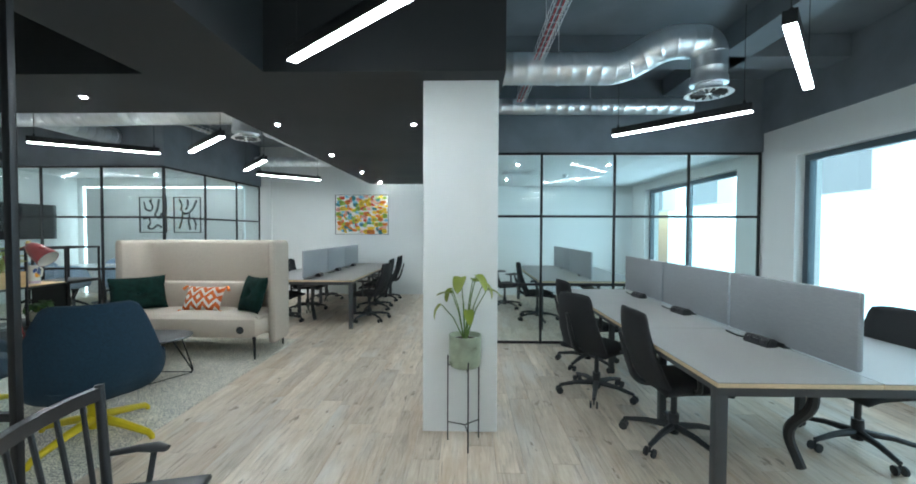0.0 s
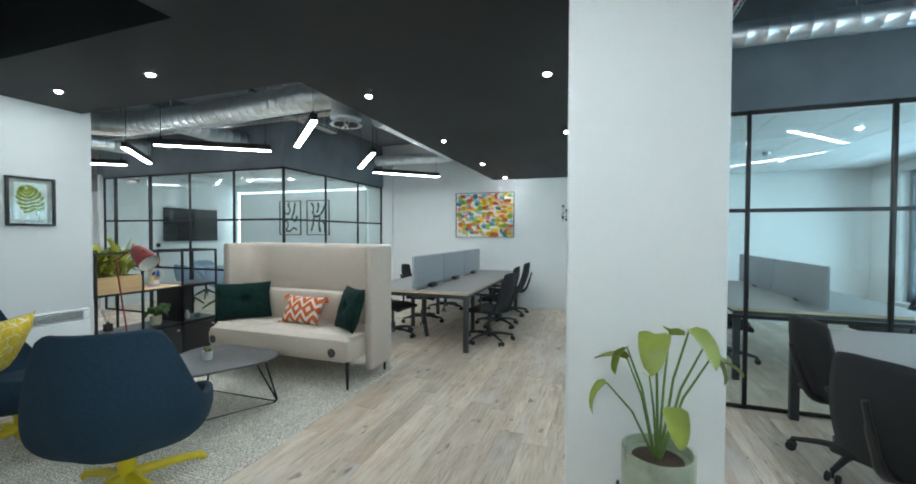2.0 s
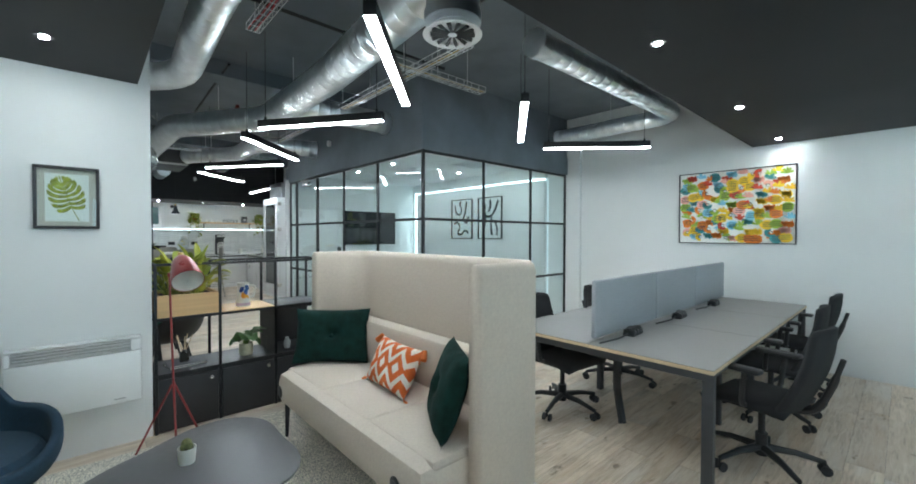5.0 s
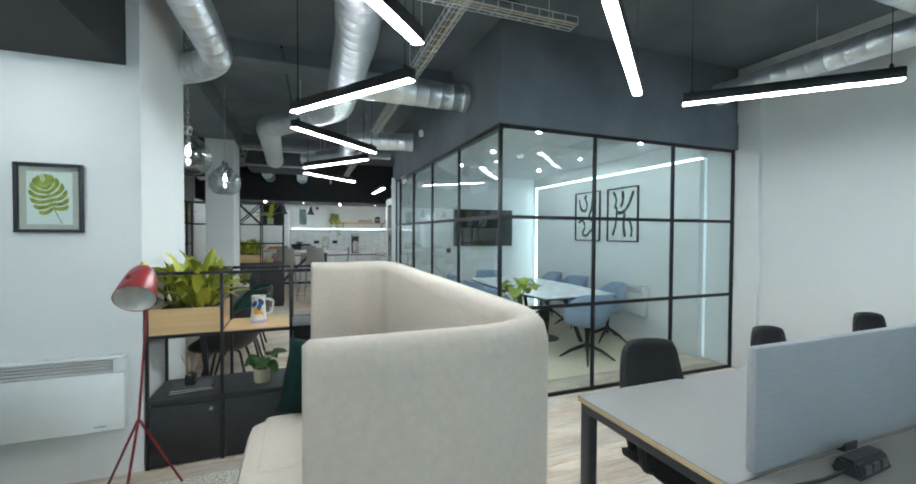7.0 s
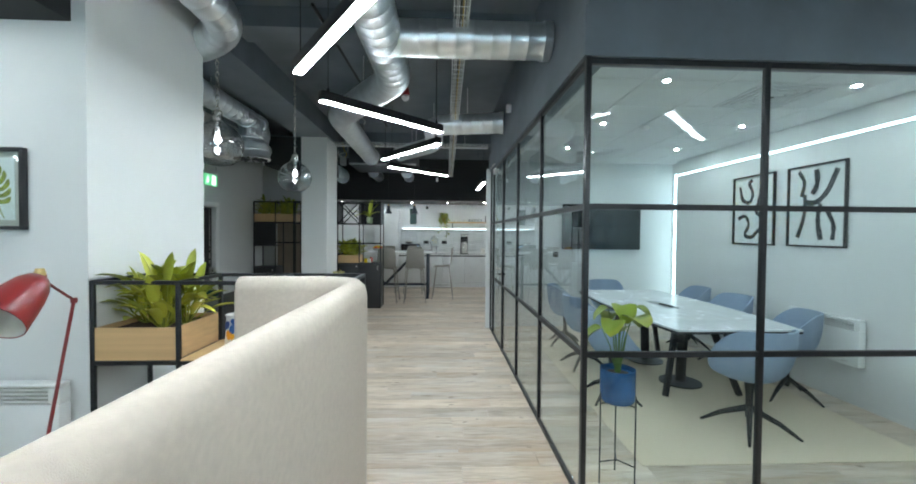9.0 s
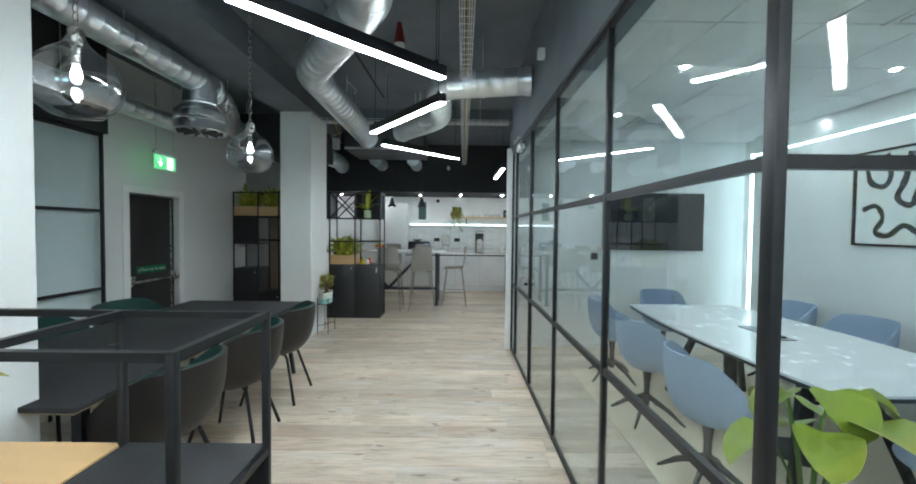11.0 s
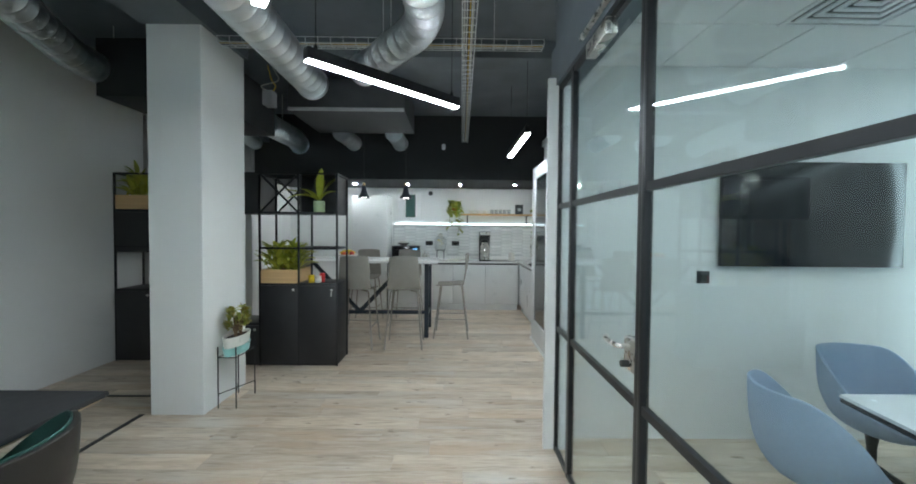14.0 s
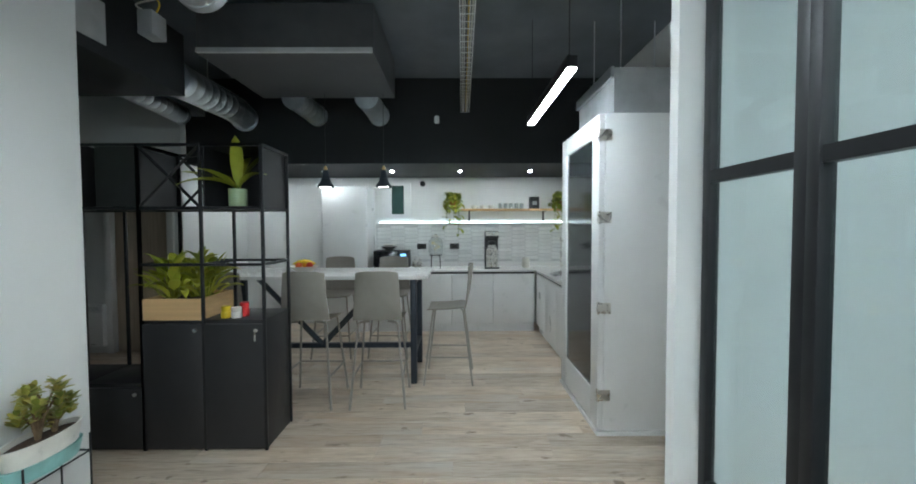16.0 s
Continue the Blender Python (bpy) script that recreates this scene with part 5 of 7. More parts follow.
for i in range(7):
    for j in range(7):
        x, y = OX + 0.1 + i * 0.6, OY + 0.12 + j * 0.6
        if x < EX - 0.1 and y < NY - 0.1:
            bx(bm, x, min(x + 0.588, EX - 0.01), y, min(y + 0.588, NY - 0.005), 2.511, 2.519)
setting("ceiling_tiles_office", bm, TILEWHITE, "square white ceiling tiles in a grid", "ceiling tiles")
for x, y in ((-5.2, 7.7), (-6.4, 7.7), (-7.6, 7.7), (-5.2, 9.2), (-6.4, 9.2), (-7.6, 9.2)):
    downlight(x, y, 2.69)
for x, y in ((1.2, 6.8), (2.6, 6.8), (1.2, 8.6), (2.6, 8.6)):
    downlight(x, y, 2.51)
VENTW = mat("white_vent_enamel", (0.74, 0.75, 0.76), 0.4, var=0.02)


def vent(x, y, z):
    g = thing("ceiling_vent", pose(x, y, z), "square white four-way ceiling air vent", "air vent", "ceiling vents")
    part("backing", boxes((-0.25, 0.25, -0.25, 0.25, -0.002, 0.0)), mat("vent_dark", (0.08, 0.08, 0.09), 0.7), g)
    for k in range(5):
        a, b = 0.29 - k * 0.055, 0.262 - k * 0.055
        part("slat", boxes((-a, a, -a, -b, -0.012, -0.003), (-a, a, b, a, -0.012, -0.003), (-a, -b, -b, b, -0.012, -0.003), (b, a, -b, b, -0.012, -0.003)), VENTW, g)


vent(-5.5, 8.75, 2.69)
vent(-7.9, 8.2, 2.69)
vent(1.3, 7.6, 2.51)
for x, y, z in ((-6.5, 8.2, 2.69), (2.2, 7.9, 2.51)):
    g = thing("smoke_detector", pose(x, y, z), "small round white smoke detector", "smoke detector", "smoke detectors")
    bm = bmesh.new()
    lathe(bm, [(0.05, 0), (0.05, -0.02), (0.03, -0.045), (0.003, -0.047)], 20)
    part("body", bm, VENTW, g)

mrug = thing("meeting_rug", pose(-6.33, 8.37, 0), "plain cream rug under the meeting table", "rug")
part("weave", boxes((-1.57, 1.57, -1.03, 1.03, 0, 0.01), bev=0.004), mat("cream_pile", (0.70, 0.60, 0.45), 1.0, var=0.08, scale=60, bump=0.6, fine=300), mrug)


def boat(bm, hx, hy, z0, z1, tip=0.86, n=20):
    rows = []
    for s in (1, -1):
        for i in range(n + 1):
            x = hx * (-1 + 2 * i / n) * s
            k = tip + (1 - tip) * (1 - (x / hx) ** 2)
            rows.append((x, -s * hy * k))
    lo, hi = [bm.verts.new((x, y, z0)) for x, y in rows], [bm.verts.new((x, y, z1)) for x, y in rows]
    m = len(rows)
    for i in range(m):
        if (Vector(rows[i]) - Vector(rows[(i + 1) % m])).length > 1e-5:
            bm.faces.new((lo[i], lo[(i + 1) % m], hi[(i + 1) % m], hi[i]))
    bm.faces.new(lo[::-1])
    bm.faces.new(hi)


mt = thing("meeting_table", pose(-6.59, 8.48, 0.01), "white boat-shaped meeting table with black legs", "meeting table")
bm = bmesh.new()
boat(bm, 1.19, 0.62, 0.722, 0.737)
part("tabletop", bm, mat("white_laminate", (0.76, 0.78, 0.80), 0.25, var=0.02, scale=10, bump=0.01), mt, angle=25)
bm = bmesh.new()
boat(bm, 1.188, 0.618, 0.70, 0.7215)
part("edge_band", bm, BLACKPLASTIC, mt, "black underside edge", angle=25)
for sx in (-1, 1):
    for sy in (-1, 1):
        bm = bmesh.new()
        sweep(bm, [(sx * 0.55, sy * 0.16, 0.69), (sx * 0.72, sy * 0.36, 0.0)], [0.035, 0.03], 4)
        part("leg", bm, BLACKMETAL, mt)
    bm = bmesh.new()
    sweep(bm, [(sx * 0.4, 0, 0.69), (sx * 0.36, 0, 0.02)], [0.05, 0.05], 8)
    lathe(bm, [(0.2, 0), (0.2, 0.012), (0.06, 0.02)], 20, (sx * 0.36, 0, 0))
    part("cable_column", bm, BLACKMETAL, mt)
part("cable_hatch", boxes((-0.22, 0.22, -0.06, 0.06, 0.7372, 0.742)), mat("hatch", (0.10, 0.11, 0.12), 0.35), mt)
rem = thing("remote_control", pose(-6.5, 8.47, 0.752, 0, 0, 12), "slim black remote control on the table", "remote control")
part("body", boxes((-0.09, 0.09, -0.02, 0.02, 0, 0.015), bev=0.005), BLACKPLASTIC, rem)
SKY = mat("pale_blue_wool", (0.30, 0.38, 0.50), 0.95, var=0.08, scale=70, bump=0.35, fine=600)


def tub_chair(name, label, shell, inner, star):
    g = thing(name, pose(0, 0, 0), label, "chair", name.replace("_", " ") + "s")
    thicken(part("shell", bowl(0.315, 0.29, 0.40, 0.46, 0.82, wing=0.17, sharp=1.0), shell, g, angle=70), 0.022)
    if inner:
        q = part("lining", bowl(0.300, 0.275, 0.418, 0.475, 0.826, wing=0.17, sharp=1.0), inner, g, "green padded lining", angle=70)
        thicken(q, 0.010)
    bm = bmesh.new()
    lathe(bm, [(0.05, 0.43), (0.215, 0.438), (0.24, 0.455), (0.21, 0.475), (0.003, 0.48)], 26, (0, 0.02, 0))
    part("seat_pad", bm, inner or shell, g)
    if star:
        bm = bmesh.new()
        lathe(bm, [(0.03, 0.10), (0.03, 0.28), (0.045, 0.38), (0.10, 0.405)], 14)
        part("post", bm, BLACKMETAL, g)
    for k in range(4):
        a = radians(45 + 90 * k)
        c, s = math.cos(a), math.sin(a)
        bm = bmesh.new()
        if star:
            sweep(bm, [(c * 0.02, s * 0.02, 0.17), (c * 0.22, s * 0.22, 0.09), (c * 0.37, s * 0.37, 0.0)], [0.026, 0.02, 0.011], 8)
        else:
            sweep(bm, bend([(c * 0.02, s * 0.02, 0.40), (c * 0.18, s * 0.18, 0.395), (c * 0.32, s * 0.32, 0.0)], 0.03), 0.012, 8)
        part("leg", bm, BLACKMETAL, g)
    return g


MC = tub_chair("meeting_chair", "pale blue upholstered tub chair on a black star base", SKY, None, True)
MC.matrix_basis = pose(-5.22, 8.42, 0.01, 0, 0, 98) @ Matrix.Diagonal((0.88, 0.88, 1, 1))
for x, y, a in ((-7.66, 7.72, -14), (-6.76, 7.66, 4), (-5.86, 7.60, -5), (-7.5, 9.36, 172), (-6.78, 9.36, 186), (-5.85, 9.28, 160), (-8.15, 8.5, -90)):
    copy_thing(MC, pose(x, y, 0.01, 0, 0, a) @ Matrix.Diagonal((0.88, 0.88, 1, 1)))

SCREEN = mat("glossy_black_screen", (0.012, 0.013, 0.015), 0.12, var=0.05)
tv = thing("television", pose(-8.795, 8.635, 1.645, 0, 0, 90), "large black flat-screen television on the wall", "television")
part("panel", boxes((-0.65, 0.65, -0.07, -0.03, -0.37, 0.37), bev=0.004), SCREEN, tv)
part("mount", boxes((-0.2, 0.2, -0.03, 0, -0.15, 0.15)), BLACKMETAL, tv)


def plate(m, w=0.09, h=0.09):
    g = thing("wall_socket", m, "square black wall socket plate", "socket", "socket plates")
    part("faceplate", boxes((-w / 2, w / 2, -0.01, 0, -h / 2, h / 2), bev=0.002), BLACKPLASTIC, g)
    part("insert", boxes((-w / 4, w / 4, -0.013, -0.0101, -h / 4, h / 4)), GLASSDARK, g)


plate(pose(-8.798, 7.90, 1.19, 0, 0, 90))


def lever(m, parent):
    g = part("door_handle", boxes((-0.05, 0.06, -0.014, 0.014, -0.10, 0.03), bev=0.006), CHROME, parent, "brushed steel lever handle")
    g.matrix_basis = m
    for s in (-1, 1):
        bm = bmesh.new()
        sweep(bm, bend([(0, 0, 0), (0, s * 0.06, 0), (-0.13, s * 0.065, 0), (-0.15, s * 0.045, 0.0)], 0.02, 5), 0.010, 8)
        part("lever", bm, CHROME, g)
        bm = bmesh.new()
        sweep(bm, [(0, s * 0.012, -0.07), (0, s * 0.045, -0.07)], 0.014, 12)
        part("lock_cylinder", bm, BLACKPLASTIC, g)


for x in (-8.302, -7.372):
    part("door_stile", boxes((x - 0.014, x + 0.014, -0.017, 0.017, 0.04, GT - 0.04), bev=0.002), BLACKMETAL, GW1)
lever(pose(-7.47, 0, 1.06), GW1)
lever(pose(6.20, 0, 1.06, 0, 0, 180), GW2)
clo = thing("door_closer", pose(-7.55, GY - 0.03, 2.40), "grey overhead door closer with its arm", "door closer")
part("body", boxes((-0.32, -0.05, -0.05, 0.0, -0.05, 0.02), bev=0.004), CHROME, clo)
part("arm", boxes((-0.30, 0.06, -0.09, -0.07, 0.03, 0.045)), CHROME, clo)

# ---------- dining area ----------
dt = thing("dining_table", pose(-6.5, 3.88, 0), "long black dining table with tapered legs", "table")
part("tabletop", boxes((-1.29, 1.29, -0.58, 0.59, 0.715, 0.74), bev=0.004), mat("black_linoleum", (0.022, 0.022, 0.024), 0.6, var=0.08, scale=20), dt)
part("edge_band", boxes((-1.27, 1.27, -0.56, 0.57, 0.700, 0.7149)), PLYEDGE, dt, "pale plywood underside")
for sx in (-1, 1):
    for sy in (-1, 1):
        bm = bmesh.new()
        sweep(bm, [(sx * 1.12, sy * 0.46, 0.70), (sx * 1.2, sy * 0.53, 0.0)], [0.035, 0.022], 4)
        part("leg", bm, BLACKMETAL, dt)
for x in (-0.5, 0.35):
    bm = bmesh.new()
    lathe(bm, [(0.05, 0.7402), (0.05, 0.743), (0.003, 0.744)], 20, (x, 0.0, 0))
    part("cable_cap", bm, BLACKPLASTIC, dt)
SHELLBLK = mat("dark_brown_shell", (0.014, 0.011, 0.009), 0.5, var=0.15, scale=18, bump=0.08)
TUBGREEN = mat("forest_green_fabric", (0.012, 0.055, 0.045), 0.9, var=0.15, scale=60, bump=0.3)
DC = tub_chair("dining_chair", "dark tub dining chair with a green lining", SHELLBLK, TUBGREEN, False)
DC.matrix_basis = pose(-7.14, 4.49, 0, 0, 0, 182)
for x, y, a in ((-6.40, 4.51, 184), (-5.66, 4.50, 176), (-7.2, 3.2, 0), (-6.4, 3.2, 4), (-5.7, 3.2, -3)):
    copy_thing(DC, pose(x, y, 0, 0, 0, a))

BULBGLASS = pane_glass("clear_seeded_glass", (0.86, 0.88, 0.90), 0.30, 0.05)
BULBON = glow("lit_bulb", (0.95, 0.97, 1.0), 9.0)


def globe(x, y, z):
    g = thing("glass_pendant", pose(x, y, z), "clear glass globe pendant with a lit bulb on a chain", "pendant lamp", "globe pendants")
    prof = [(0.055, -0.172), (0.105, -0.160), (0.150, -0.125), (0.178, -0.078), (0.190, -0.02), (0.184, 0.035), (0.162, 0.085), (0.125, 0.128), (0.082, 0.160), (0.052, 0.190), (0.038, 0.220), (0.034, 0.245)]
    bm = bmesh.new()
    sweep(bm, [(0, 0, q[1]) for q in prof], [q[0] for q in prof], 32, caps=False)
    gl = part("globe", bm, BULBGLASS, g, "clear seeded glass globe")
    gl.visible_shadow = False
    bm = bmesh.new()
    lathe(bm, [(0.003, -0.005), (0.016, 0.004), (0.024, 0.03), (0.022, 0.05), (0.014, 0.075), (0.012, 0.09)], 14)
    part("bulb", bm, BULBON, g)
    bm = bmesh.new()
    lathe(bm, [(0.018, 0.088), (0.018, 0.17), (0.030, 0.2), (0.037, 0.247), (0.030, 0.262), (0.01, 0.27)], 16)
    part("lamp_holder", bm, CHROME, g)
    bm = bmesh.new()
    n = int((TOP - z - 0.26) / 0.045)
    for i in range(n):
        zc = 0.275 + i * 0.045
        ring = []
        for k in range(10):
            a = 2 * math.pi * k / 10
            u, w = 0.013 * math.cos(a), 0.028 * math.sin(a)
            ring.append((u, 0, zc + w) if i % 2 else (0, u, zc + w))
        sweep(bm, ring + [ring[0]], 0.0028, 5, caps=False)
    part("chain", bm, CHROME, g)


globe(-5.53, 4.21, 2.225)
globe(-7.13, 4.256, 2.18)

# exit door in its opening
DOORBLK = mat("black_door_paint", (0.020, 0.018, 0.018), 0.5, var=0.1, scale=6)
ed = thing("door_1", pose(-8.71, 2.17, 0), "black fire exit door with a push bar", "door", kind="structure")
part("leaf", boxes((-0.41, 0.41, -0.03, 0.015, 0.01, 1.90), bev=0.002), DOORBLK, ed)
fr = mat("white_gloss_frame", (0.78, 0.78, 0.77), 0.35, var=0.02)
for b in ((-0.52, -0.425, 0.0, 0.085, 0, 1.92), (0.425, 0.52, 0.0, 0.085, 0, 1.92), (-0.52, 0.52, 0.0, 0.085, 1.9205, 2.0)):
    part("architrave", boxes(b, bev=0.004), fr, ed)
bm = bmesh.new()
rod(bm, (-0.38, 0.075, 0.84), (0.38, 0.075, 0.84), 0.013, 12)
bar = part("push_bar", bm, CHROME, ed, "steel push bar")
for x in (-0.39, 0.39):
    part("bar_bracket", boxes((x - 0.03, x + 0.03, 0.016, 0.09, 0.80, 0.92), bev=0.008), CHROME, bar)
part("bolt_rod", boxes((-0.35, -0.335, 0.016, 0.03, 0.05, 1.88)), CHROME, ed)
SIGNGREEN = mat("green_sign", (0.0, 0.16, 0.055), 0.4, var=0.03)
part("sign_plate", boxes((-0.25, 0.25, 0.0155, 0.019, 0.935, 1.02)), SIGNGREEN, ed, "green sign plate")


def words(text, m, size, material, parent, name="lettering"):
    cu = bpy.data.curves.new(name, "FONT")
    cu.body, cu.size, cu.align_x, cu.align_y, cu.extrude = text, size, "CENTER", "CENTER", 0.0006
    tmp = bpy.data.objects.new(name, cu)
    scene.collection.objects.link(tmp)
    dg = bpy.context.evaluated_depsgraph_get()
    me = bpy.data.meshes.new_from_object(tmp.evaluated_get(dg))
    bpy.data.objects.remove(tmp)
    me.materials.clear()
    me.materials.append(material)
    ob = new(name, me)
    ob.parent = parent
    ob.matrix_basis = m
    return ob


SIGNWHITE = mat("white_sign_print", (0.8, 0.8, 0.8), 0.5, var=0.01)
words("Push bar to open", pose(-0.035, 0.020, 0.977, 90, 0, 180), 0.058, SIGNWHITE, ed)
bm = bmesh.new()
stroke(bm, [(0.225, 0.985), (0.207, 0.957), (0.175, 1.005)], 0.014, 0.0205)
part("tick_mark", bm, SIGNWHITE, ed, angle=180)

ex = thing("exit_sign", pose(-8.53, 2.50, 2.30), "green illuminated fire exit sign hung from the ceiling", "exit sign")
part("housing", boxes((-0.19, 0.19, -0.02, 0.02, 0.085, 0.13), bev=0.004), VENTW, ex)
part("panel", boxes((-0.18, 0.18, -0.006, 0.006, -0.085, 0.085)), glow("lit_green_panel", (0.02, 0.62, 0.16), 0.55), ex, "glowing green panel")
EXW = glow("lit_white_symbol", (0.8, 1.0, 0.9), 1.1)
bm = bmesh.new()
stroke(bm, [(0.085, 0.06), (0.085, -0.02)], 0.022, 0.0065)
v = [bm.verts.new(q) for q in ((0.085, 0.0065, -0.06), (0.04, 0.0065, 0.0), (0.13, 0.0065, 0.0))]
bm.faces.new(v)
part("arrow", bm, EXW, ex, "white down arrow", angle=180)
part("door_symbol", boxes((-0.13, -0.03, 0.0061, 0.0068, -0.07, 0.07)), EXW, ex, "white doorway symbol")
bm = bmesh.new()
for x in (-0.15, 0.15):
    rod(bm, (x, 0, 0.12), (x, 0, TOP - 2.30), 0.003, 5)
part("hanger", bm, CHROME, ex)
glazing("glass_wall_exit", pose(0, 2.30, 0), [-7.86, -7.0, -6.15, -5.36], (0.85, 1.68), GT, "black framed glass wall beside the exit")
setting("band_exit", boxes((-7.88, -5.32, 2.245, 2.36, GT, TOP)), BLACKFLAT, "black painted band above the glazing", "wall")
setting("floor_trim", boxes((-9.14, -5.3, 3.565, 3.60, -0.006, 0.004), (-9.52, -9.485, 2.245, 3.62, -0.006, 0.004)), BLACKMETAL, "thin black floor joint strips", "floor trim")

# ---------- shelving by the kitchen ----------
un = thing("tall_shelving", pose(0, 0, 0), "tall black metal shelving with cupboards and cross braces", "shelving unit", "shelving units")
UX0, UX1, UY = -10.77, -10.335, [3.10, 3.53, 3.96, 4.385, 4.805]
frame_unit(un, UX0, UX1, UY[2:], 2.13, (1.31, 1.70, 2.13))
frame_unit(un, UX0, UX1, UY[:3], 2.13, (1.70, 2.13))
for a, b in zip(UY[:2], UY[1:3]):
    cupboard(un, UX0, UX1, a, b, 0, 0.47)
cupboard(un, UX0, UX1, UY[2], UY[3], 0, 0.915)
cupboard(un, UX0, UX1, UY[3], UY[4], 0, 0.915, key=True)
for a, b in ((UY[1], UY[2]), (UY[3], UY[4])):
    part("cube_back", boxes((UX0 + 0.001, UX0 + 0.014, a + 0.012, b - 0.012, 1.70, 2.11)), BLACKWOOD, un)
    for y in (a + 0.011, b - 0.023):
        part("cube_side", boxes((UX0 + 0.015, UX1 - 0.021, y, y + 0.012, 1.702, 2.108)), BLACKWOOD, un)
for a, b in zip(UY, UY[1:]):
    part("shelf", boxes((UX0 + 0.02, UX1 - 0.02, a + 0.011, b - 0.011, 1.685, 1.7005)), BLACKWOOD, un)
part("cube_top", boxes((UX0, UX1, UY[3] + 0.011, UY[4] - 0.011, 2.1135, 2.131)), BLACKWOOD, un)
part("cube_front", boxes((UX1 - 0.015, UX1 - 0.002, UY[1] + 0.15, UY[2] - 0.011, 1.702, 2.108)), BLACKWOOD, un)
for x in (UX0 + 0.01, UX1 - 0.012):
    for s in (0, 1):
        bm = bmesh.new()
        p, q = (x + 0.003 * s, UY[2] + 0.01, 1.70 if s else 2.11), (x + 0.003 * s, UY[3] - 0.01, 2.11 if s else 1.70)
        sweep(bm, [p, q], 0.011, 4)
        part("cross_brace", bm, BLACKMETAL, un)
planter(UX0 + 0.02, UX1 - 0.003, UY[2] + 0.012, UY[3] - 0.012, 0.916, 1.065, "pale oak trough of leafy plants on the cupboards", 6, 0.31, 3, 34)
pot_on(pose(-10.5, 4.56, 1.701), 0.062, 0.13, mat("pale_green_footed_pot", (0.38, 0.48, 0.28), 0.35, var=0.1, scale=12), "bird's nest fern in a pale green footed pot", 9, 0.34, 0.075, LEAF, 0.05, 31, "lance", 0.5, tilt=(0.35, 1.45))
rd = thing("reed_diffuser", pose(-10.5, 3.66, 1.701), "amber glass reed diffuser in the shelf cube", "reed diffuser")
bm = bmesh.new()
lathe(bm, [(0.03, 0), (0.032, 0.06), (0.012, 0.08), (0.012, 0.1)], 14)
part("bottle", bm, GLASSDARK, rd)
for k in range(5):
    bm = bmesh.new()
    rod(bm, (0, 0, 0.05), (0.04 * math.cos(k * 1.3), 0.05 * math.sin(k * 1.3), 0.2), 0.003, 5)
    part("reed", bm, PLYEDGE, rd)
for x, y, r, h, col, nm, lb in ((-10.42, 4.50, 0.033, 0.085, (0.72, 0.50, 0.02), "yellow_candle", "small yellow stacked pot on the cupboard"), (-10.42, 4.575, 0.035, 0.075, (0.75, 0.70, 0.66), "white_pot", "small white pot on the cupboard"), (-10.48, 4.60, 0.032, 0.10, (0.55, 0.03, 0.03), "red_tin", "small red printed tin on the cupboard")):
    v = thing(nm, pose(x, y, 0.916), lb, nm.split("_")[1])
    bm = bmesh.new()
    lathe(bm, [(r * 0.9, 0), (r, 0.005), (r, h * 0.5), (r * 0.88, h * 0.58), (r * 0.95, h * 0.62), (r * 0.95, h), (0.003, h)], 18)
    part("body", bm, mat(nm + "_paint", col, 0.4), v)

un2 = thing("tall_shelving", pose(0, 0, 0), "tall black metal shelving with cupboards against the wall", "shelving unit", "shelving units")
VX0, VX1, VY = -10.90, -10.47, [2.27, 2.69, 3.08]
frame_unit(un2, VX0, VX1, VY, 2.13, (1.31, 1.72, 2.13))
cupboard(un2, VX0, VX1, VY[0], VY[1], 0, 0.82)
cupboard(un2, VX0, VX1, VY[1], VY[2], 0, 0.40)
part("shelf", boxes((VX0 + 0.02, VX1 - 0.02, VY[0] + 0.011, VY[2] - 0.011, 1.705, 1.7205)), BLACKWOOD, un2)
for z, t in ((1.235, 0.015), (1.69, 0.012)):
    part("cube_panel", boxes((VX0, VX1, VY[0] + 0.011, VY[1] - 0.011, z, z + t)), BLACKWOOD, un2)
part("cube_panel", boxes((VX1 - 0.018, VX1 - 0.002, VY[0] + 0.011, VY[1] - 0.011, 1.251, 1.689)), BLACKWOOD, un2)
planter(VX0 + 0.02, VX1 - 0.003, VY[0] + 0.012, VY[1] - 0.012, 1.722, 1.88, "pale oak trough of leafy plants on top shelf", 9, 0.29, 3, 28)
planter(VX0 + 0.02, VX1 - 0.003, VY[1] + 0.012, VY[2] - 0.012, 1.722, 1.88, "pale oak trough of leafy plants on top shelf", 10, 0.29, 3, 28)

wd = thing("door_2", pose(-12.66, 2.22, 0), "pale oak store room door in a white frame", "door", kind="structure")
part("leaf", boxes((-0.02, 0.02, -0.34, 0.34, 0.01, 2.03), bev=0.002), mat("limed_oak_veneer", (0.42, 0.34, 0.26), 0.5, var=0.12, scale=5, stretch=(1, 8, 0.5)), wd)
for b in ((0.02, 0.09, -0.43, -0.345, 0, 2.05), (0.02, 0.09, 0.345, 0.43, 0, 2.05), (0.02, 0.09, -0.43, 0.43, 2.0505, 2.13)):
    part("architrave", boxes(b, bev=0.004), fr, wd)


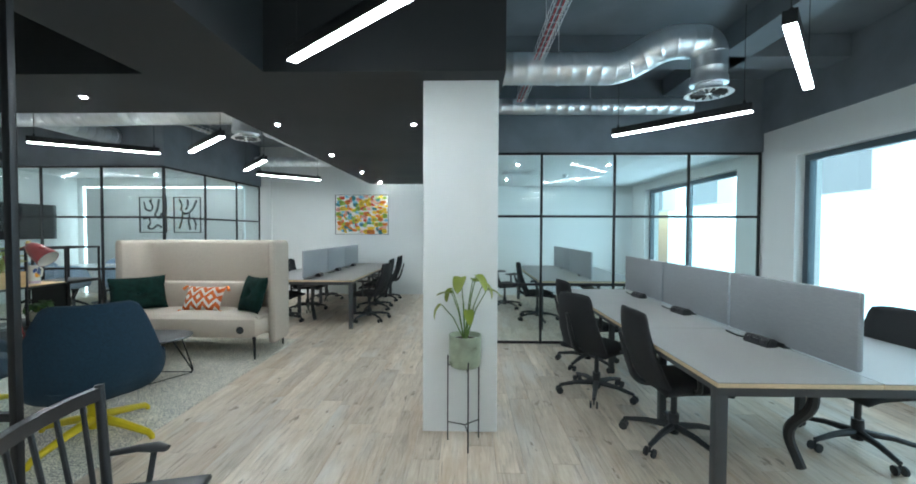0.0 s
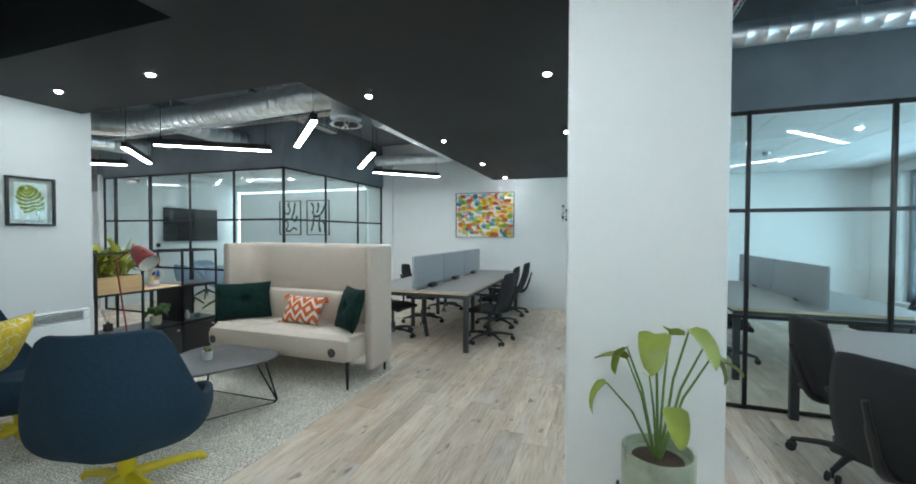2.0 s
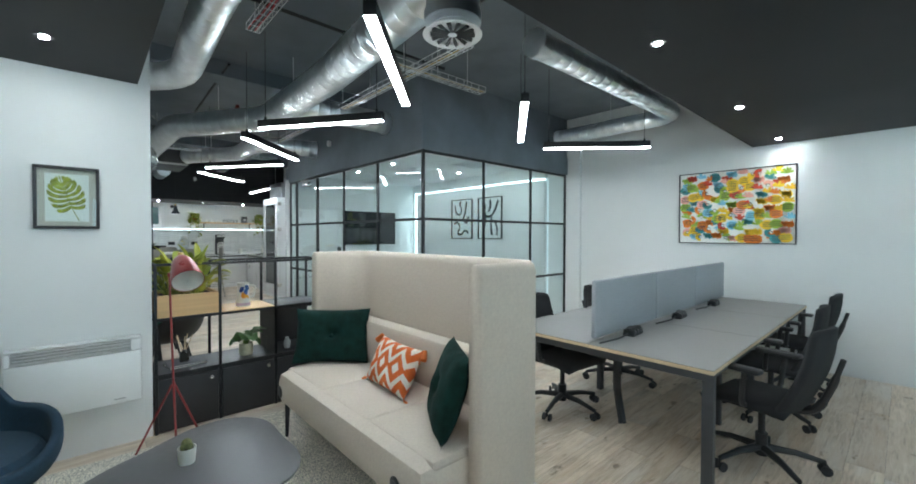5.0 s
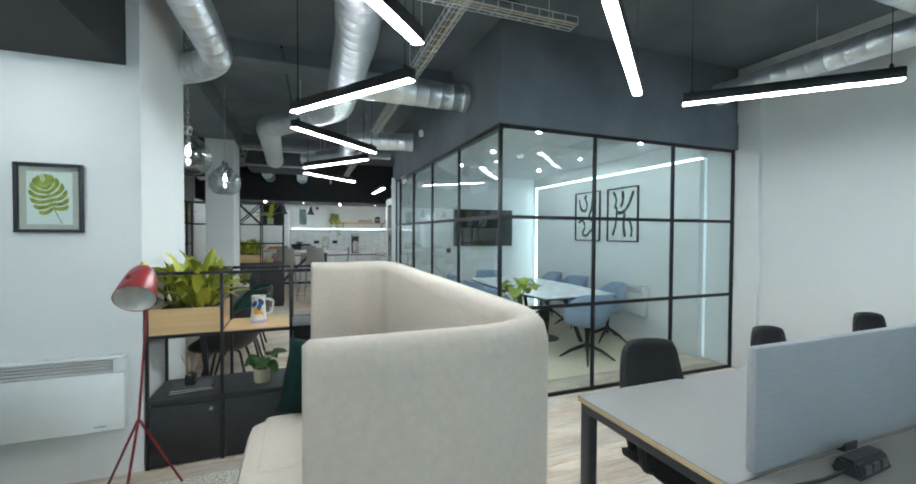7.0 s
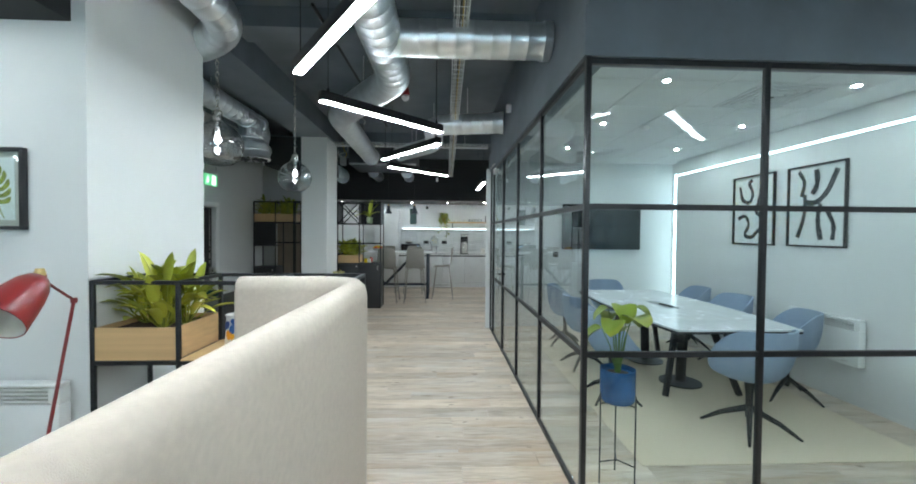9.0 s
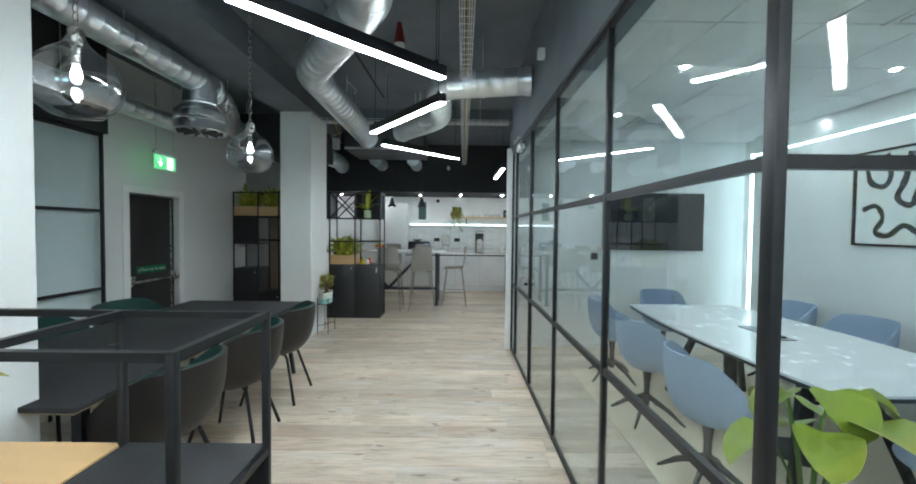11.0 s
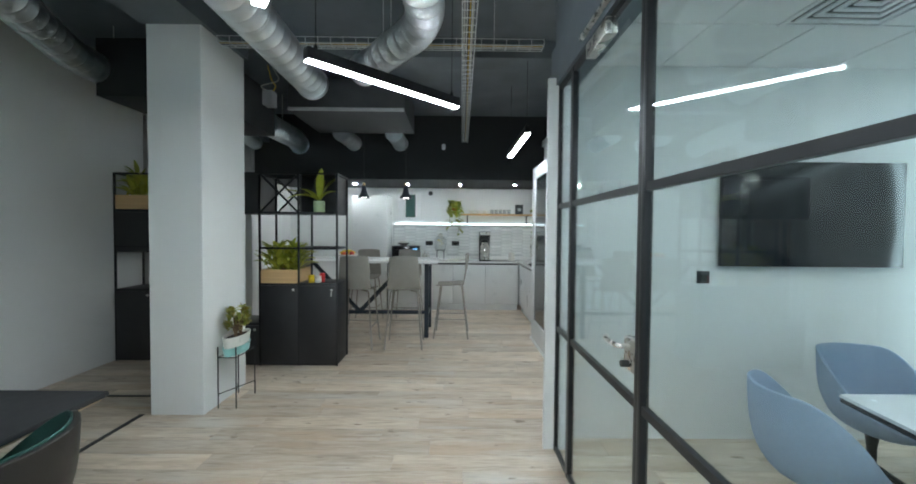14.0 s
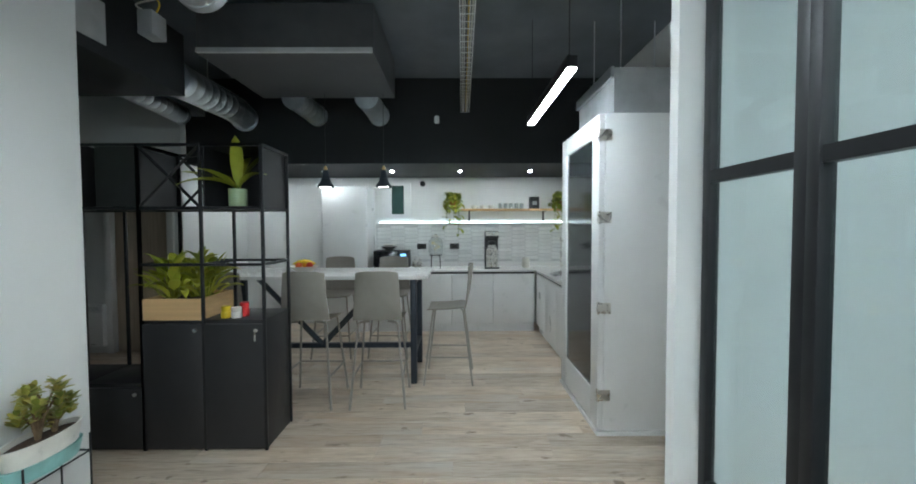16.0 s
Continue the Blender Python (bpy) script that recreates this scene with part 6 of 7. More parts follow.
# ---------- kitchen ----------
KWHITE = mat("white_gloss_cabinet", (0.76, 0.77, 0.77), 0.3, var=0.02, scale=4, bump=0.01)
STONE = mat("white_quartz_worktop", (0.78, 0.78, 0.77), 0.25, var=0.04, scale=40, bump=0.01)
# near-black carcass colour that paints the shade in the gaps round the doors
SHAD = mat("shadow_gap", (0.05, 0.05, 0.05), 0.8)
KX = -13.53


def base_unit(x0, x1, y0, y1, face):
    """A floor cabinet without handles; face: the side that opens."""
    g = thing("base_cabinet", pose(0, 0, 0), "white handleless kitchen base cabinet", "cabinet", "base cabinets")
    part("carcass", boxes((x0, x1 - (0.022 if face == "x" else 0), y0 + (0.022 if face == "y" else 0), y1, 0.12, 0.895)), SHAD, g)
    if face == "x":
        part("door", boxes((x1 - 0.02, x1, y0 + 0.002, y1 - 0.002, 0.125, 0.865), bev=0.002), KWHITE, g)
        part("plinth", boxes((x0, x1 - 0.05, y0, y1, 0, 0.118)), KWHITE, g)
    else:
        part("door", boxes((x0 + 0.002, x1 - 0.002, y0, y0 + 0.02, 0.125, 0.865), bev=0.002), KWHITE, g)
        part("plinth", boxes((x0, x1, y0 + 0.05, y1, 0, 0.118)), KWHITE, g)


for k in range(4):
    base_unit(WX + 0.01, KX, 4.84 + k * 0.615, 4.84 + (k + 1) * 0.615, "x")
for k in range(3):
    base_unit(KX + k * 0.6, KX + (k + 1) * 0.6, 7.32, 8.09, "y")
wt = thing("worktop", pose(0, 0, 0), "continuous white quartz kitchen worktop", "worktop")
part("slab", boxes((WX + 0.003, KX + 0.015, 4.83, 8.09, 0.898, 0.925), (KX + 0.0151, KX + 1.82, 7.305, 7.50, 0.898, 0.925), (KX + 0.0151, KX + 0.75, 7.5001, 8.09, 0.898, 0.925), (KX + 1.2, KX + 1.82, 7.5001, 8.09, 0.898, 0.925), (KX + 0.7501, KX + 1.1999, 7.88, 8.09, 0.898, 0.925)), STONE, wt)
part("upstand", boxes((WX + 0.003, WX + 0.022, 4.83, 8.09, 0.9255, 1.0)), STONE, wt)
sink = thing("kitchen_sink", pose(KX + 0.975, 7.69, 0.9), "stainless steel inset kitchen sink with a swan neck tap", "sink")
part("bowl", boxes((-0.22, 0.22, -0.185, -0.17, -0.18, 0.0), (-0.22, 0.22, 0.17, 0.185, -0.18, 0), (-0.22, -0.205, -0.17, 0.17, -0.18, 0), (0.205, 0.22, -0.17, 0.17, -0.18, 0), (-0.205, 0.205, -0.17, 0.17, -0.18, -0.17)), CHROME, sink)
bm = bmesh.new()
sweep(bm, bend([(0, 0.25, 0.02), (0, 0.25, 0.38), (0, 0.06, 0.38), (0, 0.06, 0.24)], 0.09), 0.012, 10)
part("tap", bm, CHROME, sink)

tall = thing("tall_cabinet", pose(0, 0, 0), "tall white kitchen cabinet", "cabinet")
part("carcass", boxes((WX + 0.005, -13.572, 4.16, 4.82, 0.0, 2.16)), KWHITE, tall)
part("door", boxes((-13.57, -13.55, 4.163, 4.817, 0.11, 2.157), bev=0.002), KWHITE, tall)
wc = thing("wall_cabinet", pose(0, 0, 0), "white framed wall hatch with green glass", "cabinet")
part("frame", boxes((WX + 0.002, WX + 0.06, 4.95, 5.10, 1.72, 2.27), (WX + 0.002, WX + 0.06, 5.30, 5.41, 1.72, 2.27), (WX + 0.002, WX + 0.06, 5.1001, 5.2999, 1.72, 1.77), (WX + 0.002, WX + 0.06, 5.1001, 5.2999, 2.23, 2.27)), KWHITE, wc)
part("glass_panel", boxes((WX + 0.02, WX + 0.03, 5.10, 5.30, 1.77, 2.23)), mat("dark_green_glass", (0.04, 0.09, 0.08), 0.15), wc)

sh = thing("wall_shelf", pose(0, 0, 0), "long pale oak shelf on black brackets", "shelf")
part("board", boxes((WX + 0.002, WX + 0.24, 6.22, 8.09, 1.815, 1.845), bev=0.003), OAK, sh)
for y in (6.35, 7.55):
    part("bracket", boxes((WX + 0.002, WX + 0.012, y - 0.012, y + 0.012, 1.66, 1.8149), (WX + 0.012, WX + 0.2, y - 0.012, y + 0.012, 1.803, 1.8149)), BLACKMETAL, sh)
led = thing("led_strip", pose(0, 0, 0), "glowing white led strip along the splashback top", "light strip", "led strips")
part("glowing_strip", boxes((WX + 0.012, WX + 0.03, 4.90, 8.08, 1.628, 1.645)), LEDON, led)
part("profile", boxes((WX + 0.001, WX + 0.034, 4.88, 8.09, 1.608, 1.6275)), CHROME, led)

for k, y in enumerate((6.42, 6.56, 6.70)):
    g = thing("tea_cup", pose(WX + 0.12, y, 1.845), "small white cup on the shelf", "cup", "cups")
    bm = bmesh.new()
    lathe(bm, [(0.025, 0), (0.042, 0.03), (0.045, 0.055), (0.041, 0.055), (0.03, 0.012), (0.002, 0.01)], 18)
    part("body", bm, POTWHITE, g)
    bm = bmesh.new()
    sweep(bm, bend([(0, 0.042, 0.045), (0, 0.07, 0.04), (0, 0.04, 0.018)], 0.02), 0.004, 6)
    part("handle", bm, POTWHITE, g)
TUMBLER = pane_glass("tumbler_glass", (0.93, 0.95, 0.95), 0.10)
for k in range(5):
    g = thing("drinking_glass", pose(WX + 0.12, 6.84 + k * 0.085, 1.845), "clear drinking glass on the shelf", "glass", "glasses")
    bm = bmesh.new()
    lathe(bm, [(0.028, 0), (0.033, 0.09), (0.031, 0.09), (0.027, 0.008), (0.002, 0.006)], 16)
    part("body", bm, TUMBLER, g)
rb = thing("kitchen_tin", pose(WX + 0.12, 7.38, 1.845), "dark metal canister on the shelf", "canister")
part("body", boxes((-0.06, 0.06, -0.075, 0.075, 0, 0.17), bev=0.008), mat("dark_tin", (0.06, 0.065, 0.07), 0.35, metal=0.6), rb)
part("lid", boxes((-0.062, 0.062, -0.077, 0.077, 0.171, 0.19), bev=0.006), BLACKPLASTIC, rb)
part("label_plate", boxes((0.0602, 0.062, -0.035, 0.035, 0.06, 0.12)), mat("grey_plate", (0.4, 0.42, 0.43), 0.5), rb)


def trailing(x, y, z, seed):
    rnd = random.Random(seed)
    g = thing("trailing_plant", pose(x, y, z), "trailing ivy-leaved plant in a terracotta pot", "potted plant", "trailing plants")
    bm = bmesh.new()
    lathe(bm, [(0.04, 0), (0.058, 0.10), (0.062, 0.10), (0.062, 0.12), (0.05, 0.12), (0.045, 0.1), (0.002, 0.1)], 18)
    part("pot", bm, mat("terracotta", (0.40, 0.14, 0.06), 0.8, var=0.15, scale=20), g)
    for k in range(8):
        a, hang = k * 2.4, (0.46 if k < 4 else 0.10) * rnd.uniform(0.6, 1.1)
        out = Vector((0.13 if k < 4 else max(-0.06, 0.11 * math.cos(a) + 0.02), 0.10 * math.sin(a), 0))
        pts = bend([(0, 0, 0.1), out * 0.6 + Vector((0, 0, 0.26)), out + Vector((0, 0, 0.16)), out * 1.1 + Vector((0, 0, 0.1 - hang))], 0.06, 4)
        end = pts.pop()
        pts += [pts[-1].lerp(end, q / 6) for q in range(1, 7)]
        bm = bmesh.new()
        sweep(bm, pts, 0.003, 5)
        vine = part("vine", bm, STEM, g)
        bm = bmesh.new()
        for i, p in enumerate(pts[3:]):
            for s in (0,):
                leaf(bm, p, rnd.uniform(0, 6.28), rnd.uniform(-0.6, 0.6), rnd.uniform(0.08, 0.13), rnd.uniform(0.06, 0.09), 0.5, "heart", 5, 0.15)
        part("leaves", bm, LEAFLIME if k % 3 else LEAF, vine, angle=180)


trailing(WX + 0.15, 6.10, 1.845, 3)
trailing(WX + 0.15, 7.78, 1.845, 7)

mw = thing("microwave_oven", pose(-13.82, 5.15, 0.925), "black countertop microwave oven", "microwave")
part("body", boxes((-0.19, 0.17, -0.26, 0.26, 0.012, 0.28), bev=0.006), BLACKPLASTIC, mw)
part("door", boxes((0.171, 0.185, -0.255, 0.12, 0.018, 0.274), bev=0.004), SCREEN, mw)
part("control_panel", boxes((0.171, 0.183, 0.125, 0.255, 0.018, 0.274), bev=0.004), BLACKPLASTIC, mw)
part("display", boxes((0.1832, 0.184, 0.15, 0.23, 0.20, 0.235)), glow("blue_display", (0.1, 0.5, 1.0), 1.2), mw)
for k in range(2):
    g = thing("serving_bowl", pose(-13.82, 5.10, 1.205 + k * 0.035), "shallow ceramic bowl stacked on the microwave", "bowl", "bowls")
    bm = bmesh.new()
    lathe(bm, [(0.04, 0), (0.12 - 0.03 * k, 0.05), (0.125 - 0.03 * k, 0.055), (0.11 - 0.03 * k, 0.05), (0.04, 0.012), (0.002, 0.01)], 22)
    part("body", bm, POTWHITE if k else mat("dark_bowl", (0.06, 0.055, 0.05), 0.5), g)
dp = thing("drinks_dispenser", pose(-13.82, 5.82, 0.925), "glass lemon water dispenser on a wire stand", "drinks dispenser")
bm = bmesh.new()
sweep(bm, [(0, 0, z) for z in (0.20, 0.205, 0.25, 0.40, 0.45, 0.475)], [0.03, 0.10, 0.115, 0.115, 0.09, 0.06], 24)
q = part("jar", bm, TUMBLER, dp, "clear glass jar")
q.visible_shadow = False
bm = bmesh.new()
lathe(bm, [(0.065, 0.476), (0.07, 0.49), (0.03, 0.51), (0.012, 0.53)], 18)
part("lid", bm, CHROME, dp)
bm = bmesh.new()
for k in range(6):
    a = k * 1.1
    lathe(bm, [(0.03, 0.30 + 0.02 * k), (0.03, 0.306 + 0.02 * k)], 12, (0.05 * math.cos(a), 0.05 * math.sin(a), 0))
part("lemon_slices", bm, mat("lemon", (0.75, 0.55, 0.06), 0.5), dp)
bm = bmesh.new()
for k in range(4):
    a = radians(45 + 90 * k)
    rod(bm, (0.10 * math.cos(a), 0.10 * math.sin(a), 0), (0.09 * math.cos(a), 0.09 * math.sin(a), 0.21), 0.005, 6)
ring = [(0.1 * math.cos(k * 0.3142), 0.1 * math.sin(k * 0.3142), 0.2) for k in range(21)]
sweep(bm, ring, 0.005, 6, caps=False)
part("wire_stand", bm, BLACKMETAL, dp)
cb = thing("coffee_brewer", pose(-13.80, 6.68, 0.925), "tall filter coffee brewer with a steel flask", "coffee machine")
part("tower", boxes((-0.12, 0.0, -0.10, 0.10, 0.0, 0.57), (0.0, 0.14, -0.10, 0.10, 0.46, 0.57), (0.0, 0.14, -0.11, 0.11, 0.0, 0.025), bev=0.006), BLACKPLASTIC, cb)
part("steel_band", boxes((0.1405, 0.145, -0.1, 0.1, 0.50, 0.56)), CHROME, cb)
bm = bmesh.new()
lathe(bm, [(0.085, 0.027), (0.088, 0.28), (0.06, 0.34), (0.06, 0.36)], 24, (0.09, 0, 0))
fk = part("flask", bm, CHROME, cb, "brushed steel vacuum flask")
bm = bmesh.new()
lathe(bm, [(0.064, 0.361), (0.07, 0.40), (0.04, 0.43), (0.003, 0.435)], 20, (0.09, 0, 0))
part("flask_lid", bm, BLACKPLASTIC, fk)
for nm, x, y, r, h, mt_, lb in (("sugar_canister", -13.85, 7.22, 0.06, 0.16, POTWHITE, "white ceramic canister on the worktop"), ("paper_roll", -13.7, 7.82, 0.055, 0.24, POTWHITE, "white kitchen paper roll on a stand"),
                                ("cutlery_pot", -13.80, 5.50, 0.045, 0.12, CHROME, "steel pot holding utensils"), ("cutlery_pot", -13.72, 5.58, 0.04, 0.11, CHROME, "steel pot holding utensils")):
    g = thing(nm, pose(x, y, 0.925), lb, nm.split("_")[1])
    bm = bmesh.new()
    lathe(bm, [(r, 0), (r, h), (r * 0.85, h), (r * 0.8, h * 0.4), (0.003, h * 0.4)] if nm == "cutlery_pot" else [(r, 0), (r, h * 0.9), (r * 0.8, h), (0.004, h)], 20)
    part("body", bm, mt_, g)
    if nm == "cutlery_pot":
        for k in range(6):
            bm = bmesh.new()
            rod(bm, (0, 0, 0.05), (0.035 * math.cos(k), 0.035 * math.sin(k), h + 0.07), 0.003, 5)
            part("utensil", bm, CHROME, g)
for y in (5.58, 6.11):
    plate(pose(WX + 0.026, y, 1.25, 0, 0, 90), 0.15, 0.09)
rng = thing("dish_rack", pose(-12.75, 7.45, 0.925), "small wire dish rack by the sink", "dish rack")
bm = bmesh.new()
for k in range(7):
    rod(bm, (-0.15 + 0.05 * k, -0.08, 0.01), (-0.15 + 0.05 * k, 0.08, 0.05), 0.003, 5)
for y in (-0.08, 0.08):
    rod(bm, (-0.16, y, 0.01), (0.16, y, 0.01), 0.004, 5)
part("wires", bm, BLACKMETAL, rng)
alarm = thing("wall_alarm", pose(WX + 0.001, 5.60, 2.26, 0, 90, 0), "small round dark wall sensor", "sensor")
bm = bmesh.new()
lathe(bm, [(0.045, 0), (0.045, 0.02), (0.02, 0.03), (0.003, 0.03)], 18)
part("body", bm, BLACKPLASTIC, alarm)

# high table and bar stools
ht = thing("high_table", pose(0, 0, 0), "long white-topped high table on a dark steel frame", "high table")
part("tabletop", boxes((-12.30, -11.45, 3.55, 5.86, 1.05, 1.085), bev=0.003), STONE, ht)
TBLUE = mat("dark_blue_steel", (0.03, 0.04, 0.055), 0.45, metal=0.3)
for y in (3.70, 5.71):
    for x in (-11.56, -12.20):
        part("leg", boxes((x - 0.03, x + 0.03, y - 0.03, y + 0.03, 0, 1.049), bev=0.003), TBLUE, ht)
    part("end_rail", boxes((-12.17, -11.59, y - 0.025, y + 0.025, 0.995, 1.045)), TBLUE, ht)
part("foot_rail", boxes((-11.90, -11.85, 3.73, 5.68, 0.27, 0.32)), TBLUE, ht)
for y in (3.70, 5.71):
    part("foot_cross", boxes((-12.17, -11.59, y - 0.02, y + 0.02, 0.275, 0.315)), TBLUE, ht)
for a, b in ((4.70, 4.0), (4.70, 5.4)):
    bm = bmesh.new()
    sweep(bm, [(-11.875, a, 0.30), (-11.875, b, 1.04)], 0.03, 4)
    part("brace", bm, TBLUE, ht)
TAUPE = mat("taupe_moulded_plastic", (0.27, 0.25, 0.22), 0.55, var=0.05, scale=12, bump=0.03)
STOOLLEG = mat("taupe_steel_tube", (0.33, 0.31, 0.28), 0.4, metal=0.4)


def bar_stool():
    g = thing("bar_stool", pose(0, 0, 0), "taupe moulded bar stool with a low back and slim legs", "bar stool", "bar stools")
    bm = bmesh.new()

    def sheet(u, v):
        x = (u - 0.5)
        if v < 0.55:
            t = v / 0.55
            return (x * 0.43, 0.21 - 0.38 * t, 0.755 + 0.02 * (2 * x) ** 2 - 0.02 * math.sin(math.pi * t) - 0.03 * (1 - t) ** 3)
        t = (v - 0.55) / 0.45
        w = 0.43 - 0.07 * t
        return (x * w, -0.17 - 0.05 * math.sin(t * 1.5) - 0.03 * t + 0.05 * (2 * x) ** 2 * t, 0.755 + 0.43 * t ** 1.15 - 0.02 * (2 * abs(x)) ** 4 * t)
    grid(bm, sheet, 10, 18)
    thicken(part("shell", bm, TAUPE, g, angle=80), 0.012)
    for sx in (-1, 1):
        for sy in (-1, 1):
            bm = bmesh.new()
            sweep(bm, bend([(sx * 0.08, sy * 0.12, 0.735), (sx * 0.17, sy * 0.15, 0.73), (sx * 0.235, sy * 0.24, 0.0)], 0.03), 0.010, 8)
            part("leg", bm, STOOLLEG, g)
    for a, b in (((-0.21, 0.22, 0.27), (0.21, 0.22, 0.27)), ((-0.21, -0.21, 0.27), (-0.21, 0.21, 0.27)), ((0.21, -0.21, 0.27), (0.21, 0.21, 0.27))):
        bm = bmesh.new()
        rod(bm, a, b, 0.008, 8)
        part("footrest", bm, STOOLLEG, g)
    return g


BS = bar_stool()
BS.matrix_basis = pose(-11.20, 4.84, 0, 0, 0, 88)
for x, y, a in ((-11.20, 5.45, 92), (-11.22, 4.10, 90), (-11.72, 6.06, 178), (-12.55, 4.65, -90), (-12.55, 5.33, -92)):
    copy_thing(BS, pose(x, y, 0, 0, 0, a))
fb = thing("fruit_bowl", pose(-11.85, 4.52, 1.085), "white bowl of bananas and oranges on the table", "fruit bowl")
bm = bmesh.new()
lathe(bm, [(0.07, 0), (0.15, 0.06), (0.155, 0.065), (0.14, 0.06), (0.06, 0.012), (0.002, 0.01)], 26)
part("bowl", bm, POTWHITE, fb)
for k, (x, y, r, col) in enumerate(((-0.04, -0.07, 0.038, (0.75, 0.28, 0.01)), (0.05, 0.08, 0.036, (0.6, 0.06, 0.03)), (0.0, 0.02, 0.037, (0.75, 0.3, 0.01)), (0.06, -0.03, 0.034, (0.7, 0.12, 0.03)))):
    bm = bmesh.new()
    lathe(bm, [(0.003, 0.04)] + [(r * math.sin(math.pi * i / 8), 0.04 + r - r * math.cos(math.pi * i / 8)) for i in range(1, 8)] + [(0.003, 0.04 + 2 * r * 0.97)], 14, (x, y, 0))
    part("fruit", bm, mat("fruit_skin", col, 0.45, var=0.15, scale=20), fb)
for k in range(3):
    bm = bmesh.new()
    sweep(bm, bend([(0.03 * k - 0.04, -0.11, 0.085), (0.03 * k - 0.03, 0.0, 0.125), (0.03 * k - 0.05, 0.11, 0.085)], 0.09, 6), [0.006] + [0.017] * 7 + [0.006], 8)
    part("banana", bm, mat("banana_skin", (0.78, 0.55, 0.04), 0.5), fb)


def bell_pendant(x, y, z):
    g = thing("bell_pendant", pose(x, y, z), "small dark blue metal pendant lamp with brass cap", "pendant lamp", "bell pendants")
    bm = bmesh.new()
    sweep(bm, [(0, 0, q) for q in (0.11, 0.09, 0.03, -0.02, -0.06, -0.075)], [0.018, 0.03, 0.04, 0.055, 0.085, 0.088], 24, caps=False)
    s = thicken(part("shade", bm, TBLUE, g), 0.003)
    bm = bmesh.new()
    lathe(bm, [(0.05, -0.06), (0.06, -0.068), (0.002, -0.07)], 18)
    part("bulb", bm, DOWNON_SOFT, s, "glowing bulb")
    bm = bmesh.new()
    lathe(bm, [(0.018, 0.10), (0.02, 0.125), (0.008, 0.15)], 12)
    part("brass_cap", bm, mat("brass", (0.72, 0.5, 0.22), 0.3, metal=1.0), g)
    bm = bmesh.new()
    rod(bm, (0, 0, 0.14), (0, 0, TOP - z), 0.003, 5)
    part("cord", bm, BLACKPLASTIC, g)


DOWNON_SOFT = glow("lit_pendant_bulb", (1.0, 0.96, 0.9), 9.0)
bell_pendant(-11.85, 4.765, 2.05)
bell_pendant(-11.85, 5.375, 2.05)

# white glazed booth
pod = thing("phone_booth", pose(0, 0, 0), "white phone booth cabinet with a glazed hinged door", "phone booth")
part("carcass", boxes((-11.55, -10.52, 7.225, 8.08, 0.03, 2.38), bev=0.006), KWHITE, pod)
part("plinth", boxes((-11.57, -10.50, 7.17, 8.08, 0.0, 0.029)), KWHITE, pod)
pd = part("door", boxes((-11.55, -11.40, 7.18, 7.224, 0.035, 2.375), (-10.68, -10.525, 7.18, 7.224, 0.035, 2.375), (-11.3999, -10.6801, 7.18, 7.224, 2.22, 2.375), (-11.3999, -10.6801, 7.18, 7.224, 0.035, 0.30), bev=0.003), KWHITE, pod)
part("glass_panel", boxes((-11.40, -10.68, 7.195, 7.205, 0.30, 2.22)), mat("dark_tinted_glass", (0.02, 0.024, 0.026), 0.06, var=0.02), pd)
for z in (0.30, 0.95, 1.62, 2.22):
    part("hinge", boxes((-10.545, -10.505, 7.175, 7.19, z - 0.045, z + 0.045), (-10.525, -10.508, 7.176, 7.27, z - 0.04, z + 0.04), bev=0.003), CHROME, pd)
part("handle", boxes((-11.51, -11.495, 7.15, 7.165, 1.15, 1.45), (-11.51, -11.495, 7.165, 7.18, 1.17, 1.19), (-11.51, -11.495, 7.165, 7.18, 1.41, 1.43)), CHROME, pd)
pu = thing("ventilation_unit", pose(0, 0, 0), "grey metal ventilation box above the booth", "ventilation unit")
part("casing", boxes((-11.45, -10.6, 7.31, 8.05, 2.385, 2.74), bev=0.01), mat("light_grey_casing", (0.40, 0.42, 0.43), 0.5), pu)
part("flange", boxes((-11.46, -10.59, 7.285, 7.309, 2.66, 2.74)), GALV, pu)
for x, y in ((-11.3, 7.4), (-10.7, 7.4), (-11.3, 7.95), (-10.7, 7.95)):
    bm = bmesh.new()
    rod(bm, (x, y, 2.7), (x, y, TOP), 0.006, 6)
    part("hanger_rod", bm, GALV, pu)


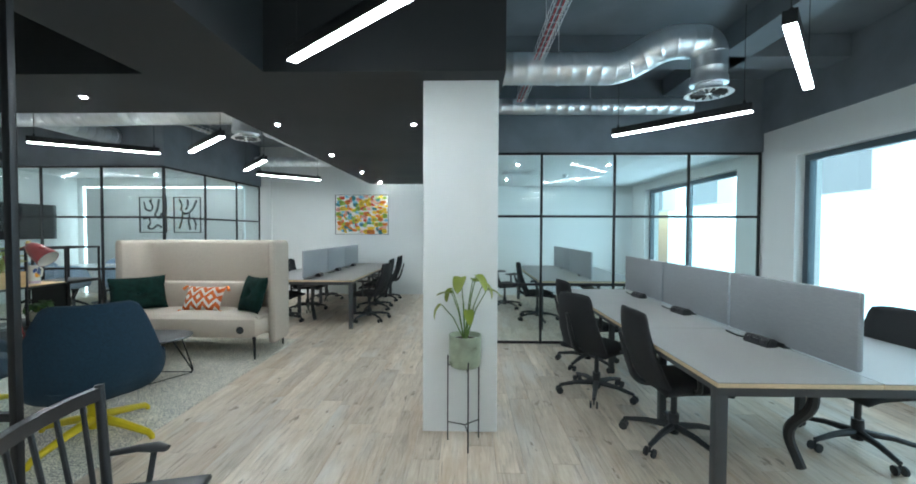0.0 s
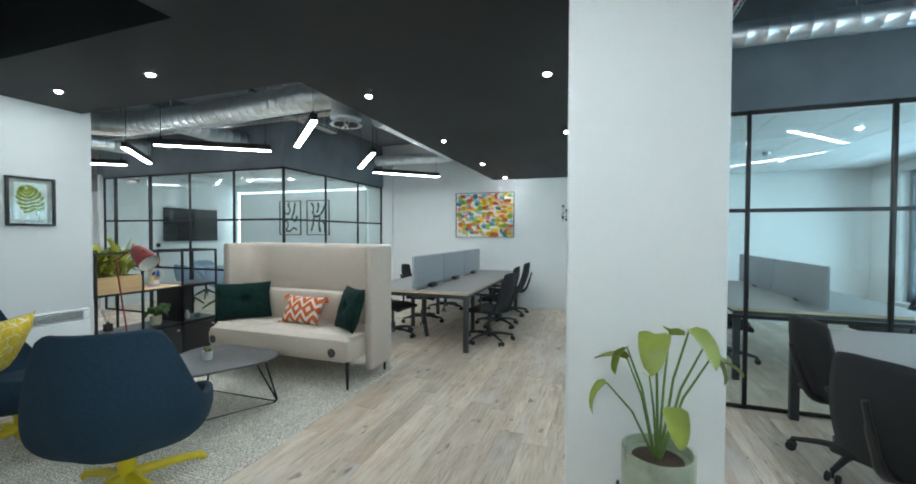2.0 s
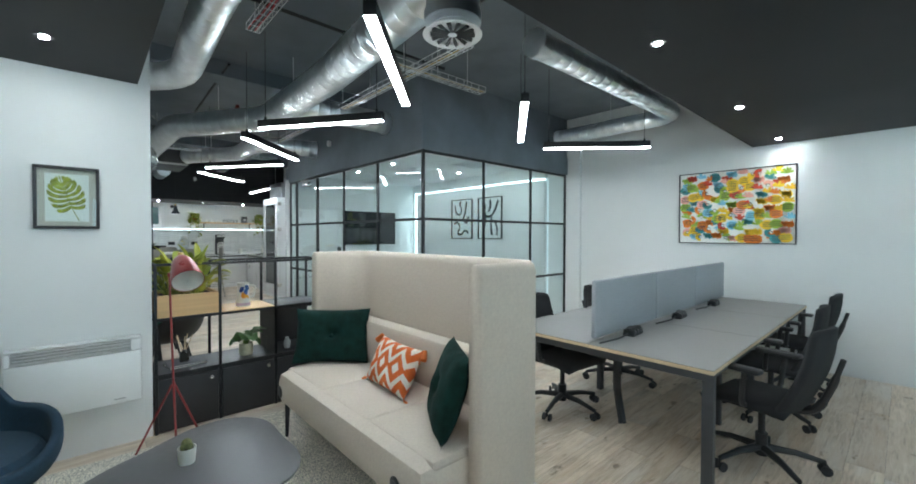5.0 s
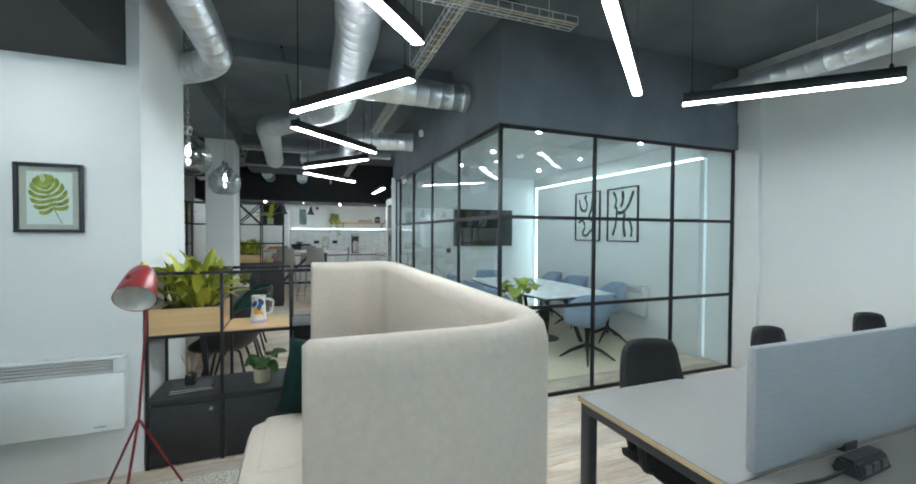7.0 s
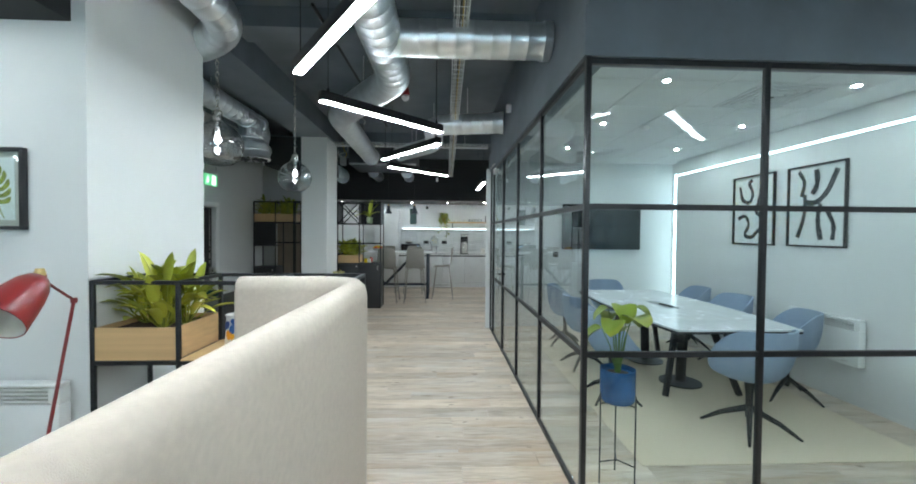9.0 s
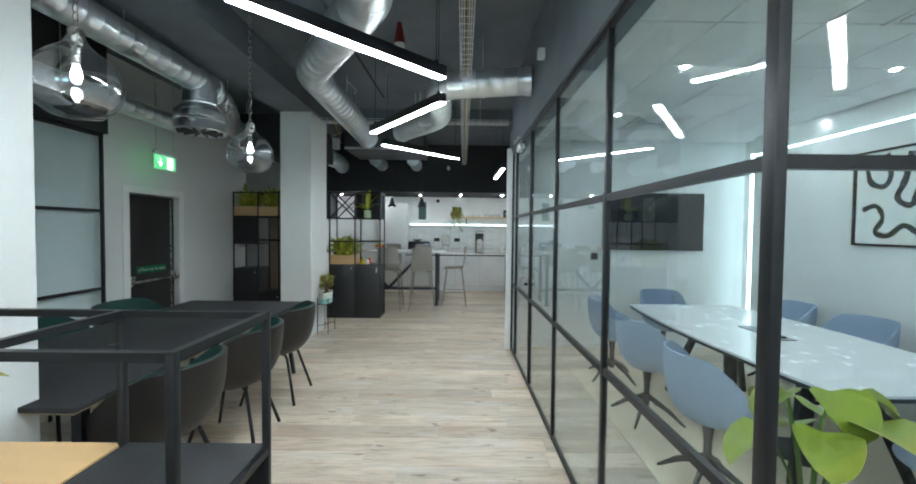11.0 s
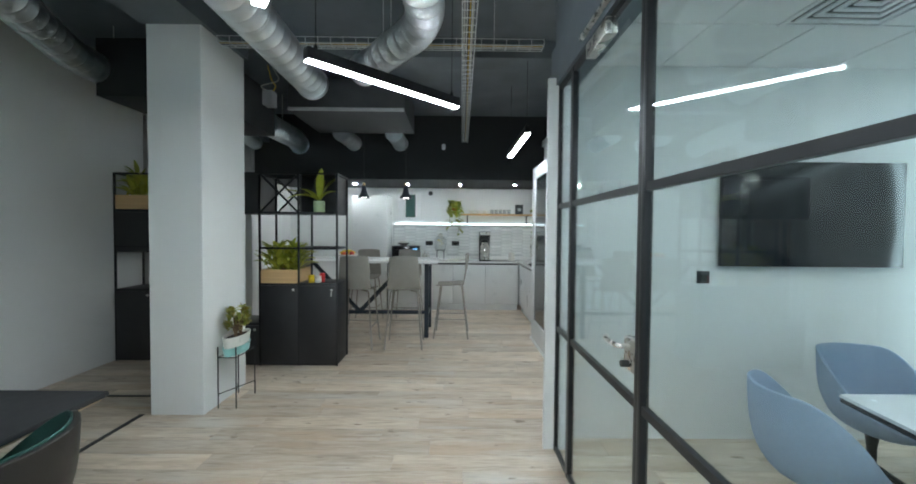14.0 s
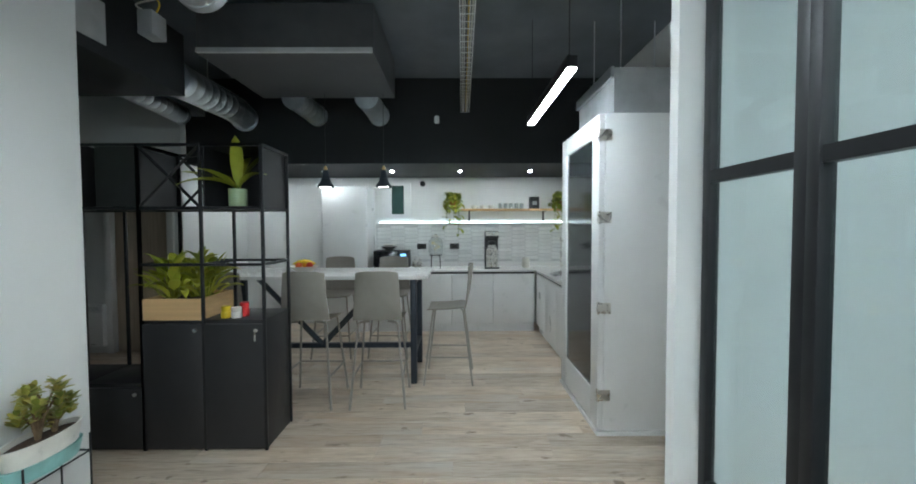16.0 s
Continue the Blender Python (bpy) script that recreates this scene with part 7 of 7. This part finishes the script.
# ---------- ducts ----------
def duct(name, path, r, label, turn=0.28, ridge=0.13):
    """A spiral duct along a polyline, with raised seams."""
    g = thing(name, pose(0, 0, 0), label, "air duct", "air ducts")
    pts = bend(path, turn, 7) if len(path) > 2 else [Vector(p) for p in path]
    line, rad = [], []
    run = 0.0
    for a, b in zip(pts, pts[1:]):
        ln = (b - a).length
        k = 0.0
        while True:
            s = ridge - run
            if k + s > ln:
                run += ln - k
                break
            k += s
            run = 0.0
            for d, e in ((-0.006, 0.0), (-0.003, 0.0017), (0.003, 0.0017), (0.006, 0.0)):
                if 0 < k + d < ln:
                    line.append(a.lerp(b, (k + d) / ln))
                    rad.append(r + e)
        line.append(b)
        rad.append(r)
    line.insert(0, pts[0])
    rad.insert(0, r)
    bm = bmesh.new()
    sweep(bm, line, rad, 24)
    part("pipe", bm, GALV, g, angle=60)
    for p, d in ((pts[0], pts[1] - pts[0]), (pts[-1], pts[-2] - pts[-1])):
        d = d.normalized()
        bm = bmesh.new()
        sweep(bm, [p + d * 0.002, p + d * 0.06], r + 0.009, 24)
        part("collar", bm, GALV, g)
    n = 0
    for a, b in zip(path, path[1:]):
        a, b = Vector(a), Vector(b)
        if (b - a).length > 0.8 and abs(b.z - a.z) < 0.2:
            m_ = a.lerp(b, 0.5)
            bm = bmesh.new()
            rod(bm, m_ + Vector((0, 0, r)), (m_.x, m_.y, TOP), 0.004, 5)
            d = (b - a).normalized()
            sweep(bm, [m_ - d * 0.012, m_ + d * 0.012], r + 0.006, 24, caps=False)
            part("hanger", bm, GALV, g)
    return g


def diffuser(x, y, z, r, up, label="round white swirl air diffuser under a duct"):
    g = thing("air_diffuser", pose(x, y, z), label, "air diffuser", "air diffusers")
    bm = bmesh.new()
    lathe(bm, [(r * 0.72, up), (r * 0.72, 0.04), (r * 1.02, 0.03), (r * 1.28, 0.0), (r * 1.24, -0.004), (r, 0.004), (r * 0.98, 0.02), (0.003, 0.022)], 30)
    part("ring", bm, VENTW, g)
    for k in range(14):
        a = 2 * math.pi * k / 14
        bm = bmesh.new()
        c, s = math.cos(a), math.sin(a)
        sweep(bm, [(c * r * 0.2, s * r * 0.2, 0.004), (c * r * 0.95, s * r * 0.95, 0.004)], [0.006, 0.014], 4)
        part("vane", bm, GREYMETAL, g)
    bm = bmesh.new()
    lathe(bm, [(r * 0.2, 0.02), (r * 0.2, 0.0), (0.003, -0.002)], 16)
    part("hub", bm, VENTW, g)
    return g


Z = 2.95
duct("main_duct", [(-2.30, 5.40, 2.66), (-2.30, 5.40, Z), (-2.6, 5.40, Z), (-4.2, 5.55, Z), (-6.0, 5.57, Z), (-7.25, 4.75, Z), (-9.95, 4.68, Z)], 0.15, "galvanised spiral air duct hung under the slab", 0.15)
diffuser(-2.30, 5.40, 2.60, 0.13, 0.08)
duct("branch_duct", [(-5.2, 5.58, Z), (-5.2, 6.80, Z)], 0.13, "short galvanised branch duct into the meeting room")
duct("branch_duct", [(-7.42, 6.80, Z), (-7.60, 5.88, Z), (-8.75, 5.90, Z), (-9.60, 5.25, Z)], 0.13, "galvanised spiral branch duct with bends")
duct("side_duct", [(-2.40, 5.30, 3.0), (-2.40, 4.50, 3.0), (-3.6, 4.50, 3.0), (-5.10, 4.55, Z), (-5.42, 4.10, 2.92), (-5.5, 3.55, 2.95), (-7.78, 3.55, 2.95)], 0.12, "galvanised spiral air duct behind the bulkhead")
duct("side_duct", [(-7.55, 3.50, 2.97), (-8.2, 3.40, 2.96), (-9.4, 2.85, 2.95), (-10.2, 2.85, 2.95)], 0.13, "galvanised spiral air duct along the exit wall")
duct("side_duct", [(-5.6, 2.62, 2.78), (-8.6, 2.62, 2.78)], 0.09, "thin galvanised duct close to the wall")
drum = thing("drum_diffuser", pose(-7.55, 3.55, 2.45), "large galvanised drum air diffuser under a duct", "air diffuser")
bm = bmesh.new()
lathe(bm, [(0.20, 0.012), (0.228, 0.0), (0.236, 0.01), (0.226, 0.022), (0.222, 0.10), (0.228, 0.106), (0.228, 0.116), (0.222, 0.122), (0.220, 0.175), (0.212, 0.20), (0.170, 0.245), (0.148, 0.262), (0.154, 0.270), (0.154, 0.285), (0.146, 0.292), (0.142, 0.50), (0.13, 0.50)], 32)
part("drum", bm, GALV, drum)
for k in range(12):
    bm = bmesh.new()
    a = 2 * math.pi * k / 12
    sweep(bm, [(0.03 * math.cos(a), 0.03 * math.sin(a), 0.004), (0.20 * math.cos(a + 0.25), 0.20 * math.sin(a + 0.25), 0.004)], [0.006, 0.016], 4)
    part("vane", bm, GREYMETAL, drum)
part("backing_disc", boxes((-0.14, 0.14, -0.14, 0.14, 0.013, 0.02)), mat("vent_dark_inside", (0.03, 0.03, 0.03), 0.8), drum)
duct("north_duct", [(-2.50, 6.4, Z), (-2.45, 9.15, Z), (-4.12, 9.12, Z)], 0.10, "thin galvanised spiral duct by the wall")
duct("east_duct", [(0.69, 4.18, Z), (1.80, 4.20, Z), (2.15, 4.05, 3.12), (2.53, 4.07, 3.13), (2.53, 4.08, 2.76)], 0.14, "galvanised spiral duct with a bend over the desks", 0.13)
diffuser(2.53, 4.08, 2.68, 0.15, 0.10)
duct("east_duct", [(0.69, 5.31, Z), (3.05, 5.33, Z)], 0.09, "thin galvanised spiral duct beside the glazing")
duct("kitchen_duct", [(-11.95, 4.40, Z), (-12.69, 4.41, Z)], 0.12, "short galvanised duct from the air unit")
duct("kitchen_duct", [(-11.95, 5.18, Z), (-12.69, 5.18, Z)], 0.12, "short galvanised duct from the air unit")
duct("kitchen_duct", [(-11.14, 3.66, 2.87), (-12.3, 3.60, 2.92), (-12.69, 3.5, 2.92)], 0.15, "galvanised duct from the black air unit")
duct("kitchen_duct", [(-11.14, 3.20, 2.82), (-12.3, 2.96, 2.86)], 0.10, "galvanised duct beside the black air unit")
ac = thing("air_unit", pose(-11.43, 4.77, 2.95), "large dark grey ceiling air handling unit", "air unit")
part("casing", boxes((-0.57, 0.57, -0.71, 0.71, 0.0, 0.40), bev=0.008), mat("dark_grey_casing", (0.075, 0.08, 0.085), 0.55), ac)
part("edge_trim", boxes((0.5705, 0.60, -0.70, 0.70, 0.0, 0.035)), mat("pale_trim", (0.5, 0.52, 0.53), 0.4), ac)
ac2 = thing("air_unit", pose(-10.40, 3.30, 2.70), "black ceiling air unit with a printed data label", "air unit")
part("casing", boxes((-0.74, 0.80, -0.45, 0.48, 0.0, 0.52), bev=0.006), BLACKFLAT, ac2)
part("data_label", boxes((0.06, 0.36, 0.4805, 0.483, 0.08, 0.36)), mat("label_paper", (0.45, 0.46, 0.46), 0.7), ac2)
JBGREY = mat("grey_box", (0.3, 0.31, 0.32), 0.5)


def junction_box(x, y, z, cables, label):
    g = thing("junction_box", pose(x, y, z), label, "junction box", "junction boxes")
    body = part("box", boxes((-0.07, 0.07, -0.05, 0.05, 0, 0.16), bev=0.004), JBGREY, g)
    part("cover", boxes((0.0705, 0.074, -0.042, 0.042, 0.012, 0.148), bev=0.002), JBGREY, body)
    for k, col in enumerate(cables):
        bm = bmesh.new()
        sweep(bm, bend([(0.02 * k, 0.02, 0.15), (0.05, 0.1 - 0.2 * k, 0.2), (0.0, 0.02 + 0.1 * k, 0.28), (0.02, -0.04, TOP - z)], 0.06), 0.006, 6)
        part("cable", bm, mat("cable_sheath", col, 0.5), g)


junction_box(-10.40, 4.05, 2.86, ((0.75, 0.5, 0.02), (0.7, 0.7, 0.68)), "grey electrical junction box with looped cables")
junction_box(-8.83, 4.70, 3.09, ((0.72, 0.72, 0.70),), "small grey junction box with a white cable on the duct")


def basket(p, q, label="steel wire cable basket with cables", red=False, w=0.05):
    p, q = Vector(p), Vector(q)
    g = thing("cable_basket", pose(0, 0, 0), label, "cable tray", "cable baskets")
    d = (q - p).normalized()
    s = Vector((-d.y, d.x, 0))
    bm = bmesh.new()
    for k, z in ((-1, 0), (-0.33, 0), (0.33, 0), (1, 0), (-1, 0.05), (1, 0.05)):
        o = s * (k * w) + Vector((0, 0, z))
        sweep(bm, [p + o, q + o], 0.003, 5)
    n = int((q - p).length / 0.1)
    for i in range(n + 1):
        c = p.lerp(q, i / n)
        sweep(bm, [c - s * w + Vector((0, 0, 0.05)), c - s * w, c + s * w, c + s * w + Vector((0, 0, 0.05))], 0.003, 4)
    part("wire_basket", bm, GALV, g)
    rnd = random.Random(int(p.length * 100))
    for k in range(4):
        bm = bmesh.new()
        pts = [p.lerp(q, i / 12) + s * (w * (-0.6 + 0.4 * k + rnd.uniform(-0.15, 0.15))) + Vector((0, 0, 0.012)) for i in range(13)]
        sweep(bm, pts, 0.006, 6)
        part("cable", bm, mat("cable_jacket", ((0.5, 0.02, 0.03) if red and k % 2 else ((0.6, 0.6, 0.57), (0.5, 0.32, 0.03), (0.03, 0.03, 0.03), (0.55, 0.55, 0.55))[k]), 0.5), g)
    bm = bmesh.new()
    for t in (0.15, 0.5, 0.85):
        c = p.lerp(q, t)
        rod(bm, c + s * w, c + s * w + Vector((0, 0, TOP - c.z)), 0.003, 5)
    part("hanger", bm, GALV, g)


basket((-2.9, 6.10, 2.97), (-12.6, 6.25, 2.97))
basket((-3.6, 5.84, 2.97), (-3.58, 6.95, 2.97))
basket((-9.2, 4.2, 2.99), (-9.2, 6.8, 2.99))
basket((1.05, 1.2, 2.97), (1.03, 5.7, 2.97), red=True)
basket((-2.6, 4.9, 3.15), (-4.2, 4.9, 3.15), red=True)
pipes = thing("sprinkler_pipe", pose(0, 0, 0), "black painted sprinkler pipework under the slab", "pipe")
for a, b, r in (((-0.6, 1.2, 3.2), (-0.6, 3.2, 3.2), 0.017), ((-0.9, 2.0, 3.2), (-0.6, 2.0, 3.2), 0.017), ((-1.9, 6.2, 3.25), (-3.4, 6.0, 3.25), 0.014), ((-5.4, 5.0, 3.28), (-9.0, 5.1, 3.28), 0.014), ((0.7, 4.9, 3.3), (4.1, 4.9, 3.3), 0.017), ((-3.9, 4.3, 3.25), (-3.9, 6.7, 3.25), 0.014)):
    bm = bmesh.new()
    rod(bm, a, b, r, 8)
    part("pipe_run", bm, BLACKMETAL, pipes)
sm = thing("fire_alarm", pose(-7.3, 5.55, 3.2), "red and white fire alarm sounder under the slab", "fire alarm")
bm = bmesh.new()
lathe(bm, [(0.045, 0.03), (0.05, 0.0), (0.03, -0.03), (0.003, -0.03)], 18)
part("sounder", bm, VENTW, sm)
bm = bmesh.new()
lathe(bm, [(0.02, 0.22), (0.055, 0.06), (0.055, 0.031)], 18)
part("base", bm, REDP, sm)
for x, y, z in ((-6.85, 6.772, 2.96), (-12.68, 5.9, 2.9)):
    g = thing("motion_sensor", pose(x, y, z), "small white wall-mounted sensor box", "sensor", "sensors")
    part("body", boxes((-0.03, 0.03, -0.03, 0.03, -0.045, 0.045), bev=0.012), VENTW, g)

# ---------- windows and outside ----------
WFRAME = mat("blue_grey_window_frame", (0.07, 0.10, 0.12), 0.45, metal=0.3)
for k, (y0, y1, posts) in enumerate(((0.9, 5.22, (3.1,)), (6.25, 9.2, (7.7,)))):
    w = thing("window_%d" % (k + 1), pose(EX + 0.14, 0, 0), "wide window in a dark blue-grey metal frame", "window", kind="structure")
    for b in ((-0.04, 0.04, y0, y1, 0.5, 0.57), (-0.04, 0.04, y0, y1, 2.29, 2.36), (-0.04, 0.04, y0, y0 + 0.07, 0.57, 2.29), (-0.04, 0.04, y1 - 0.07, y1, 0.57, 2.29)):
        part("window_frame", boxes(b, bev=0.003), WFRAME, w)
    xs = [y0, *posts, y1]
    for p in posts:
        part("mullion", boxes((-0.04, 0.04, p - 0.035, p + 0.035, 0.57, 2.29), bev=0.003), WFRAME, w)
    for a, b in zip(xs, xs[1:]):
        q = part("pane", boxes((-0.004, 0.004, a + 0.06, b - 0.06, 0.565, 2.295)), GLASS, w)
        q.visible_shadow = False
    part("window_sill", boxes((-0.17, -0.045, y0, y1, 0.501, 0.53), bev=0.004), fr, w)
tagged(part("backdrop", boxes((9.0, 9.05, -6, 18, -3, 8)), glow("bright_overcast", (0.56, 0.85, 1.0), 2.1), smooth=False), "bright pale sky outside", "backdrop", kind="structure")
# building edges in shade; the grey shade is a dim glow, not lit paint
tagged(part("backdrop_building", boxes((7.9, 8.4, 8.16, 10.4, 2.28, 8), (7.9, 8.4, 12.8, 14.6, 2.35, 8), (7.9, 8.4, 16.2, 17.8, 2.3, 8)), glow("shaded_building_glow", (0.30, 0.40, 0.44), 0.6), smooth=False), "grey shaded building edge outside", "backdrop", kind="structure")

# ---------- the near corner: framed screen and spindle chair ----------
glazing("glass_screen_corner", pose(-1.315, 1.95, 0, 0, 0, 180), [0.0, 0.9, 1.8], (0.75, 1.45, 1.75), 2.56, "black framed glass screen beside the lounge")
BLACKWOODGLOSS = mat("black_lacquered_wood", (0.018, 0.018, 0.020), 0.35, var=0.1, scale=10)
sc = thing("spindle_armchair", pose(-0.84, 1.90, 0, 0, 0, -80), "black lacquered spindle-back wooden armchair", "armchair")
bm = bmesh.new()


def wseat(u, v):
    x, y = u - 0.5, v - 0.5
    return (x * (0.50 - 0.06 * (0.5 - y)), y * 0.42 - 0.02, 0.39 - 0.012 * (1 - (2 * x) ** 2) * (1 - (2 * y) ** 2))


grid(bm, wseat, 8, 8)
thicken(part("seat", bm, BLACKWOODGLOSS, sc), 0.03)
bm = bmesh.new()
sweep(bm, [(-0.245, -0.25, 0.785), (-0.12, -0.268, 0.79), (0, -0.274, 0.79), (0.12, -0.268, 0.79), (0.245, -0.25, 0.785)], 0.026, 8, prof=[(0.6, -1.0), (0.6, 1.0), (-0.6, 1.0), (-0.6, -1.0)])
part("top_rail", bm, BLACKWOODGLOSS, sc)
for k in range(4):
    x = -0.165 + 0.11 * k
    bm = bmesh.new()
    sweep(bm, [(x * 0.9, -0.205, 0.385), (x, -0.275 + 0.6 * x * x, 0.79)], [0.010, 0.009], 8)
    part("spindle", bm, BLACKWOODGLOSS, sc)
for s in (-1, 1):
    bm = bmesh.new()
    sweep(bm, [(s * 0.21, -0.20, 0.37), (s * 0.25, -0.25, 0.82)], [0.019, 0.017], 10)
    part("back_post", bm, BLACKWOODGLOSS, sc)
    bm = bmesh.new()
    sweep(bm, [(s * 0.24, -0.22, 0.525), (s * 0.265, -0.11, 0.53), (s * 0.275, -0.05, 0.525), (s * 0.265, 0.0, 0.52)], [0.020, 0.026, 0.036, 0.022], 10, prof=[(math.cos(a * 0.628), 0.5 * math.sin(a * 0.628)) for a in range(10)])
    arm = part("armrest", bm, BLACKWOODGLOSS, sc)
    bm = bmesh.new()
    sweep(bm, [(s * 0.215, -0.05, 0.38), (s * 0.265, -0.05, 0.52)], 0.012, 8)
    part("arm_spindle", bm, BLACKWOODGLOSS, arm)
    for y in (-0.17, 0.17):
        bm = bmesh.new()
        sweep(bm, [(s * 0.17, y, 0.375), (s * 0.235, y * 1.35, 0.0)], [0.019, 0.013], 10)
        part("leg", bm, BLACKWOODGLOSS, sc)

# ---------- wall tiles and floor planks ----------
TILE = mat("white_glazed_tile", (0.74, 0.75, 0.74), 0.22, var=0.04, scale=8, bump=0.03, rnd=0.06)
splash = setting("splashback", boxes((WX, WX + 0.006, 4.84, 8.09, 1.0, 1.608)), mat("grey_grout", (0.55, 0.56, 0.56), 0.9), "white elongated hexagon tile splashback", "splashback")
tw, th = 0.245, 0.062
bm = bmesh.new()
hexa = [(-tw / 2 + 0.004, 0), (-tw / 2 + 0.03, th / 2 - 0.003), (tw / 2 - 0.03, th / 2 - 0.003), (tw / 2 - 0.004, 0), (tw / 2 - 0.03, -th / 2 + 0.003), (-tw / 2 + 0.03, -th / 2 + 0.003)]
lo = [bm.verts.new((0.0, y, z)) for y, z in hexa]
hi = [bm.verts.new((0.008, y * 0.985, z * 0.94)) for y, z in hexa]
for k in range(6):
    bm.faces.new((lo[k], lo[(k + 1) % 6], hi[(k + 1) % 6], hi[k]))
bm.faces.new(hi)
tile0 = part("tile", bm, TILE, splash, smooth=False)
tile0.matrix_basis = pose(WX + 0.006, 4.97, 1.035)
for i in range(26):
    y = 4.97 + i * 0.2175
    if y > 8.0:
        break
    for j in range(10):
        z = 1.032 + j * th + (th / 2 if i % 2 else 0)
        if (i, j) == (0, 0) or z > 1.585:
            continue
        o = new("tile", tile0.data)
        o.parent = splash
        o.matrix_basis = pose(WX + 0.006, y, z)

PL, PW = 1.22, 0.18
PLANK, PLANKS = plank_mat("wood_effect_plank", False), plank_mat("wood_effect_plank_joined", True)
bm = bmesh.new()
bx(bm, -PW / 2 + 0.0006, PW / 2 - 0.0006, -PL / 2 + 0.0006, PL / 2 - 0.0006, -0.008, 0.0)
bmesh.ops.bevel(bm, geom=[e for e in bm.edges if all(v.co.z > -0.001 for v in e.verts)], offset=0.0014, segments=1, affect="EDGES")
floor_ob = bpy.data.objects["floor"]
plank0 = part("plank", bm, PLANK, floor_ob, smooth=False)
first, rest, count = True, bmesh.new(), 0
rnd = random.Random(2)
near = [(-1.9, 0.9, 1.8, 9.7), (-4.4, -1.9, 5.75, 6.8), (-10.0, -4.4, 4.7, 6.7)]
verts, faces = [], []
proto_v = [tuple(v.co) for v in plank0.data.vertices]
proto_f = [tuple(p.vertices) for p in plank0.data.polygons]
nx = int((EX - WX) / PW) + 2
for i in range(nx):
    x = WX + (i + 0.5) * PW
    off = rnd.uniform(0, PL)
    for j in range(-1, int((NY - SY) / PL) + 2):
        y = SY + off + (j - 0.5) * PL
        if x > EX + 0.2 or y > NY + 0.5:
            continue
        if count < 299 and any(a < x < b and c < y < d for a, b, c, d in near):
            o = plank0 if first else new("plank", plank0.data)
            first = False
            o.parent = floor_ob
            o.matrix_basis = pose(x, y, 0)
            count += 1
        else:
            k = len(verts)
            verts += [(x + a, y + b, c) for a, b, c in proto_v]
            faces += [tuple(k + q for q in f) for f in proto_f]
me = bpy.data.meshes.new("planks")
me.from_pydata(verts, [], faces)
me.materials.append(PLANKS)
pk = new("planks", me)
pk.parent = floor_ob
tagged(pk, kind="stuff")
